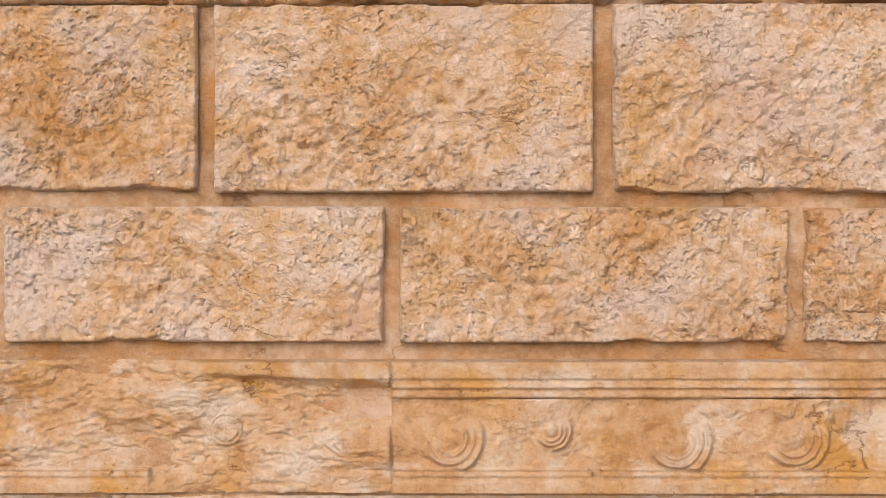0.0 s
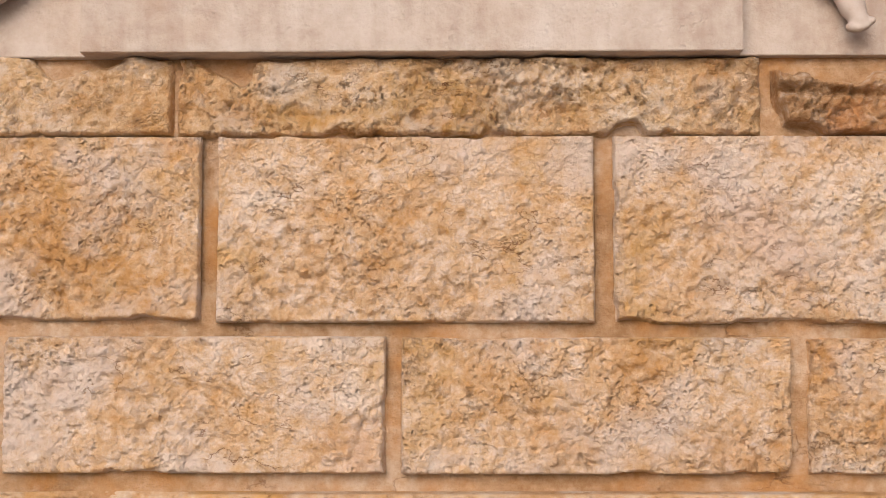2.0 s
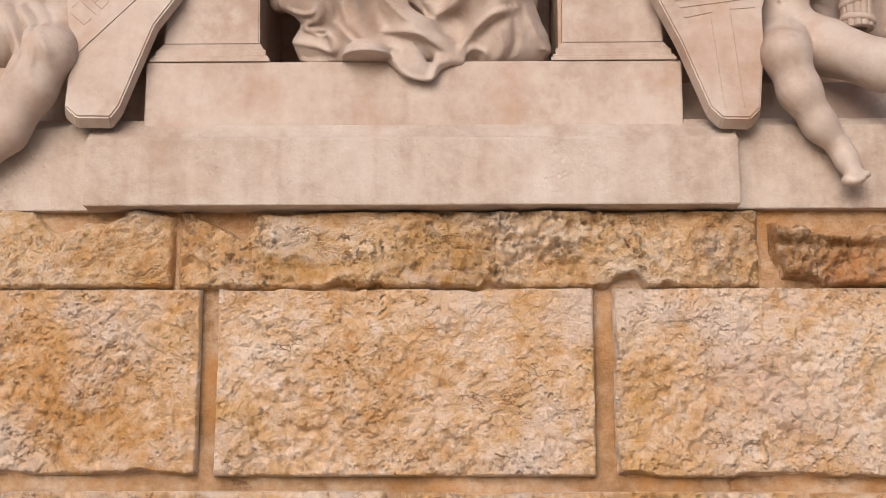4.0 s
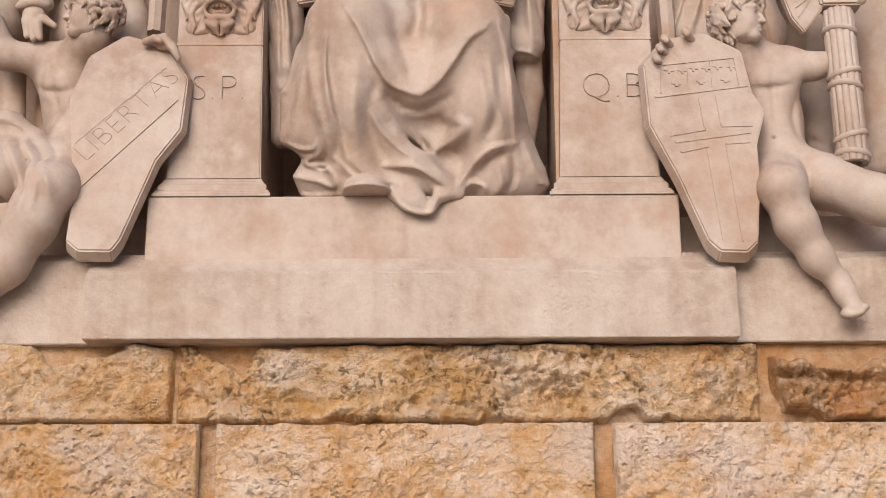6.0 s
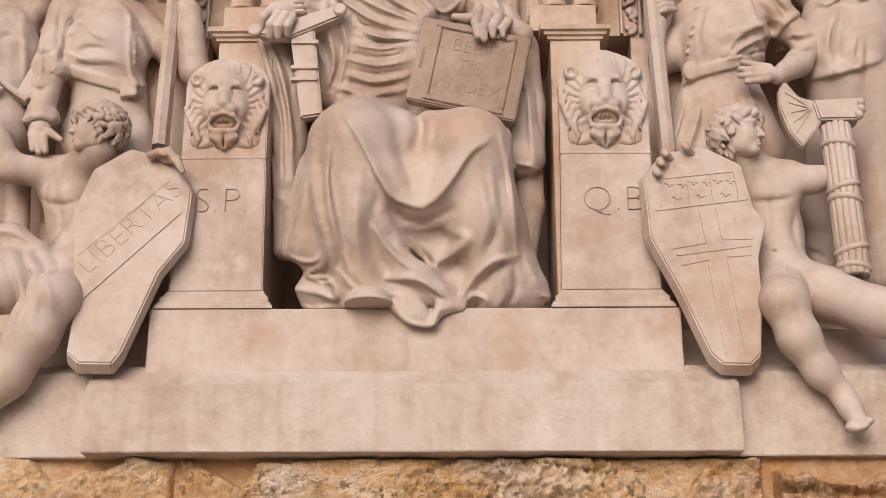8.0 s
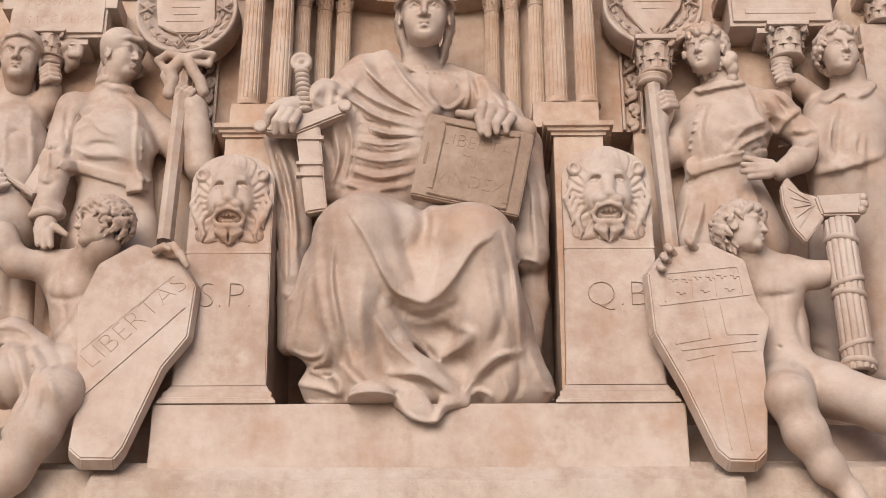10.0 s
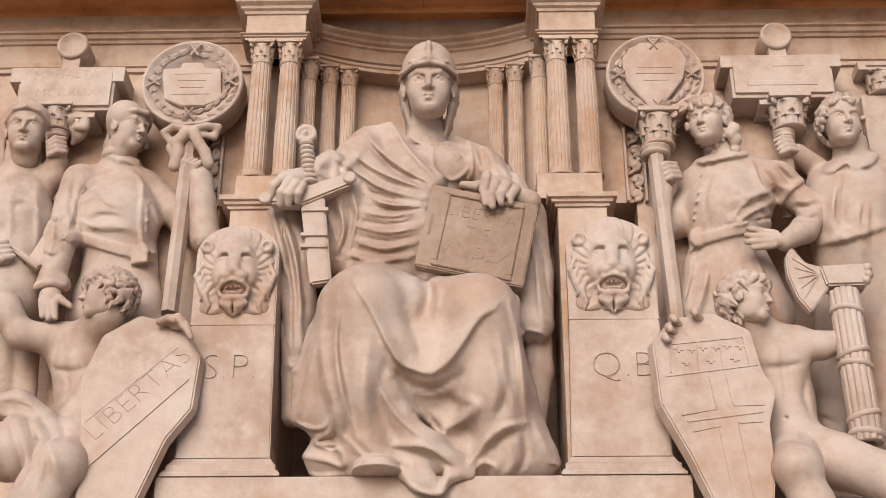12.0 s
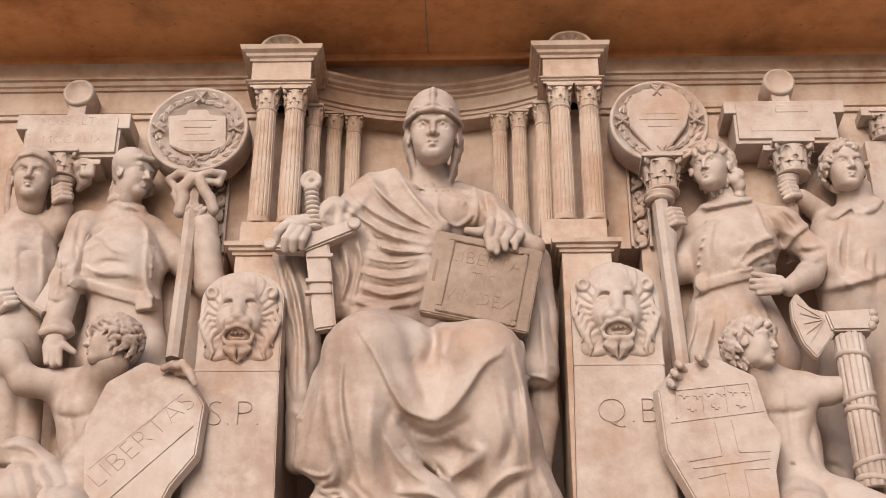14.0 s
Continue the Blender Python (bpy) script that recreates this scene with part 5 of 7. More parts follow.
sub("pommel", moved(lathe([(0.03, -0.03), (0.044, -0.024), (0.046, 0), (0.04, 0.014), (0.032, 0.01), (0.026, 0.012), (0.022, 0.006), (0.012, 0.008), (0.008, 0.016), (0.001, 0.018)], 32),
                   Matrix.Translation((-0.663, 4.92, 4.73)) @ Matrix.Rotation(radians(90), 4, "X")), MARBLE, sword, "round pommel with a rosette")

tablet = empty("tablet", (0.011, 4.9, 4.138), "inscribed marble tablet resting on the seated figure's lap", "tablet")
T = [(-0.139, 4.85, 4.447), (0.279, 4.85, 4.345), (0.173, 4.875, 3.997), (-0.208, 4.875, 4.098)]
T[2] = tuple(Vector(T[1]) + Vector(T[3]) - Vector(T[0]))
sub("body", outline_slab(T, 0.06, 0.006)[0], BROWNER, tablet)


def inside(u, v, out=0.0):
    n = (Vector(T[1]) - Vector(T[0])).cross(Vector(T[3]) - Vector(T[0])).normalized()
    n = -n if n.y > 0 else n
    a, b = Vector(T[0]).lerp(Vector(T[1]), u), Vector(T[3]).lerp(Vector(T[2]), u)
    return tuple(a.lerp(b, v) + n * out)


for a, b, c, d in ((0.14, 0.04, 0.88, 0.1), (0.14, 0.9, 0.88, 0.96), (0.14, 0.1, 0.19, 0.9), (0.83, 0.1, 0.88, 0.9)):
    sub("rim", outline_slab([inside(a, b, 0.01), inside(c, b, 0.01), inside(c, d, 0.01), inside(a, d, 0.01)], 0.014, 0.003)[0], BROWNER, tablet)
# thin proud strips, coloured dark like the shade inside a slot
for a in (0.05, 0.92):
    sub("clasp_slot", outline_slab([inside(a, 0.36, 0.002), inside(a + 0.03, 0.36, 0.002), inside(a + 0.03, 0.62, 0.002), inside(a, 0.62, 0.002)], 0.004, 0.001)[0], SHADE_AND_SEAM, tablet, "thin dark strip with a slot's shade as its colour")
TM = plane_of(inside(0, 0.5), inside(1, 0.5), inside(0.5, 1))
for word, v in (("LIBERTA", 0.27), ("TIS", 0.5), ("VINDEX", 0.73)):
    lettering(word, 0.078, Matrix.Translation(inside(0.51, v, 0.0)) @ TM, tablet, 0.002)


# ---- the shield bearers ----
def bearer_left():
    c = Clay((-2.1, 4.55, WALL_TOP + 0.02), (-0.82, 5.3, 4.026), 0.0075)
    c.limb([(-1.41, 4.96, 3.933), (-1.515, 5.12, 3.836)], [0.075, 0.1], 0.05)
    c.limb([(-1.617, 5.1, 3.881), (-1.426, 5.11, 3.867)], [0.075, 0.08], 0.05)
    c.limb([(-1.52, 5.13, 3.816), (-1.477, 5.13, 3.671), (-1.436, 5.1, 3.472)], [0.14, 0.13, 0.14], 0.05)
    c.ball((-1.53, 5.04, 3.753), (0.08, 0.06, 0.06), 0.05)
    # raised arm
    c.limb([(-1.608, 5.07, 3.875), (-1.751, 5.02, 3.878), (-1.807, 5, 3.955), (-1.837, 4.99, 4.124)], [0.068, 0.055, 0.056, 0.045], 0.03)
    # legs
    c.limb([(-1.456, 5.08, 3.408), (-1.468, 4.84, 3.277)], [0.1, 0.09], 0.03)
    c.ball((-1.465, 4.8, 3.271), (0.065, 0.06, 0.06), 0.04)
    c.limb([(-1.476, 4.83, 3.256), (-1.534, 4.83, 3.138), (-1.621, 4.86, 2.989), (-1.779, 4.88, 2.818)], [0.088, 0.088, 0.074, 0.05], 0.04)
    c.limb([(-1.505, 5.02, 3.398), (-1.652, 4.95, 3.374), (-1.836, 4.88, 3.339)], [0.13, 0.11, 0.1], 0.04)
    # the strap and loose drapery at the hip
    c.pleat((-1.594, 4.9, 3.356), (0.13, 0.3, 0.17), (0.95, 0.3), 0.055, 0.014)
    c.fold([(-1.473, 4.93, 3.683), (-1.534, 4.93, 3.568), (-1.611, 4.94, 3.482)], 0.012, 0.008)
    c.limb([(-1.844, 5, 3.563), (-1.705, 4.97, 3.562), (-1.596, 4.96, 3.489), (-1.543, 4.93, 3.388), (-1.549, 4.9, 3.247), (-1.638, 4.9, 3.141)], [0.05, 0.055, 0.05, 0.05, 0.06, 0.04], 0.03)
    for a, m, e in (((-1.602, 4.88, 3.459), (-1.544, 4.86, 3.341), (-1.567, 4.85, 3.178)), ((-1.569, 4.88, 3.448), (-1.508, 4.86, 3.341), (-1.512, 4.85, 3.23)), ((-1.63, 4.88, 3.437), (-1.596, 4.86, 3.298), (-1.624, 4.85, 3.146)),
                    ((-1.776, 4.92, 3.565), (-1.686, 4.9, 3.568), (-1.594, 4.9, 3.516)), ((-1.759, 4.9, 3.49), (-1.685, 4.9, 3.489), (-1.616, 4.9, 3.444)), ((-1.511, 4.88, 3.403), (-1.461, 4.88, 3.337), (-1.443, 4.88, 3.272))):
        c.fold([a, m, e], 0.016, 0.01)
    for line, r in (([(-1.56, 5.0, 3.8), (-1.55, 4.98, 3.7), (-1.5, 4.98, 3.56)], 0.009), ([(-1.62, 5.0, 3.73), (-1.57, 4.97, 3.7), (-1.51, 4.97, 3.7), (-1.46, 5.0, 3.73)], 0.009)):
        c.fold(line, r, 0.025, True)
    h, q = head((-1.422, 4.92, 3.915), 0.225, -70, -4, 4)
    curls(h, q, 4, 0.7, 230, 0.066)
    # hand over the shield's edge
    g = Clay(np.array((-1.103, 4.86, 3.841)) - 0.12, np.array((-1.103, 4.86, 3.841)) + 0.12, 0.0045)
    for a, m, e in (((-1.157, 4.9, 3.884), (-1.105, 4.86, 3.875), (-1.079, 4.855, 3.83)), ((-1.147, 4.9, 3.87), (-1.087, 4.86, 3.856), (-1.06, 4.855, 3.806)), ((-1.127, 4.9, 3.855), (-1.072, 4.86, 3.837), (-1.049, 4.86, 3.789)), ((-1.178, 4.88, 3.865), (-1.142, 4.86, 3.87), (-1.117, 4.85, 3.856))):
        g.limb([a, m, e], [0.016, 0.015, 0.012], 0.005)
    return statue_mesh("shield_bearer", [c, h, g])


def bearer_right():
    c = Clay((0.98, 4.55, WALL_TOP - 0.0), (2.1, 5.3, 3.983), 0.0075)
    c.limb([(1.085, 4.97, 3.92), (1.143, 5.07, 3.82)], [0.065, 0.09], 0.04)
    c.limb([(1.131, 5.05, 3.84), (1.269, 5.04, 3.818)], [0.085, 0.068], 0.04)
    c.limb([(1.183, 5.1, 3.785), (1.199, 5.11, 3.623), (1.215, 5.1, 3.469)], [0.13, 0.118, 0.115], 0.05)
    c.ball((1.202, 5.02, 3.739), (0.09, 0.05, 0.045), 0.06)
    c.limb([(1.277, 5.04, 3.83), (1.356, 5, 3.8), (1.44, 4.98, 3.814)], [0.062, 0.05, 0.042], 0.03)
    # stretched leg
    c.limb([(1.254, 5.08, 3.416), (1.361, 4.99, 3.329), (1.495, 4.85, 3.216), (1.636, 4.82, 3.143)], [0.105, 0.1, 0.088, 0.075], 0.03)
    c.limb([(1.636, 4.82, 3.143), (1.691, 4.88, 2.876)], [0.085, 0.06], 0.03)
    # hanging leg
    c.limb([(1.215, 5.06, 3.387), (1.166, 4.84, 3.257)], [0.1, 0.088], 0.02)
    c.ball((1.162, 4.8, 3.258), (0.062, 0.055, 0.05), 0.04)
    c.limb([(1.165, 4.84, 3.246), (1.207, 4.84, 3.118), (1.28, 4.87, 3), (1.352, 4.885, 2.917)], [0.074, 0.072, 0.056, 0.038], 0.04)
    c.limb([(1.352, 4.885, 2.917), (1.368, 4.87, 2.871), (1.387, 4.85, 2.813)], [0.044, 0.042, 0.034], 0.02)
    c.ball((1.356, 4.845, 2.789), (0.018, 0.025, 0.017), 0.006)
    c.ball((1.373, 4.84, 2.784), (0.016, 0.025, 0.016), 0.006)
    c.ball((1.391, 4.84, 2.786), (0.015, 0.025, 0.015), 0.006)
    c.ball((1.408, 4.84, 2.794), (0.015, 0.025, 0.015), 0.006)
    c.ball((1.425, 4.84, 2.81), (0.016, 0.025, 0.015), 0.006)
    c.ball((1.186, 4.98, 3.504), (0.01, 0.03, 0.007), 0.006, cut=True)
    for line, r in (([(1.19, 5.0, 3.8), (1.195, 4.98, 3.7), (1.195, 4.98, 3.56)], 0.01), ([(1.12, 5.0, 3.71), (1.17, 4.97, 3.695), (1.21, 4.97, 3.7), (1.27, 5.0, 3.73)], 0.01),
                    ([(1.13, 5.0, 3.44), (1.2, 4.97, 3.42), (1.28, 4.99, 3.46)], 0.012), ([(1.28, 5.0, 3.66), (1.265, 4.99, 3.58), (1.29, 5.0, 3.5)], 0.01)):
        c.fold(line, r, 0.025, True)
    h, q = head((1.083, 4.93, 3.882), 0.225, 58, -2, -6)
    curls(h, q, 11, 0.74, 230, 0.066)
    g = Clay(np.array((0.78, 4.87, 3.852)) - 0.12, np.array((0.78, 4.87, 3.852)) + 0.12, 0.0045)
    for p in ((0.732, 4.87, 3.782), (0.748, 4.87, 3.824), (0.767, 4.87, 3.861), (0.846, 4.87, 3.889)):
        g.limb([(p[0] + 0.035, p[1] + 0.04, p[2] - 0.014), (p[0] + 0.006, p[1] + 0.004, p[2] + 0.002), (p[0] + 0.012, p[1] - 0.012, p[2] - 0.016)], [0.015, 0.0145, 0.012], 0.006)
    return statue_mesh("shield_bearer", [c, h, g])


thing("shield_bearer", bearer_left(), MARBLE, "pale marble curly-haired youth leaning behind a shield, looking away", "statue", "shield bearers")
thing("shield_bearer", bearer_right(), MARBLE, "pale marble youth gripping a bundled axe behind a shield", "statue", "shield bearers")

SL = [(-1.394, 4.9, 3.817), (-1.264, 4.92, 3.906), (-1.101, 4.91, 3.86), (-1.016, 4.9, 3.72), (-1.026, 4.87, 3.51), (-1.108, 4.855, 3.385), (-1.212, 4.82, 3.07), (-1.242, 4.815, 3.024), (-1.361, 4.815, 3.025), (-1.406, 4.82, 3.064), (-1.399, 4.84, 3.248), (-1.45, 4.88, 3.634)]


def shield(points, label):
    mid = sum((Vector(p) for p in points), Vector()) / len(points)
    ob = empty("shield", mid, label, "shield", "shields")
    n = (Vector(points[3]) - Vector(points[0])).cross(Vector(points[8]) - Vector(points[0])).normalized()
    n = -n if n.y > 0 else n
    flat = [Vector(p) - n * ((Vector(p) - mid).dot(n)) for p in points]
    back = [p + (p - mid) * 0.06 - n * 0.055 for p in flat]
    bm = prism(flat, back)
    bmesh.ops.bevel(bm, geom=[e for e in bm.edges if e.is_manifold], offset=0.006, segments=2, affect="EDGES")
    sub("body", bm, MARBLE, ob)
    return ob, n, flat, mid


ob, n, flat, mid = shield(SL, "faceted pale marble shield with a slanting inscribed band")


def on(p, lift=0.0):
    """A place moved square onto the shield's face."""
    return Vector(p) - n * ((Vector(p) - mid).dot(n)) + n * lift


def rib(a, b, w, ob, lift=0.004, name="rib"):
    a, b = on(a), on(b)
    d = (b - a).normalized()
    side = d.cross(n).normalized() * w
    sub(name, prism([a - side + n * lift, b - side + n * lift, b + side + n * lift, a + side + n * lift], [a - side - n * 0.004, b - side - n * 0.004, b + side - n * 0.004, a + side - n * 0.004]), MARBLE, ob)


A, B = (-1.398, 4.86, 3.248), (-1.05, 4.88, 3.631)
rib((-1.398, 4.86, 3.248), (-1.05, 4.88, 3.631), 0.004, ob, 0.005)
rib((-1.413, 4.86, 3.45), (-1.124, 4.88, 3.752), 0.003, ob, 0.002)
LM = plane_of(on(A), on(B), flat[1])
lettering("LIBERTAS", 0.118, Matrix.Translation(on((-1.229, 4.88, 3.569), 0.0)) @ LM, ob, 0.002)

SR = [(0.789, 4.9, 3.875), (0.932, 4.92, 3.9), (1.066, 4.91, 3.826), (1.094, 4.89, 3.65), (1.135, 4.88, 3.577), (1.093, 4.865, 3.438), (1.092, 4.84, 3.29), (1.064, 4.815, 3.052), (1.025, 4.815, 3.012), (0.926, 4.815, 3.013), (0.885, 4.82, 3.054), (0.793, 4.85, 3.304), (0.701, 4.87, 3.509), (0.692, 4.9, 3.758)]
ob, n, flat, mid = shield(SR, "faceted pale marble shield with a raised cross and three small panels")
for a, b, w in (((0.727, 4.88, 3.623), (1.08, 4.88, 3.68), 0.004), ((0.76, 4.9, 3.76), (1.036, 4.9, 3.798), 0.004), ((0.76, 4.9, 3.76), (0.75, 4.89, 3.638), 0.003), ((0.859, 4.9, 3.771), (0.856, 4.89, 3.644), 0.003),
                ((0.945, 4.9, 3.782), (0.947, 4.89, 3.66), 0.003), ((1.036, 4.9, 3.798), (1.048, 4.89, 3.677), 0.003), ((0.891, 4.88, 3.628), (0.905, 4.87, 3.496), 0.003), ((0.955, 4.88, 3.639), (0.967, 4.87, 3.511), 0.003),
                ((0.773, 4.87, 3.464), (0.905, 4.87, 3.492), 0.004), ((0.791, 4.87, 3.437), (1.074, 4.87, 3.484), 0.004), ((0.808, 4.86, 3.398), (0.912, 4.86, 3.424), 0.004), ((0.979, 4.86, 3.437), (1.068, 4.86, 3.445), 0.004),
                ((0.966, 4.87, 3.507), (1.083, 4.87, 3.513), 0.004), ((0.907, 4.86, 3.415), (0.939, 4.82, 3.05), 0.003), ((0.979, 4.86, 3.432), (1.009, 4.82, 3.049), 0.003)):
    rib(a, b, w, ob)
for p in ((0.811, 4.9, 3.736), (0.903, 4.9, 3.747), (0.996, 4.9, 3.756)):
    for dx, dz, w in ((-0.025, 0.0, 0.008), (0.025, 0.0, 0.008), (0, -0.055, 0.012)):
        o = on((p[0] + dx, p[1], p[2] + dz))
        rib(o + Vector((-0.018, 0, 0.004)), o + Vector((0.018, 0, 0.0)), w * 0.6, ob, 0.004, "charge")
        rib(o + Vector((0, 0, 0.012)), o + Vector((0, 0, -0.014)), w * 0.5, ob, 0.005, "charge")


# ---- the bundled axe ----
axe = empty("axe", (1.467, 4.95, 3.581), "carved marble axe bound into a bundle of rods", "axe")
a, b = Vector((1.459, 4.94, 3.38)), Vector((1.454, 4.96, 4.005))
m = Matrix.Translation(a) @ (b - a).to_track_quat("Z", "Y").to_matrix().to_4x4()
L = (b - a).length
for i in range(12):
    t = 2 * math.pi * i / 12
    sub("rod", moved(lathe([(0.013, 0), (0.0165, 0.004), (0.015, L), (0.01, L + 0.004)], 10), m @ Matrix.Translation((0.044 * math.cos(t), 0.044 * math.sin(t), 0))), MARBLE, axe)
for v in (0.05, 0.17, 0.49, 0.58, 0.86):
    sub("binding", moved(lathe([(0.058, -0.012), (0.066, -0.008), (0.067, 0.008), (0.058, 0.012)], 24), m @ Matrix.Translation((0, 0, L * v)) @ Matrix.Rotation(radians(14 if v in (0.17, 0.58) else -10), 4, "Y")), MARBLE, axe)
sub("blade", outline_slab([(1.379, 4.94, 4.111), (1.401, 4.94, 4.02), (1.316, 4.935, 3.911), (1.271, 4.935, 3.974), (1.242, 4.935, 4.072), (1.243, 4.935, 4.159), (1.271, 4.935, 4.196), (1.32, 4.94, 4.129)], 0.04, 0.006)[0], MARBLE, axe)
for i in range(5):
    t = i / 4
    p0, p1 = Vector((1.365, 4.935, 4.076)), Vector((1.267, 4.933, 4.145)).lerp(Vector((1.296, 4.933, 3.973)), t)
    sub("ridge", outline_slab([tuple(p0 + Vector((0, -0.002, 0.003))), tuple(p1 + Vector((0, -0.002, 0.004))), tuple(p1 + Vector((0, -0.002, -0.004))), tuple(p0 + Vector((0, -0.002, -0.003)))], 0.008, 0.001)[0], MARBLE, axe)
sub("socket", outline_slab([(1.366, 4.92, 4.106), (1.551, 4.92, 4.116), (1.543, 4.92, 4.023), (1.386, 4.92, 4.02)], 0.09, 0.008)[0], MARBLE, axe)
for p in ((1.555, 4.93, 4.097), (1.556, 4.93, 4.067), (1.544, 4.93, 4.043)):
    sub("stud", moved(lathe([(0.016, -0.02), (0.02, 0), (0.012, 0.012)], 14), Matrix.Translation(p) @ Matrix.Rotation(radians(90), 4, "Y")), MARBLE, axe)


# ---- the standing figures ----
def man_in_cap():
    c = Clay((-1.98, 4.8, 3.658), (-0.72, 5.4, 4.824), 0.0075)
    c.limb([(-1.489, 5.17, 4.571), (-1.47, 5.15, 4.464), (-1.442, 5.17, 4.327)], [0.14, 0.17, 0.145], 0.05, flat=0.75)
    c.limb([(-1.628, 5.17, 4.636), (-1.503, 5.18, 4.689), (-1.387, 5.19, 4.657)], [0.075, 0.07, 0.065], 0.05)
    c.limb([(-1.484, 5.14, 4.863), (-1.489, 5.15, 4.775), (-1.489, 5.17, 4.696)], [0.06, 0.064, 0.075], 0.03)
    c.limb([(-1.539, 5.15, 4.747), (-1.472, 5.11, 4.705), (-1.411, 5.13, 4.722)], 0.022, 0.015)
    c.limb([(-1.438, 5.18, 4.227), (-1.434, 5.18, 4.034), (-1.403, 5.19, 3.792)], [0.16, 0.19, 0.2], 0.03, flat=0.6)
    c.limb([(-1.637, 5.13, 4.633), (-1.665, 5.07, 4.342), (-1.663, 5.02, 4.113)], [0.078, 0.066, 0.054], 0.03)
    c.limb([(-1.685, 5.025, 4.095), (-1.631, 5.025, 4.102)], 0.042, 0.012)
    c.limb([(-1.354, 5.2, 4.628), (-1.17, 5.2, 4.461), (-1.087, 5.14, 4.361)], [0.07, 0.07, 0.062], 0.03)
    c.limb([(-1.085, 5.13, 4.355), (-1.107, 5.1, 4.513), (-1.126, 5.1, 4.623)], [0.065, 0.056, 0.058], 0.02)
    c.fold([(-1.352, 5.05, 4.596), (-1.325, 5.02, 4.443), (-1.319, 5.02, 4.299)], 0.009, 0.006)
    c.pleat((-1.42, 5.05, 4.023), (0.18, 0.3, 0.12), (1, 0.1), 0.09, 0.012)
    c.pleat((-1.644, 5.02, 4.315), (0.07, 0.2, 0.14), (0.5, 0.87), 0.05, 0.007)
    for p in ((-1.331, 5.05, 4.582), (-1.327, 5.05, 4.536), (-1.322, 5.05, 4.49), (-1.322, 5.05, 4.444), (-1.319, 5.05, 4.399), (-1.322, 5.05, 4.354)):
        c.ball(c.surface(p), 0.008, 0.003)
    c.fold([(-1.609, 5.05, 4.531), (-1.566, 5.05, 4.566), (-1.535, 5.05, 4.598)], 0.009, 0.01, True)
    c.fold([(-1.607, 5.05, 4.477), (-1.559, 5.05, 4.503), (-1.513, 5.05, 4.516)], 0.009, 0.012)
    c.fold([(-1.582, 5.05, 4.599), (-1.604, 5.05, 4.49), (-1.608, 5.04, 4.325)], 0.008, 0.01, True)
    c.fold([(-1.556, 5.02, 4.353), (-1.459, 5, 4.355), (-1.364, 5, 4.327)], 0.012, 0.02)
    c.fold([(-1.549, 5.02, 4.393), (-1.488, 5, 4.402), (-1.416, 5, 4.386)], 0.01, 0.02, True)
    c.fold([(-1.531, 5.02, 4.526), (-1.472, 5, 4.46), (-1.41, 5, 4.433)], 0.01, 0.02)
    c.fold([(-1.514, 5.1, 4.733), (-1.426, 5.05, 4.685), (-1.379, 5.08, 4.655)], 0.012, 0.008)
    for line in ([(-1.666, 5.02, 4.394), (-1.632, 5, 4.356), (-1.609, 5.02, 4.372)], [(-1.671, 5.02, 4.315), (-1.638, 5, 4.278), (-1.619, 5.02, 4.302)]):
        c.fold(line, 0.008, 0.01, True)
    c.fold([(-1.604, 5.05, 4.328), (-1.438, 5.02, 4.261), (-1.263, 5.02, 4.206)], 0.03, 0.013, band=True)
    c.slab(c.surface((-1.338, 5.02, 4.227)), (0.035, 0.014, 0.042), 0.003, 8, soft=0.004)
    c.fold([(-1.429, 5.08, 4.676), (-1.349, 5.05, 4.559), (-1.328, 5.02, 4.283), (-1.25, 5.03, 4.236)], 0.012, 0.008, sharp=1)
    c.fold([(-1.442, 5.1, 4.767), (-1.496, 5.1, 4.773), (-1.547, 5.1, 4.757)], 0.018, 0.01, band=True)
    c.fold([(-1.714, 5, 4.073), (-1.653, 4.97, 4.078), (-1.607, 5, 4.077)], 0.02, 0.014, band=True)
    for line in ([(-1.605, 5.05, 4.573), (-1.528, 5.04, 4.534), (-1.458, 5.04, 4.538)], [(-1.596, 5.05, 4.412), (-1.506, 5.03, 4.36), (-1.402, 5.03, 4.357)], [(-1.31, 5.05, 4.489), (-1.274, 5.04, 4.377), (-1.273, 5.04, 4.273)],
                 [(-1.708, 5.05, 4.493), (-1.671, 5.03, 4.349), (-1.674, 5, 4.178)], [(-1.653, 5.05, 4.541), (-1.617, 5.04, 4.459), (-1.62, 5.03, 4.348)]):
        c.fold(line, 0.011, 0.012, sharp=1)
    for line in ([(-1.637, 5.06, 4.661), (-1.636, 5.05, 4.519), (-1.606, 5.04, 4.367)], [(-1.719, 5.03, 4.402), (-1.668, 5.02, 4.38), (-1.646, 5.03, 4.406)], [(-1.714, 5.02, 4.24), (-1.659, 5, 4.209), (-1.634, 5, 4.229)]):
        c.fold(line, 0.011, 0.01, True)
    g = Clay(np.array((-1.644, 5, 4.008)) - 0.12, np.array((-1.644, 5, 4.008)) + 0.12, 0.005)
    g.ball((-1.655, 5.01, 4.037), (0.045, 0.035, 0.05), 0.01)
    for a, e in (((-1.678, 4.99, 4.011), (-1.669, 4.99, 3.944)), ((-1.652, 4.985, 3.996), (-1.642, 4.985, 3.93)), ((-1.63, 4.985, 3.996), (-1.615, 4.985, 3.934)), ((-1.611, 4.99, 4.018), (-1.563, 4.99, 3.985))):
        g.limb([a, e], [0.018, 0.012], 0.006)
    w = Clay(np.array((-1.172, 5.07, 4.666)) - 0.11, np.array((-1.172, 5.07, 4.666)) + 0.11, 0.005)
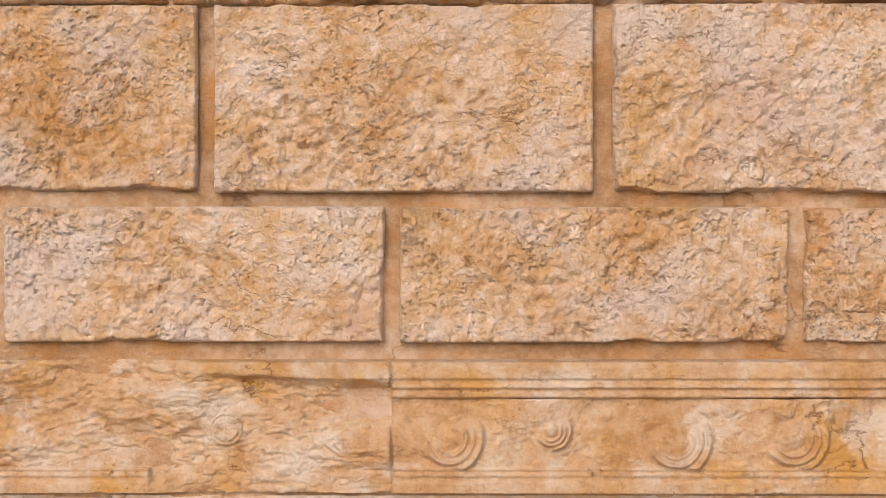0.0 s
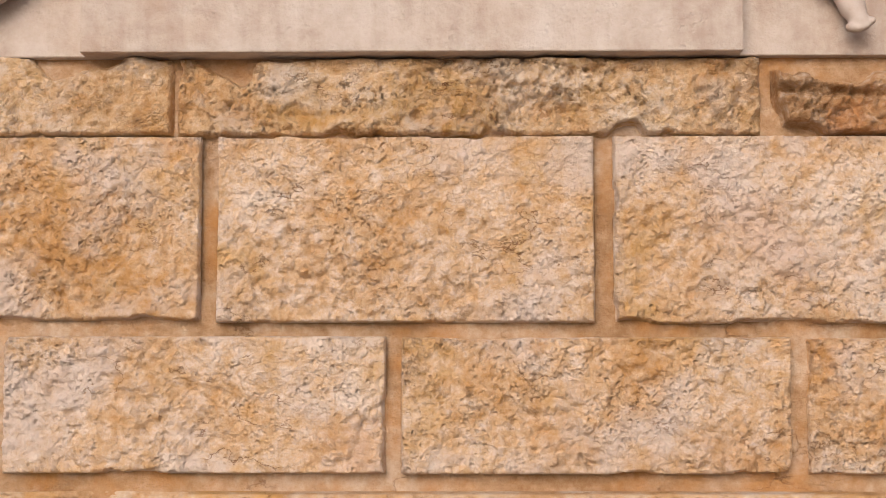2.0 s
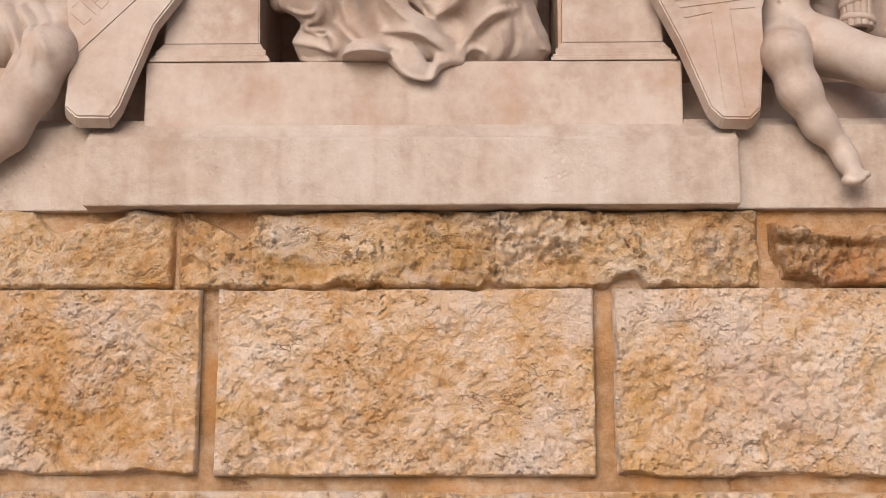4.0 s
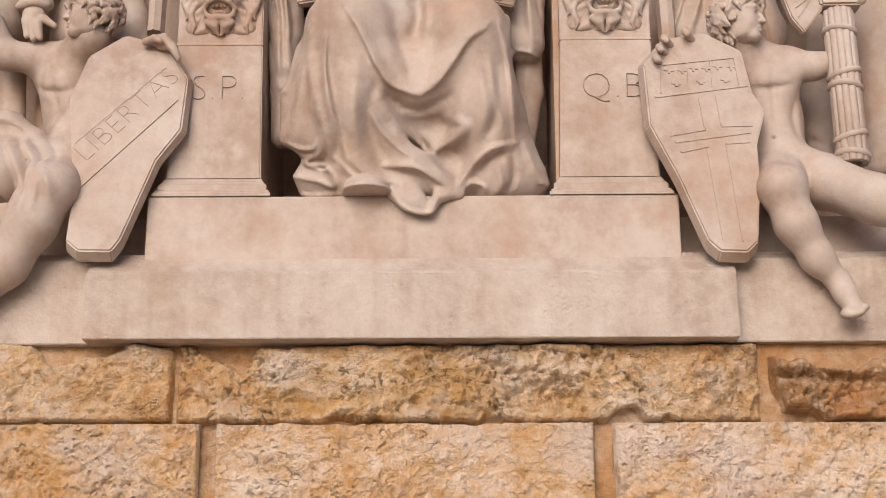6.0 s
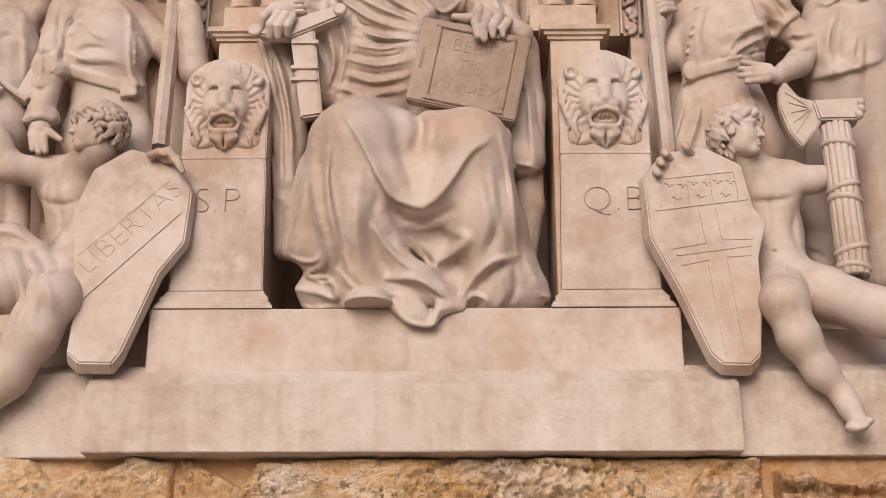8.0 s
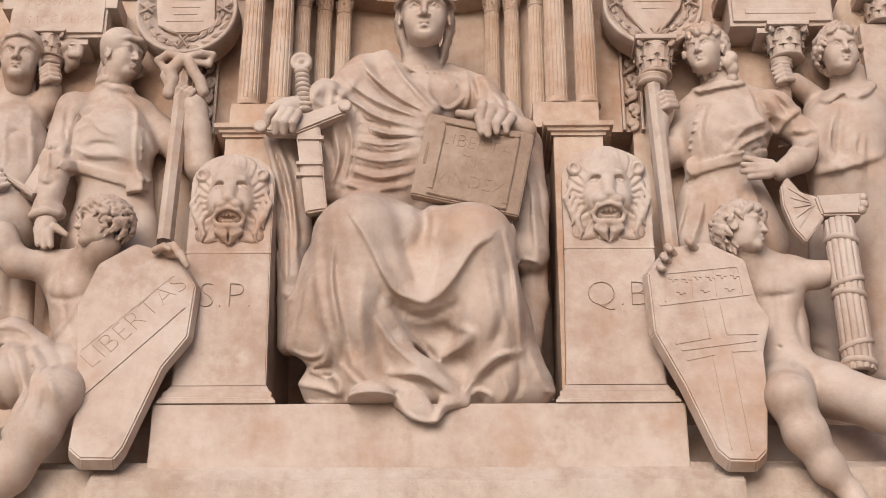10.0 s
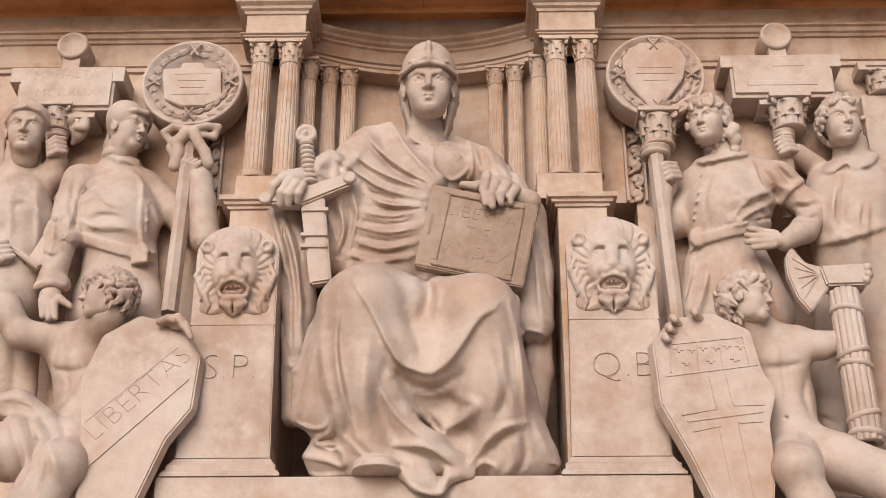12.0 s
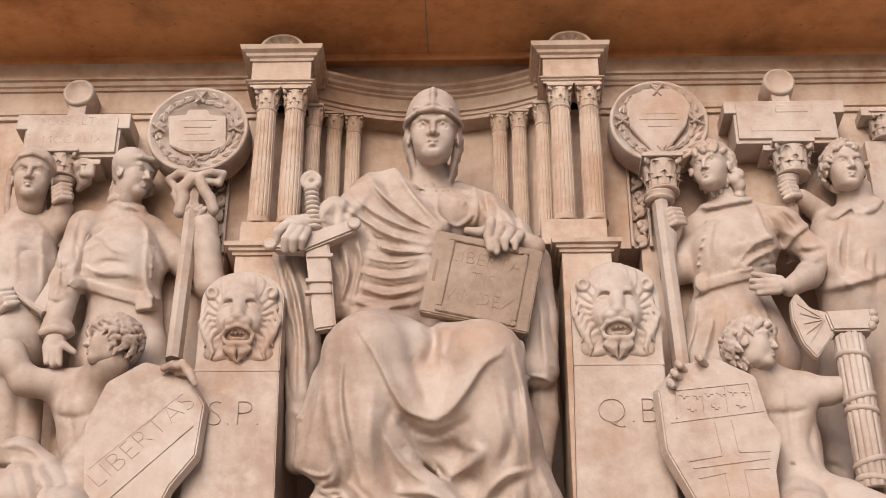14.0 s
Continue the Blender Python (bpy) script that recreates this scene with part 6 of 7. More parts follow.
    fist(w, (-1.16, 5.08, 4.672), 0.042, 65)
    h, q = head((-1.45, 5.1, 4.784), 0.23, 58, 4)
    s = q.s
    h.ball(q(0, -0.12, 0.72), (0.38 * s, 0.47 * s, 0.36 * s), 0.006)
    h.limb([q(0.36, 0.05, 0.66), q(0.2, 0.3, 0.74), q(0, 0.38, 0.76), q(-0.2, 0.3, 0.74), q(-0.36, 0.05, 0.66)], 0.055 * s, 0.004)
    h.limb([q(0.38, -0.1, 0.62), q(0.4, 0.0, 0.48), q(0.36, 0.06, 0.3)], [0.07 * s, 0.08 * s, 0.05 * s], 0.006)
    h.limb([q(0.08, -0.46, 0.7), q(0.1, -0.56, 0.35), q(0.1, -0.58, -0.1)], [0.16 * s, 0.13 * s, 0.11 * s], 0.01)
    h.slab(q(0.33, -0.08, 0.4), (0.16 * s, 0.03 * s, 0.2 * s), 0.006, 25)
    h.limb([q(0, -0.1, 0.25), q(0, -0.15, 0.05)], [0.22 * s, 0.22 * s], 0.03)
    return statue_mesh("standing_statue", [c, g, w, h])


def man_in_hood():
    c = Clay((-2.4, 4.8, 3.52), (-1.45, 5.4, 4.786), 0.008)
    c.limb([(-1.918, 5.17, 4.548), (-1.912, 5.16, 4.447), (-1.887, 5.16, 4.287)], [0.15, 0.17, 0.16], 0.05, flat=0.8)
    c.limb([(-2.067, 5.18, 4.63), (-1.932, 5.19, 4.685), (-1.799, 5.19, 4.642)], [0.075, 0.07, 0.05], 0.04)
    c.limb([(-1.887, 5.15, 4.229), (-1.869, 5.13, 4.092)], [0.16, 0.17], 0.03)
    c.limb([(-1.882, 5.15, 3.975), (-1.82, 5.18, 3.55)], [0.07, 0.05], 0.02)
    c.limb([(-1.782, 5.18, 3.938), (-1.745, 5.18, 3.573)], [0.055, 0.045], 0.02)
    c.limb([(-1.797, 5.19, 4.628), (-1.763, 5.16, 4.666), (-1.747, 5.13, 4.732)], [0.055, 0.05, 0.045], 0.02)
    c.limb([(-1.922, 5.15, 4.861), (-1.918, 5.16, 4.781), (-1.916, 5.18, 4.693)], [0.066, 0.068, 0.08], 0.03)
    c.pleat((-1.852, 5, 4.359), (0.16, 0.3, 0.18), (1, 0.15), 0.1, 0.009)
    c.fold([(-1.808, 5.05, 4.601), (-1.77, 5.02, 4.422), (-1.757, 5.02, 4.239)], 0.012, 0.01)
    c.fold([(-1.897, 5.02, 4.463), (-1.816, 5.02, 4.47), (-1.756, 5.03, 4.44)], 0.008, 0.012, True)
    c.fold([(-1.884, 5.02, 4.53), (-1.864, 5.02, 4.37), (-1.859, 5.02, 4.214)], 0.012, 0.012)
    c.fold([(-1.851, 5.1, 4.886), (-1.822, 5.1, 4.771), (-1.819, 5.1, 4.645)], 0.02, 0.01)
    w = Clay(np.array((-1.739, 5.08, 4.772)) - 0.11, np.array((-1.739, 5.08, 4.772)) + 0.11, 0.005)
    fist(w, (-1.74, 5.09, 4.775), 0.044, 10)
    g = Clay(np.array((-1.856, 4.97, 4.213)) - 0.13, np.array((-1.856, 4.97, 4.213)) + 0.13, 0.005)
    fist(g, (-1.864, 4.98, 4.206), 0.05, 30)
    h, q = head((-1.88, 5.08, 4.759), 0.25, 8, 4)
    s = q.s
    h.ball(q(0, -0.14, 0.74), (0.39 * s, 0.45 * s, 0.35 * s), 0.006)
    h.limb([q(0.37, 0.0, 0.66), q(0.2, 0.28, 0.76), q(0, 0.36, 0.79), q(-0.2, 0.28, 0.76), q(-0.37, 0.0, 0.66)], 0.035 * s, 0.006)
    for e in (-1, 1):
        h.limb([q(e * 0.4, -0.1, 0.7), q(e * 0.42, -0.2, 0.3), q(e * 0.36, -0.22, -0.15)], [0.06 * s, 0.06 * s, 0.06 * s], 0.01)
    h.limb([q(0, -0.1, 0.25), q(0, -0.15, 0.05)], [0.22 * s, 0.22 * s], 0.03)
    return statue_mesh("standing_statue", [c, w, g, h])


def man_with_belt():
    c = Clay((0.78, 4.8, 3.907), (1.68, 5.42, 4.821), 0.0075)
    c.limb([(1.102, 5.17, 4.585), (1.084, 5.15, 4.492), (1.061, 5.17, 4.38)], [0.15, 0.165, 0.145], 0.05, flat=0.78)
    c.limb([(0.965, 5.18, 4.631), (1.109, 5.19, 4.708), (1.265, 5.19, 4.662)], [0.07, 0.07, 0.075], 0.05)
    c.limb([(1.069, 5.14, 4.866), (1.078, 5.15, 4.787), (1.085, 5.17, 4.715)], [0.062, 0.064, 0.075], 0.03)
    c.limb([(1.072, 5.18, 4.301), (1.092, 5.18, 4.145), (1.151, 5.19, 4.022)], [0.15, 0.165, 0.165], 0.03, flat=0.65)
    c.limb([(0.995, 5.19, 4.202), (0.948, 5.2, 4.029)], [0.12, 0.13], 0.03, flat=0.65)
    c.slab((*(1.045, 5.1, 3.774)[:1], 5.1, 3.9 - 0.06), (0.6, 0.5, 0.06), 0.006, -6, cut=True)
    c.ball((1.294, 5.12, 4.609), (0.1, 0.085, 0.075), 0.02, -30)
    c.limb([(1.302, 5.14, 4.585), (1.426, 5.12, 4.472)], [0.07, 0.062], 0.02)
    c.limb([(1.43, 5.12, 4.467), (1.364, 5.06, 4.339), (1.263, 5, 4.251)], [0.062, 0.055, 0.038], 0.02)
    c.limb([(0.977, 5.2, 4.623), (0.862, 5.19, 4.441), (0.794, 5.14, 4.388)], [0.07, 0.06, 0.06], 0.03)
    c.limb([(0.787, 5.13, 4.377), (0.783, 5.1, 4.472), (0.802, 5.1, 4.539)], [0.062, 0.056, 0.052], 0.02)
    c.pleat((1.036, 5.02, 4.067), (0.2, 0.3, 0.16), (1, -0.12), 0.09, 0.011)
    c.pleat((1.145, 5, 4.426), (0.1, 0.3, 0.1), (0.4, 0.92), 0.06, 0.009)
    c.pleat((1.271, 5.05, 4.568), (0.09, 0.3, 0.08), (0.75, 0.66), 0.055, 0.011)
    c.fold([(0.943, 5.1, 4.683), (1.024, 5.05, 4.668), (1.147, 5.06, 4.711)], 0.017, 0.006)
    c.fold([(1.015, 5.04, 4.624), (0.98, 5, 4.44), (0.966, 5.01, 4.316)], 0.006, 0.006)
    for p in ((0.979, 5.05, 4.598), (0.969, 5.05, 4.554), (0.952, 5.03, 4.5), (0.942, 5.03, 4.458), (0.934, 5.03, 4.416), (0.929, 5.03, 4.379)):
        c.ball(c.surface(p), (0.014, 0.01, 0.008), 0.003, 30)
    for line, r, cut in (([(1.066, 5, 4.439), (1.153, 5.02, 4.477), (1.22, 5.05, 4.52)], 0.012, False), ([(1.069, 5, 4.348), (1.157, 5.02, 4.403), (1.223, 5.05, 4.435)], 0.013, False),
                         ([(1.062, 5, 4.392), (1.149, 5.02, 4.437), (1.22, 5.05, 4.472)], 0.008, True), ([(1.208, 5.05, 4.628), (1.228, 5.03, 4.522), (1.294, 5.05, 4.453)], 0.014, False),
                         ([(1.221, 5.05, 4.642), (1.283, 5.03, 4.602), (1.344, 5.06, 4.573)], 0.01, True), ([(1.228, 5.05, 4.601), (1.264, 5.03, 4.535), (1.327, 5.06, 4.525)], 0.014, False),
                         ([(1.33, 5.05, 4.466), (1.373, 5.04, 4.459), (1.433, 5.08, 4.503)], 0.01, False), ([(0.976, 5, 4.182), (0.944, 5, 4.058), (0.899, 5, 3.911)], 0.014, False),
                         ([(1.133, 5, 4.181), (1.154, 5, 4.056), (1.194, 5, 3.909)], 0.014, False), ([(1.066, 5, 4.182), (1.076, 5, 4.057), (1.106, 5, 3.897)], 0.01, True),
                         ([(1.011, 5, 4.195), (1.001, 5, 4.082), (0.967, 5, 3.935)], 0.009, True)):
        c.fold(line, r, 0.012, cut)
    c.fold([(0.88, 5.05, 4.25), (0.953, 5.02, 4.28), (1.081, 5.02, 4.32), (1.229, 5.04, 4.355)], 0.03, 0.013, band=True)
    c.ball(c.surface((0.936, 5.02, 4.29)), (0.034, 0.014, 0.045), 0.003)
    c.fold([(0.978, 5.08, 4.686), (1.055, 5.06, 4.69), (1.165, 5.08, 4.72)], 0.022, 0.014, band=True)
    c.fold([(1.014, 5.05, 4.613), (0.975, 5.03, 4.478), (0.978, 5.02, 4.336)], 0.009, 0.006, True)
    for line in ([(1.252, 5.05, 4.519), (1.146, 5.03, 4.463), (1.062, 5.02, 4.361)], [(1.25, 5.05, 4.461), (1.159, 5.03, 4.411), (1.088, 5.02, 4.346)], [(1.23, 5.05, 4.4), (1.151, 5.03, 4.371), (1.105, 5.02, 4.34)],
                 [(0.915, 5.05, 4.234), (0.892, 5.05, 4.108), (0.844, 5.06, 3.964)], [(1.148, 5.05, 4.258), (1.181, 5.05, 4.131), (1.213, 5.06, 3.986)]):
        c.fold(line, 0.015, 0.014, sharp=1)
    c.fold([(1.193, 5.06, 4.664), (1.202, 5.04, 4.546), (1.286, 5.04, 4.423)], 0.022, 0.004, sharp=1)
    c.fold([(1.286, 5.04, 4.423), (1.322, 5.04, 4.507), (1.415, 5.08, 4.6)], 0.022, 0.004, sharp=-1)
    for line in ([(1.218, 5.05, 4.627), (1.263, 5.03, 4.534), (1.294, 5.04, 4.46)], [(1.263, 5.06, 4.655), (1.308, 5.04, 4.594), (1.338, 5.05, 4.545)], [(1.343, 5.06, 4.471), (1.383, 5.05, 4.438), (1.444, 5.07, 4.47)], [(1.323, 5.05, 4.413), (1.375, 5.04, 4.38), (1.43, 5.06, 4.404)]):
        c.fold(line, 0.012, 0.008, True)
    g = Clay(np.array((1.186, 5, 4.272)) - 0.14, np.array((1.186, 5, 4.272)) + 0.14, 0.005)
    g.ball((1.232, 4.99, 4.256), (0.05, 0.03, 0.03), 0.01, -25)
    for a, e in (((1.226, 4.99, 4.282), (1.125, 4.99, 4.308)), ((1.209, 4.98, 4.261), (1.112, 4.985, 4.275)), ((1.207, 4.98, 4.246), (1.109, 4.985, 4.244)), ((1.213, 4.985, 4.231), (1.135, 4.99, 4.221))):
        g.limb([a, e], [0.018, 0.012], 0.005)
    w = Clay(np.array((0.835, 5.07, 4.603)) - 0.11, np.array((0.835, 5.07, 4.603)) + 0.11, 0.005)
    fist(w, (0.837, 5.08, 4.617), 0.044, 15, side=-1)
    h, q = head((1.018, 5.07, 4.774), 0.232, -32, 4)
    curls(h, q, 7, 0.78, 230, 0.066, 0.1)
    s = q.s
    for e, f, z, r in ((0.42, -0.2, 0.3, 0.12), (0.4, -0.25, 0.12, 0.12), (0.36, -0.3, -0.05, 0.1), (0.36, -0.15, 0.2, 0.1), (0.3, -0.35, 0.2, 0.12)):
        h.ball(q(e, f, z), (r * s, r * s, r * 1.1 * s), 0.008)
    return statue_mesh("standing_statue", [c, g, w, h])


def man_in_shirt():
    c = Clay((1.3, 4.8, 3.366), (2.35, 5.42, 4.814), 0.008)
    c.limb([(1.625, 5.17, 4.572), (1.602, 5.16, 4.499), (1.578, 5.16, 4.405)], [0.16, 0.18, 0.17], 0.05, flat=0.8)
    c.limb([(1.506, 5.19, 4.621), (1.646, 5.19, 4.694), (1.793, 5.19, 4.637)], [0.065, 0.07, 0.08], 0.05)
    c.limb([(1.631, 5.14, 4.86), (1.628, 5.15, 4.782), (1.634, 5.18, 4.716)], [0.064, 0.066, 0.076], 0.03)
    c.limb([(1.509, 5.2, 4.632), (1.463, 5.2, 4.441), (1.484, 5.17, 4.332)], [0.065, 0.06, 0.05], 0.03)
    c.limb([(1.567, 5.17, 4.292), (1.53, 5.25, 4.08), (1.45, 5.34, 3.83)], [0.15, 0.11, 0.07], 0.03)
    c.limb([(1.45, 5.34, 3.83), (1.44, 5.34, 3.66), (1.44, 5.34, 3.48)], [0.07, 0.06, 0.055], 0.03)
    c.limb([(1.667, 5.17, 4.265), (1.69, 5.25, 4.009), (1.68, 5.34, 3.528)], [0.13, 0.11, 0.07], 0.03)
    c.limb([(1.483, 5.2, 4.716), (1.401, 5.15, 4.756)], [0.05, 0.042], 0.02)
    c.pleat((1.546, 5, 4.357), (0.17, 0.3, 0.12), (1, 0.1), 0.085, 0.01)
    c.pleat((1.395, 5.08, 3.61), (0.1, 0.3, 0.12), (0.3, 0.95), 0.07, 0.012)
    c.fold([(1.505, 5.1, 4.642), (1.548, 5.05, 4.647), (1.608, 5.03, 4.612), (1.694, 5.06, 4.679)], 0.016, 0.006)
    c.fold([(1.571, 5.02, 4.606), (1.533, 5, 4.435), (1.502, 5, 4.28)], 0.007, 0.008, True)
    for line in ([(1.5, 5.02, 4.5), (1.467, 5, 4.358), (1.5, 5, 4.259)], [(1.616, 5, 4.461), (1.613, 5, 4.356), (1.567, 5, 4.259)], [(1.442, 5.12, 4.504), (1.45, 5.1, 4.373), (1.49, 5.1, 4.269)],
                 [(1.343, 5.08, 3.634), (1.381, 5.06, 3.533), (1.448, 5.08, 3.518)], [(1.374, 5.08, 3.799), (1.417, 5.07, 3.818), (1.467, 5.07, 3.866)]):
        c.fold(line, 0.012, 0.014)
    c.fold([(1.496, 5.06, 4.612), (1.581, 5.05, 4.662), (1.641, 5.05, 4.634), (1.721, 5.08, 4.707)], 0.02, 0.012, band=True)
    c.fold([(1.563, 5.04, 4.629), (1.531, 5.02, 4.486), (1.52, 5.02, 4.358)], 0.009, 0.006, True)
    c.fold([(1.425, 5.05, 4.266), (1.526, 5.02, 4.28), (1.687, 5.03, 4.336)], 0.034, 0.006, sharp=-1)
    for line in ([(1.466, 5.04, 4.379), (1.478, 5.03, 4.309), (1.524, 5.03, 4.265)], [(1.598, 5.03, 4.451), (1.572, 5.02, 4.354), (1.6, 5.03, 4.295)], [(1.511, 5.05, 4.544), (1.484, 5.04, 4.432), (1.492, 5.03, 4.335)]):
        c.fold(line, 0.014, 0.014, sharp=1)
    w = Clay(np.array((1.336, 5.1, 4.755)) - 0.11, np.array((1.336, 5.1, 4.755)) + 0.11, 0.005)
    fist(w, (1.342, 5.12, 4.768), 0.042, 15, side=-1)
    h, q = head((1.583, 5.08, 4.768), 0.24, 4, 5)
    curls(h, q, 15, 0.8, 230, 0.066, 0.2)
    return statue_mesh("standing_statue", [c, w, h])


thing("standing_statue", man_in_cap(), MARBLE, "pale marble man in a cap and belted jacket holding a standard", "statue", "standing figures")
thing("standing_statue", man_in_hood(), MARBLE, "pale marble man in a hood and tunic beside the capped man", "statue", "standing figures")
thing("standing_statue", man_with_belt(), MARBLE, "pale marble curly-haired man, fist on hip, in a buttoned tunic", "statue", "standing figures")
thing("standing_statue", man_in_shirt(), MARBLE, "pale marble curly-haired man in an open-collared shirt", "statue", "standing figures")


# ---- standards: poles that carry medallions and inscribed boards ----
def bar(a, b, r, sides=8, thin=0.7):
    a, b = Vector(a), Vector(b)
    bm = lathe([(r, 0), (r, (b - a).length)], sides)
    for f in bm.faces:
        f.smooth = False
    return moved(bm, Matrix.Translation(a) @ (b - a).to_track_quat("Z", "Y").to_matrix().to_4x4() @ Matrix.Diagonal((1, thin, 1, 1)))


def disc(profile, at):
    return moved(lathe(profile, 64), Matrix.Translation(at) @ Matrix.Rotation(radians(90), 4, "X"))


def leaf(at, angle, size, lift=0.0):
    """A small pointed bay leaf with a raised rib lying in the plane of the wall."""
    bm = bmesh.new()
    rows = []
    for t, w in ((0, 0.02), (0.25, 0.2), (0.55, 0.24), (0.8, 0.14), (1, 0.01)):
        up = 0.1 * math.sin(math.pi * t)
        rows.append([bm.verts.new((t, -w, 0)), bm.verts.new((t, 0, up + 0.07)), bm.verts.new((t, w, 0))])
    for a, b in zip(rows, rows[1:]):
        bm.faces.new((a[0], b[0], b[1], a[1]))
        bm.faces.new((a[1], b[1], b[2], a[2]))
    return moved(bm, Matrix.Translation(at) @ Matrix.Rotation(radians(90), 4, "X") @ Matrix.Rotation(angle, 4, "Z") @ Matrix.Scale(size, 4))


def medallion(centre, R, plate, label):
    x, y, z = centre
    ob = empty("medallion", centre, label, "medallion", "wreathed medallions")
    sub("disc", disc([(R * 0.97, -0.13), (R, -0.12), (R, 0.0), (R * 0.985, 0.008), (R * 0.93, 0.008), (R * 0.91, -0.002), (R * 0.62, -0.008), (R * 0.6, -0.02), (0.0005, -0.02)], centre), MARBLE, ob)
    rng = random.Random(5)
    for i in range(44):
        a = 2 * math.pi * (i // 2) / 22
        turn = a + math.pi / 2 * (1 if math.cos(a) > 0 else -1) * 1.0
        r = R * (0.72 if i % 2 else 0.82)
        p = (x + r * math.cos(a), y + 0.0, z + r * math.sin(a))
        sub("leaf", leaf(p, turn + (0.35 if i % 2 else -0.35) + rng.uniform(-0.15, 0.15), R * 0.24), MARBLE, ob)
    for k in range(4):
        for e in (-1, 1):
            b = math.pi / 2 * k
            p0, p1 = Vector((x + R * 0.62 * math.cos(b - 0.13 * e), y - 0.012, z + R * 0.62 * math.sin(b - 0.13 * e))), Vector((x + R * 0.9 * math.cos(b + 0.13 * e), y - 0.012, z + R * 0.9 * math.sin(b + 0.13 * e)))
            sub("ribbon", bar(p0, p1, R * 0.035, 6), MARBLE, ob)
    pl = outline_slab(plate, 0.03, 0.004)[0]
    sub("plate", pl, MARBLE, ob)
    return ob


C = (-1.188, 5.06, 5.085)
md = medallion(C, 0.221, [(-1.323, 5.055, 5.158), (-1.244, 5.055, 5.163), (-1.239, 5.055, 5.19), (-1.152, 5.055, 5.189), (-1.142, 5.055, 5.162), (-1.07, 5.055, 5.155), (-1.057, 5.055, 4.997), (-1.128, 5.055, 4.963), (-1.226, 5.055, 4.965), (-1.302, 5.055, 5.001)],
               "round pale marble medallion with a bay wreath and inscribed plate")
for k, (w, dz) in enumerate(((0.16, 0.05), (0.12, 0.015), (0.1, -0.02), (0.16, -0.055))):
    sub("worn_line", box(C[0] - w / 2, C[0] + w / 2, 5.0525, 5.058, C[2] + dz - 0.007, C[2] + dz + 0.004, 0), MARBLE, md)
C = (0.813, 5.06, 5.099)
md = medallion(C, 0.214, [(0.675, 5.05, 5.183), (0.703, 5.05, 5.231), (0.76, 5.05, 5.267), (0.822, 5.05, 5.272), (0.888, 5.05, 5.265), (0.929, 5.05, 5.228), (0.954, 5.05, 5.18), (0.926, 5.05, 5.073), (0.802, 5.05, 4.9), (0.679, 5.05, 5.076)],
               "round pale marble medallion with a wreath round a pointed shield")
for k, (w, dz) in enumerate(((0.15, 0.04), (0.17, 0.01), (0.1, -0.025))):
    sub("worn_line", box(C[0] - w / 2, C[0] + w / 2, 5.0475, 5.053, C[2] + dz - 0.006, C[2] + dz + 0.003, 0), MARBLE, md)


def board(x0, x1, z0, z1, bar_out, zb, disc_at, foot, label):
    ob = empty("inscribed_board", ((x0 + x1) / 2, 5.12, z0), label, "board", "inscribed boards")
    sub("panel", box(x0, x1, 5.09, 5.26, z0, z1, 0.005), MARBLE, ob)
    sub("top_bar", box(x0 - bar_out, x1 + bar_out, 5.08, 5.26, zb, z1 + 0.004, 0.005), MARBLE, ob)
    sub("sunk_field", box(x0 + 0.012, x1 - 0.012, 5.076, 5.1, z0 + 0.018, z1 - 0.016, 0.003), MARBLE, ob)
    sub("step", box(foot[0], foot[1], 5.1, 5.26, z0 - 0.028, z0 - 0.002, 0.003), MARBLE, ob)
    sub("stalk", box(disc_at[0] - 0.04, disc_at[0] + 0.04, 5.11, 5.26, z1 + 0.003, disc_at[2] - 0.03, 0.004), MARBLE, ob)
    sub("boss", disc([(0.066, -0.14), (0.07, -0.13), (0.07, 0), (0.064, 0.008), (0.054, 0.008), (0.05, 0.0), (0.0005, 0.0)], (disc_at[0], 5.1, disc_at[2])), MARBLE, ob)
    return ob


bl = board(-1.954, -1.533, 4.968, 5.185, 0.04, 5.112, (-1.748, 5.1, 5.321), (-1.83, -1.607), "inscribed pale marble board on a pole, a round boss on top")
for word, p in (("FOSSALTA", (-1.744, 5.076, 5.146)), ("MCCXLIX", (-1.736, 5.076, 5.05))):
    lettering(word, 0.062, Matrix.Translation(p) @ Matrix.Rotation(radians(90), 4, "X"), bl, 0.001)
br = board(1.141, 1.583, 5.001, 5.213, 0.04, 5.153, (1.363, 5.1, 5.334), (1.255, 1.473), "worn pale marble board on a pole, a round boss on top")
for w, p in ((0.14, (1.393, 5.076, 5.165)), (0.3, (1.357, 5.076, 5.067))):
    sub("worn_line", box(p[0] - w / 2, p[0] + w / 2, 5.073, 5.08, p[2] - 0.012, p[2] + 0.012, 0.002), MARBLE, br)


def standard(foot, top, cap_top, r, wide, label):
    ob = empty("standard", foot, label, "standard", "standards")
    sub("pole", bar(foot, top, r), MARBLE, ob)
    h = cap_top[2] - top[2]
    sub("capital", moved(capital(wide, h * 0.78), Matrix.Translation((cap_top[0], cap_top[1], top[2] + h * 0.22))), MARBLE, ob)
    sub("neck_ring", moved(lathe([(r * 0.9, 0), (r * 1.25, 0.008), (r * 1.25, h * 0.08), (r * 0.95, h * 0.1), (r * 1.3, h * 0.16), (r * 1.3, h * 0.2), (r, h * 0.24)], 24), Matrix.Translation(top)), MARBLE, ob)
    return ob


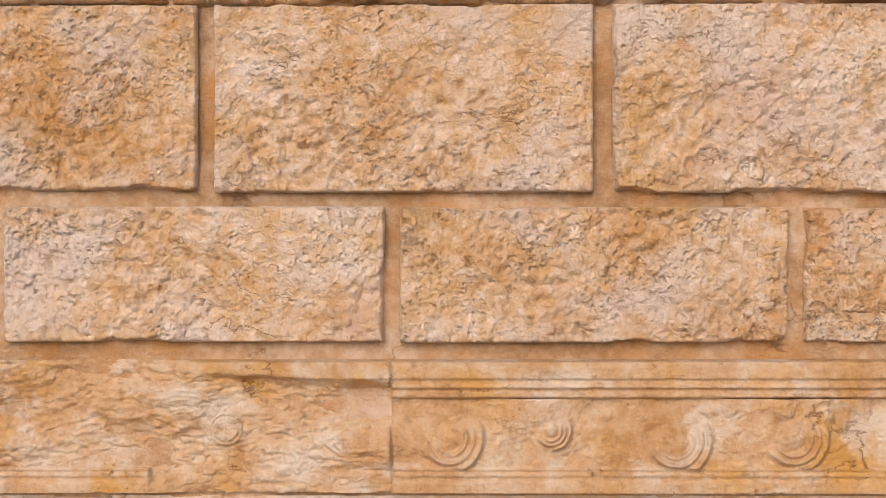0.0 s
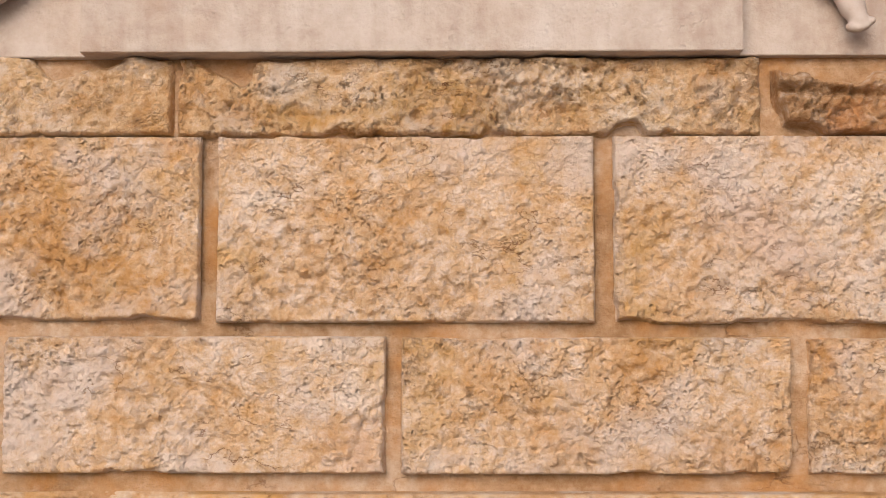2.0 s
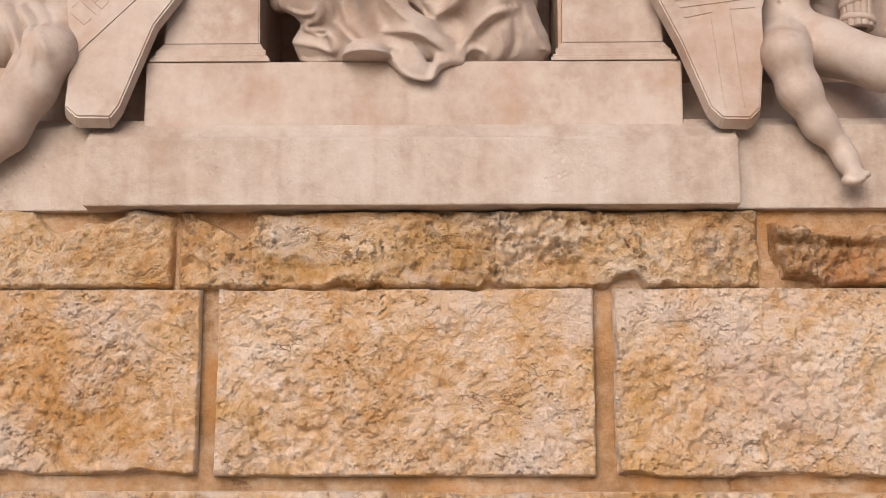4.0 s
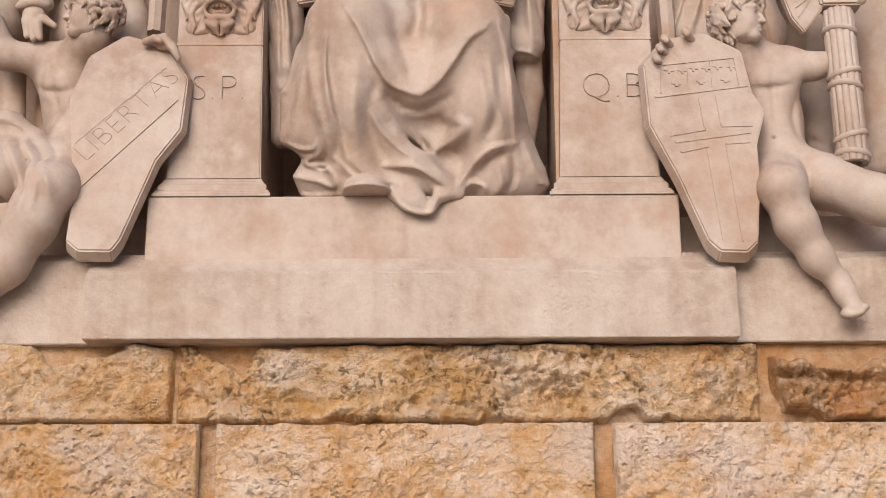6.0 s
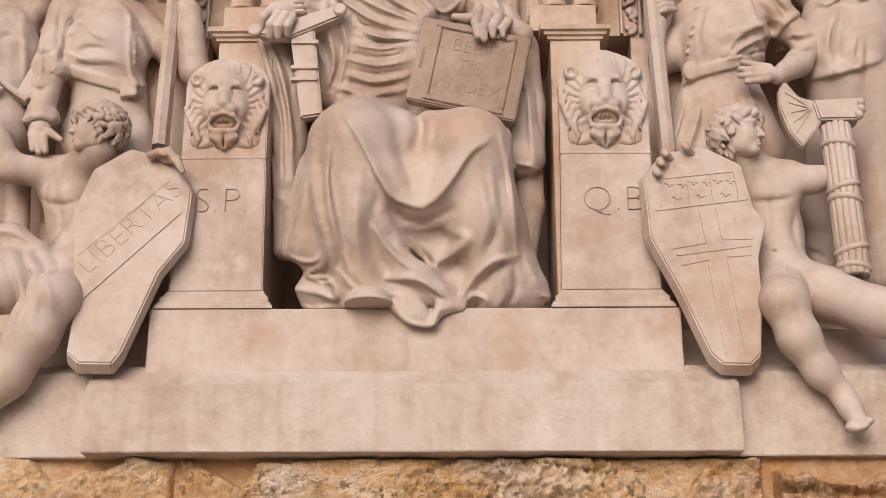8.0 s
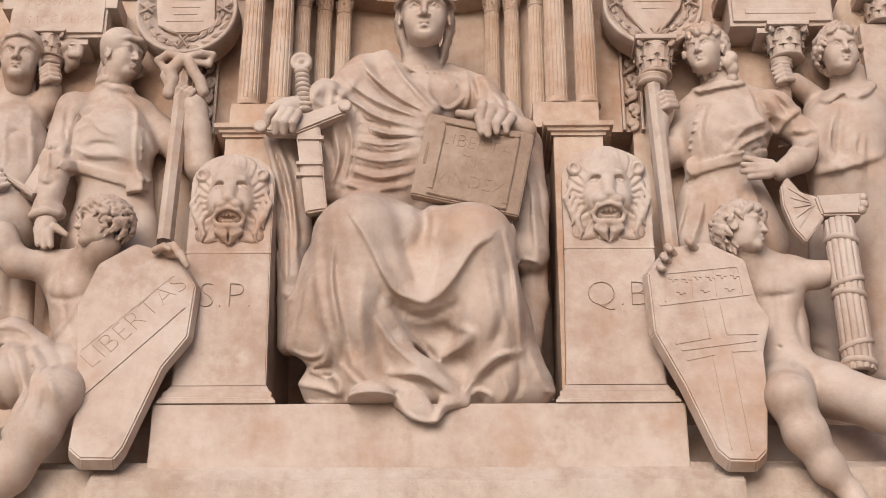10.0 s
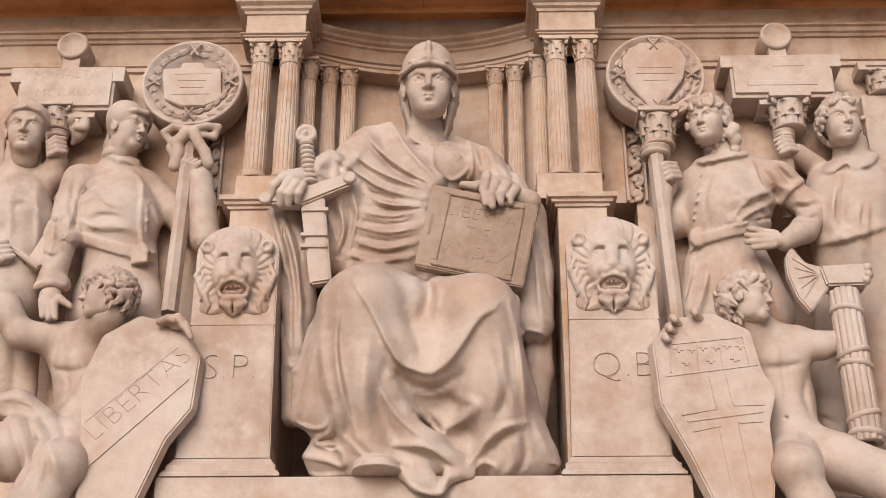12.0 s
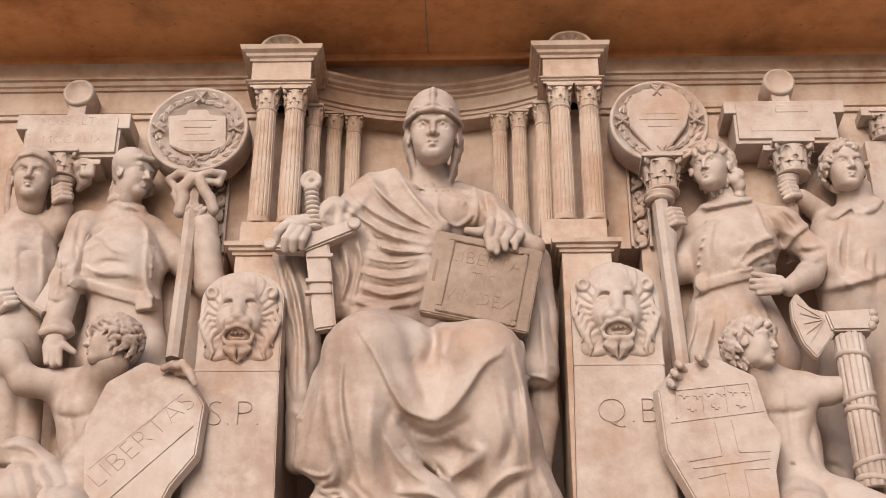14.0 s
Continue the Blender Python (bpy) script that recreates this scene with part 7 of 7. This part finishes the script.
standard((0.826, 5.09, 3.807), (0.791, 5.09, 4.7), (0.807, 5.09, 4.909), 0.05, 0.066, "pale marble pole with a leafy capital under the medallion")
standard((1.349, 5.2, 4.469), (1.353, 5.14, 4.814), (1.378, 5.14, 5.004), 0.036, 0.068, "pale marble pole with a leafy capital under the board")
standard((-1.749, 5.2, 4.577), (-1.766, 5.14, 4.853), (-1.778, 5.14, 4.999), 0.036, 0.06, "pale marble pole with a scrolled capital under the board")
br2 = Clay(np.array((-1.677, 5.12, 4.926)) - 0.12, np.array((-1.677, 5.12, 4.926)) + 0.12, 0.005)
br2.limb([(-1.716, 5.12, 4.941), (-1.683, 5.12, 4.972), (-1.648, 5.12, 4.949), (-1.649, 5.12, 4.902), (-1.679, 5.12, 4.902), (-1.679, 5.11, 4.925)], [0.026, 0.024, 0.022, 0.02, 0.016, 0.012], 0.006)
br2.limb([(-1.721, 5.14, 4.939), (-1.682, 5.16, 4.893), (-1.708, 5.18, 4.862)], [0.03, 0.03, 0.015], 0.01)
sub("scroll", statue_mesh("scroll", [br2]), MARBLE, bl, "curled scroll bracket under the board")
pole = empty("standard", (-1.195, 5.09, 3.993), "pale marble pole tied to the medallion with a ribbon bow", "standard", "standards")
sub("pole", bar((-1.193, 5.09, 3.993), (-1.177, 5.09, 4.785), 0.05), MARBLE, pole)
rb = Clay(np.array((-1.172, 5.06, 4.795)) - 0.17, np.array((-1.172, 5.06, 4.795)) + 0.17, 0.005)
for line, r in (([(-1.17, 5.03, 4.827), (-1.237, 5.02, 4.838), (-1.282, 5.04, 4.818), (-1.251, 5.05, 4.778), (-1.185, 5.04, 4.816)], 0.012), ([(-1.17, 5.03, 4.827), (-1.1, 5.02, 4.839), (-1.055, 5.04, 4.843), (-1.07, 5.05, 4.804), (-1.156, 5.04, 4.816)], 0.012),
                ([(-1.183, 5.03, 4.81), (-1.224, 5.04, 4.769), (-1.215, 5.05, 4.727), (-1.228, 5.06, 4.669)], 0.02), ([(-1.154, 5.03, 4.81), (-1.127, 5.04, 4.759), (-1.102, 5.05, 4.726), (-1.085, 5.06, 4.676)], 0.018),
                ([(-1.198, 5.05, 4.803), (-1.25, 5.06, 4.754), (-1.227, 5.06, 4.711)], 0.016)):
    rb.limb(line, r * 1.35, 0.006)
sub("ribbon_bow", statue_mesh("ribbon_bow", [rb]), MARBLE, pole, "carved ribbon bow with loose ends")
blade = empty("sword", (-1.701, 5.02, 4.394), "carved marble sword blade slanting across the hooded man", "sword")
sub("blade", outline_slab([(-1.775, 5, 4.182), (-1.63, 5.06, 4.6), (-1.584, 5.06, 4.572), (-1.716, 5, 4.146)], 0.03, 0.006)[0], MARBLE, blade)
sub("crossguard", bar((-1.836, 4.985, 4.247), (-1.708, 4.985, 4.154), 0.02, 8), MARBLE, blade)


# ---- pilaster strips with carved tendrils beside the medallions ----
def tendril_strip(x0, x1, z0, z1, label):
    ob = empty("pilaster_strip", ((x0 + x1) / 2, 5.24, z0), label, "pilaster", "tendril strips")
    w = x1 - x0
    for a, b in ((x0 - 0.012, x0), (x1, x1 + 0.012)):
        sub("border", box(a, b, 5.22, 5.251, z0, z1, 0.003), MARBLE, ob)
    n = int((z1 - z0) / (w * 1.1))
    c = Clay((x0 - 0.01, 5.2, z0 - 0.02), (x1 + 0.01, 5.262, z1 + 0.02), 0.005)
    mid = (x0 + x1) / 2
    for i in range(n):
        zc, e = z0 + (i + 0.5) * (z1 - z0) / n, 1 if i % 2 else -1
        line = []
        for j in range(12):
            t = j / 11
            r = w * 0.42 * (1 - 0.75 * t)
            ang = e * (t * 6.6) - math.pi / 2
            line.append((mid + e * 0.004 + r * math.cos(ang) * e, 5.238, zc + r * math.sin(ang)))
        c.limb(line, [0.011 - 0.004 * j / 11 for j in range(12)], 0.004)
        c.ball((mid, 5.238, zc), (0.012, 0.012, 0.012), 0.004)
        c.ball((mid - e * w * 0.3, 5.24, zc + w * 0.45), (w * 0.2, 0.014, w * 0.1), 0.004, 35 * e)
    sub("tendril_carving", statue_mesh("tendril_carving", [c]), MARBLE, ob, "carved curling tendrils")
    return ob


tendril_strip(-1.135, -1.071, 4.565, 5.026, "narrow marble strip of carved tendrils behind the standard")
tendril_strip(0.688, 0.755, 4.573, 5.017, "narrow marble strip of carved tendrils behind the standard")
pil = empty("pilaster", (1.784, 5.22, 5.064), "fluted marble pilaster with a leafy capital at the relief's side", "pilaster")
sub("shaft", box(1.725, 1.876, 5.2, 5.252, WALL_TOP + 0.4, 5.081, 0.004), MARBLE, pil)
sub("capital", moved(capital(0.06, 5.216 - 5.087), Matrix.Translation((1.83, 5.22, 5.087))), MARBLE, pil)
sub("abacus", box(1.715, 1.957, 5.15, 5.252, 5.181 + 0.002, 5.227, 0.004), MARBLE, pil)


# ---- the pieces of the wall: rough sandstone blocks, joints left open between them ----
def block(name, x0, x1, z0, z1, proud=0.064, rough=0.024, chip=0.011, seed=1, material=None, step=0.006, soft=0.009, grooves=()):
    x0, x1, z0, z1 = x0 * 0.99, x1 * 0.99, max(0, EYE + (z0 - EYE) * 0.99), EYE + (z1 - EYE) * 0.99
    nx, nz = max(8, int((x1 - x0) / step)), max(8, int((z1 - z0) / step))
    X, Z = np.meshgrid(np.linspace(x0, x1, nx + 1), np.linspace(z0, z1, nz + 1), indexing="ij")
    edge = np.minimum(np.minimum(X - x0, x1 - X), np.minimum(Z - z0, z1 - Z))
    ragged = edge + 0.004 - chip * np.maximum(0, fbm(X * 5, Z * 5, 0.3, 3, seed) - 0.15) * 2.2
    t = np.clip(ragged / soft, 0, 1)
    t = t * t * (3 - 2 * t)
    face = fbm(X * 6, Z * 6, 1.7, 4, seed + 9, 0.5)
    fine = fbm(X * 38, Z * 38, 2.2, 3, seed + 3, 0.6)
    patch = np.clip(fbm(X * 3, Z * 3, 6.0, 2, seed + 2) + 0.5, 0, 1)
    flake = np.floor(fbm(X * 3.5, Z * 5.5, 5.0, 4, seed + 7, 0.55) * 2.2) / 2.2
    crack = np.exp(-(fbm(X * 5, Z * 8, 8.0, 5, seed + 4, 0.6) / 0.035) ** 2) * (fbm(X * 2.5, Z * 2.5, 3.0, 2, seed + 8) > 0.05)
    Y = 4.99 - t * (proud + rough * 0.45 * face + rough * 0.6 * fine * (0.35 + 0.65 * patch) + rough * 0.55 * flake - rough * 0.7 * crack)
    for zc, deep in grooves:
        Y = Y + t * deep * np.exp(-((Z - zc - 0.02 * fbm(X * 3, Z * 3, 4.0, 3, seed)) / 0.016) ** 2)
    v = np.stack([X, Y, Z], -1).reshape(-1, 3)
    i = np.arange((nx + 1) * (nz + 1)).reshape(nx + 1, nz + 1)
    f = np.stack([i[:-1, :-1], i[1:, :-1], i[1:, 1:], i[:-1, 1:]], -1).reshape(-1, 4)
    return part(name, mesh_of(name, v, f, True), material or SANDSTONE, wall)


BL = [  # course, ends, foot, top, how rough
    (-7, -2.295, 1.775, 2.439),
    (-2.239, -0.926, 1.777, 2.435),
    (-0.868, 0.474, 1.769, 2.435),
    (0.542, 1.945, 1.765, 2.435),
    (2.004, 7, 1.765, 2.435),
    (-7, -1.676, 1.239, 1.717),
    (-1.616, -0.264, 1.239, 1.721),
    (-0.21, 1.159, 1.237, 1.717),
    (1.219, 2.559, 1.237, 1.713),
    (2.619, 7, 1.237, 1.713),
]
for n, (x0, x1, z0, z1) in enumerate(BL):
    x0, x1 = max(x0, -4.2), min(x1, 4.2)
    block("stone_block", x0, x1, z0, z1, seed=20 + n)
# the broken top course under the ledge
TOPS = [  # ends, foot, top, how proud, how rough, how chipped, material, grooves
    (-4.2, -2.347, 2.43, WALL_TOP + 0.02, 0.045, 0.028, 0.03, CRUST, ()),
    (-2.335, -1.033, 2.436, WALL_TOP + 0.02, 0.05, 0.03, 0.05, CRUST, ()),
    (-1.02, 1.075, 2.432, WALL_TOP + 0.012, 0.068, 0.042, 0.05, CRUST, ((2.5, 0.01),)),
    (1.112, 2.186, 2.434, 2.675, 0.11, 0.04, 0.03, SOOTY, ((2.575, 0.05), (2.65, 0.03))),
    (2.204, 4.2, 2.438, WALL_TOP + 0.02, 0.045, 0.022, 0.03, CRUST, ()),
]
for n, (x0, x1, z0, z1, proud, rough, chip, mat, grooves) in enumerate(TOPS):
    block("stone_block", x0, x1, z0, z1, proud, rough, chip, 60 + n, mat, 0.006, 0.02, grooves)


# ---- the carved base course: a moulded string above a worn frieze of scrolls ----
def carved(name, x0, x1, z0, z1, height, material, label, step=0.0045):
    nx, nz = int((x1 - x0) / step), max(6, int((z1 - z0) / step))
    X, Z = np.meshgrid(np.linspace(x0, x1, nx + 1), np.linspace(z0, z1, nz + 1), indexing="ij")
    Y = 4.99 - height(X, Z)
    v = np.stack([X * 0.99, Y, EYE + (Z - EYE) * 0.99], -1).reshape(-1, 3)
    i = np.arange((nx + 1) * (nz + 1)).reshape(nx + 1, nz + 1)
    f = np.stack([i[:-1, :-1], i[1:, :-1], i[1:, 1:], i[:-1, 1:]], -1).reshape(-1, 4)
    return part(name, mesh_of(name, v, f, True), material, wall, label)


def ease(x, a, b):
    t = np.clip((x - a) / (b - a), 0, 1)
    return t * t * (3 - 2 * t)


S0, S1 = 1.039, 1.177
SPLIT = -0.242


def eroded(X, Z):
    return 0.032 + 0.03 * fbm(X * 3.2, Z * 7, 3.0, 6, 51, 0.6) + 0.018 * np.round(fbm(X * 3, Z * 9, 7.0, 4, 52) * 3) / 3


def string_course(X, Z):
    """Fillet, hollow and two beads, broken away towards one end."""
    t = (S1 - Z) / (S1 - S0)
    out = 0.075 * (1 - ease(t, 0.46, 0.5)) + 0.062 * ease(t, 0.46, 0.5) * (1 - ease(t, 0.62, 0.66)) + 0.07 * ease(t, 0.62, 0.66) * (1 - ease(t, 0.7, 0.74))
    out = out + 0.05 * ease(t, 0.7, 0.74) * (1 - ease(t, 0.8, 0.84)) + 0.056 * ease(t, 0.8, 0.84) * (1 - ease(t, 0.95, 1.0)) + 0.035 * ease(t, 0.95, 1.0)
    out = out * ease(t, 0.0, 0.05)
    wear = fbm(X * 9, Z * 16, 0.4, 4, 31)
    out = out - 0.02 * np.maximum(0, wear - 0.1) * ease(t, 0.2, 0.6) + 0.0015 * fbm(X * 60, Z * 60, 0, 2, 5)
    lost = ease(X, -0.958, -0.928) * (1 - ease(t, 0.25 + 0.25 * ease(X, -0.928, SPLIT) + 0.12 * wear, 0.5 + 0.3 * ease(X, -0.928, SPLIT)))
    lost = np.where(X > SPLIT, 1.0, lost)
    rough = eroded(X, Z)
    return np.where(X > SPLIT, out, rough * (1 - lost) + out * lost) * np.where(np.abs(X - SPLIT) < 0.004, 0.85, 1)


def frieze(X, Z):
    worn = fbm(X * 4, Z * 5, 2.0, 5, 41)
    left = eroded(X, Z)
    right = 0.036 + 0.01 * worn + 0.008 * np.round(worn * 3) / 3 + 0.004 * fbm(X * 16, Z * 24, 1.0, 3, 43)
    for cx, cz, r in SCROLLS:
        dx, dz = X - cx, Z - cz
        d, a = np.hypot(dx, dz), np.arctan2(dz, dx)
        low = ease(-np.sin(a - 0.5), -0.2, 0.35)
        ring = np.exp(-((d - r) / (r * 0.13)) ** 2) * low + np.exp(-((d - r * 0.72) / (r * 0.09)) ** 2) * low * 0.8 + np.exp(-((d - r * 1.32) / (r * 0.14)) ** 2) * low * ease(np.cos(a), -0.2, 0.4) * 0.9
        right = right + 0.034 * ring + 0.022 * np.exp(-(d / (r * 0.5)) ** 4)
    for cx, cz, r in BUDS:
        d = np.hypot(X - cx, (Z - cz) * 1.2)
        right = right + 0.018 * np.exp(-(d / r) ** 4)
    d = np.hypot(X - BUTTON[0], Z - BUTTON[1])
    left = left * (1 - np.exp(-(d / 0.07) ** 4)) + (0.03 + 0.02 * (d < 0.058) - 0.01 * (np.abs(d - 0.048) < 0.005)) * np.exp(-(d / 0.07) ** 4)
    out = np.where(X > SPLIT, right, left)
    foot = (Z - F0) / (F1 - F0)
    strip_on = np.where(X > SPLIT, ease(worn, -0.9, -0.5), 1 - ease(X, -1.171, -1.03))
    band = 0.052 * (foot < 0.27) - 0.008 * (np.abs(foot - 0.14) < 0.03) - 0.006 * (np.abs(foot - 0.22) < 0.015)
    out = np.where((foot < 0.27) & (strip_on > 0.5), band + 0.003 * worn, out)
    return (out + 0.002 * fbm(X * 55, Z * 55, 0, 2, 5)) * np.where(np.abs(X - SPLIT) < 0.0035, 0.7, 1)


F0, F1 = 0.706, S0
SCROLLS = [(-0.036, 0.9, 0.085), (0.763, 0.895, 0.09), (1.175, 0.901, 0.088), (1.579, 0.901, 0.088), (-1.674, 0.849, 0.09),
           (0.324, 0.927, 0.05)]
BUDS = [(0.883, 1.001, 0.03), (0.952, 1.007, 0.034), (1.132, 1.007, 0.05), (1.291, 0.981, 0.03), (0.524, 0.981, 0.025)]
BUTTON = (-0.828, 0.93)
carved("string_course", -3.2, 3.2, S0, S1, string_course, FRIEZE, "weathered moulded string course, broken at one end")
carved("carved_frieze", -3.2, 3.2, F0, F1, frieze, FRIEZE, "worn frieze of scrolls and buds, half eroded away")
block("plinth_course", -4.2, 4.2, 0.0, F0 - 0.015, 0.03, 0.02, 0.02, 90, SANDSTONE, 0.03)
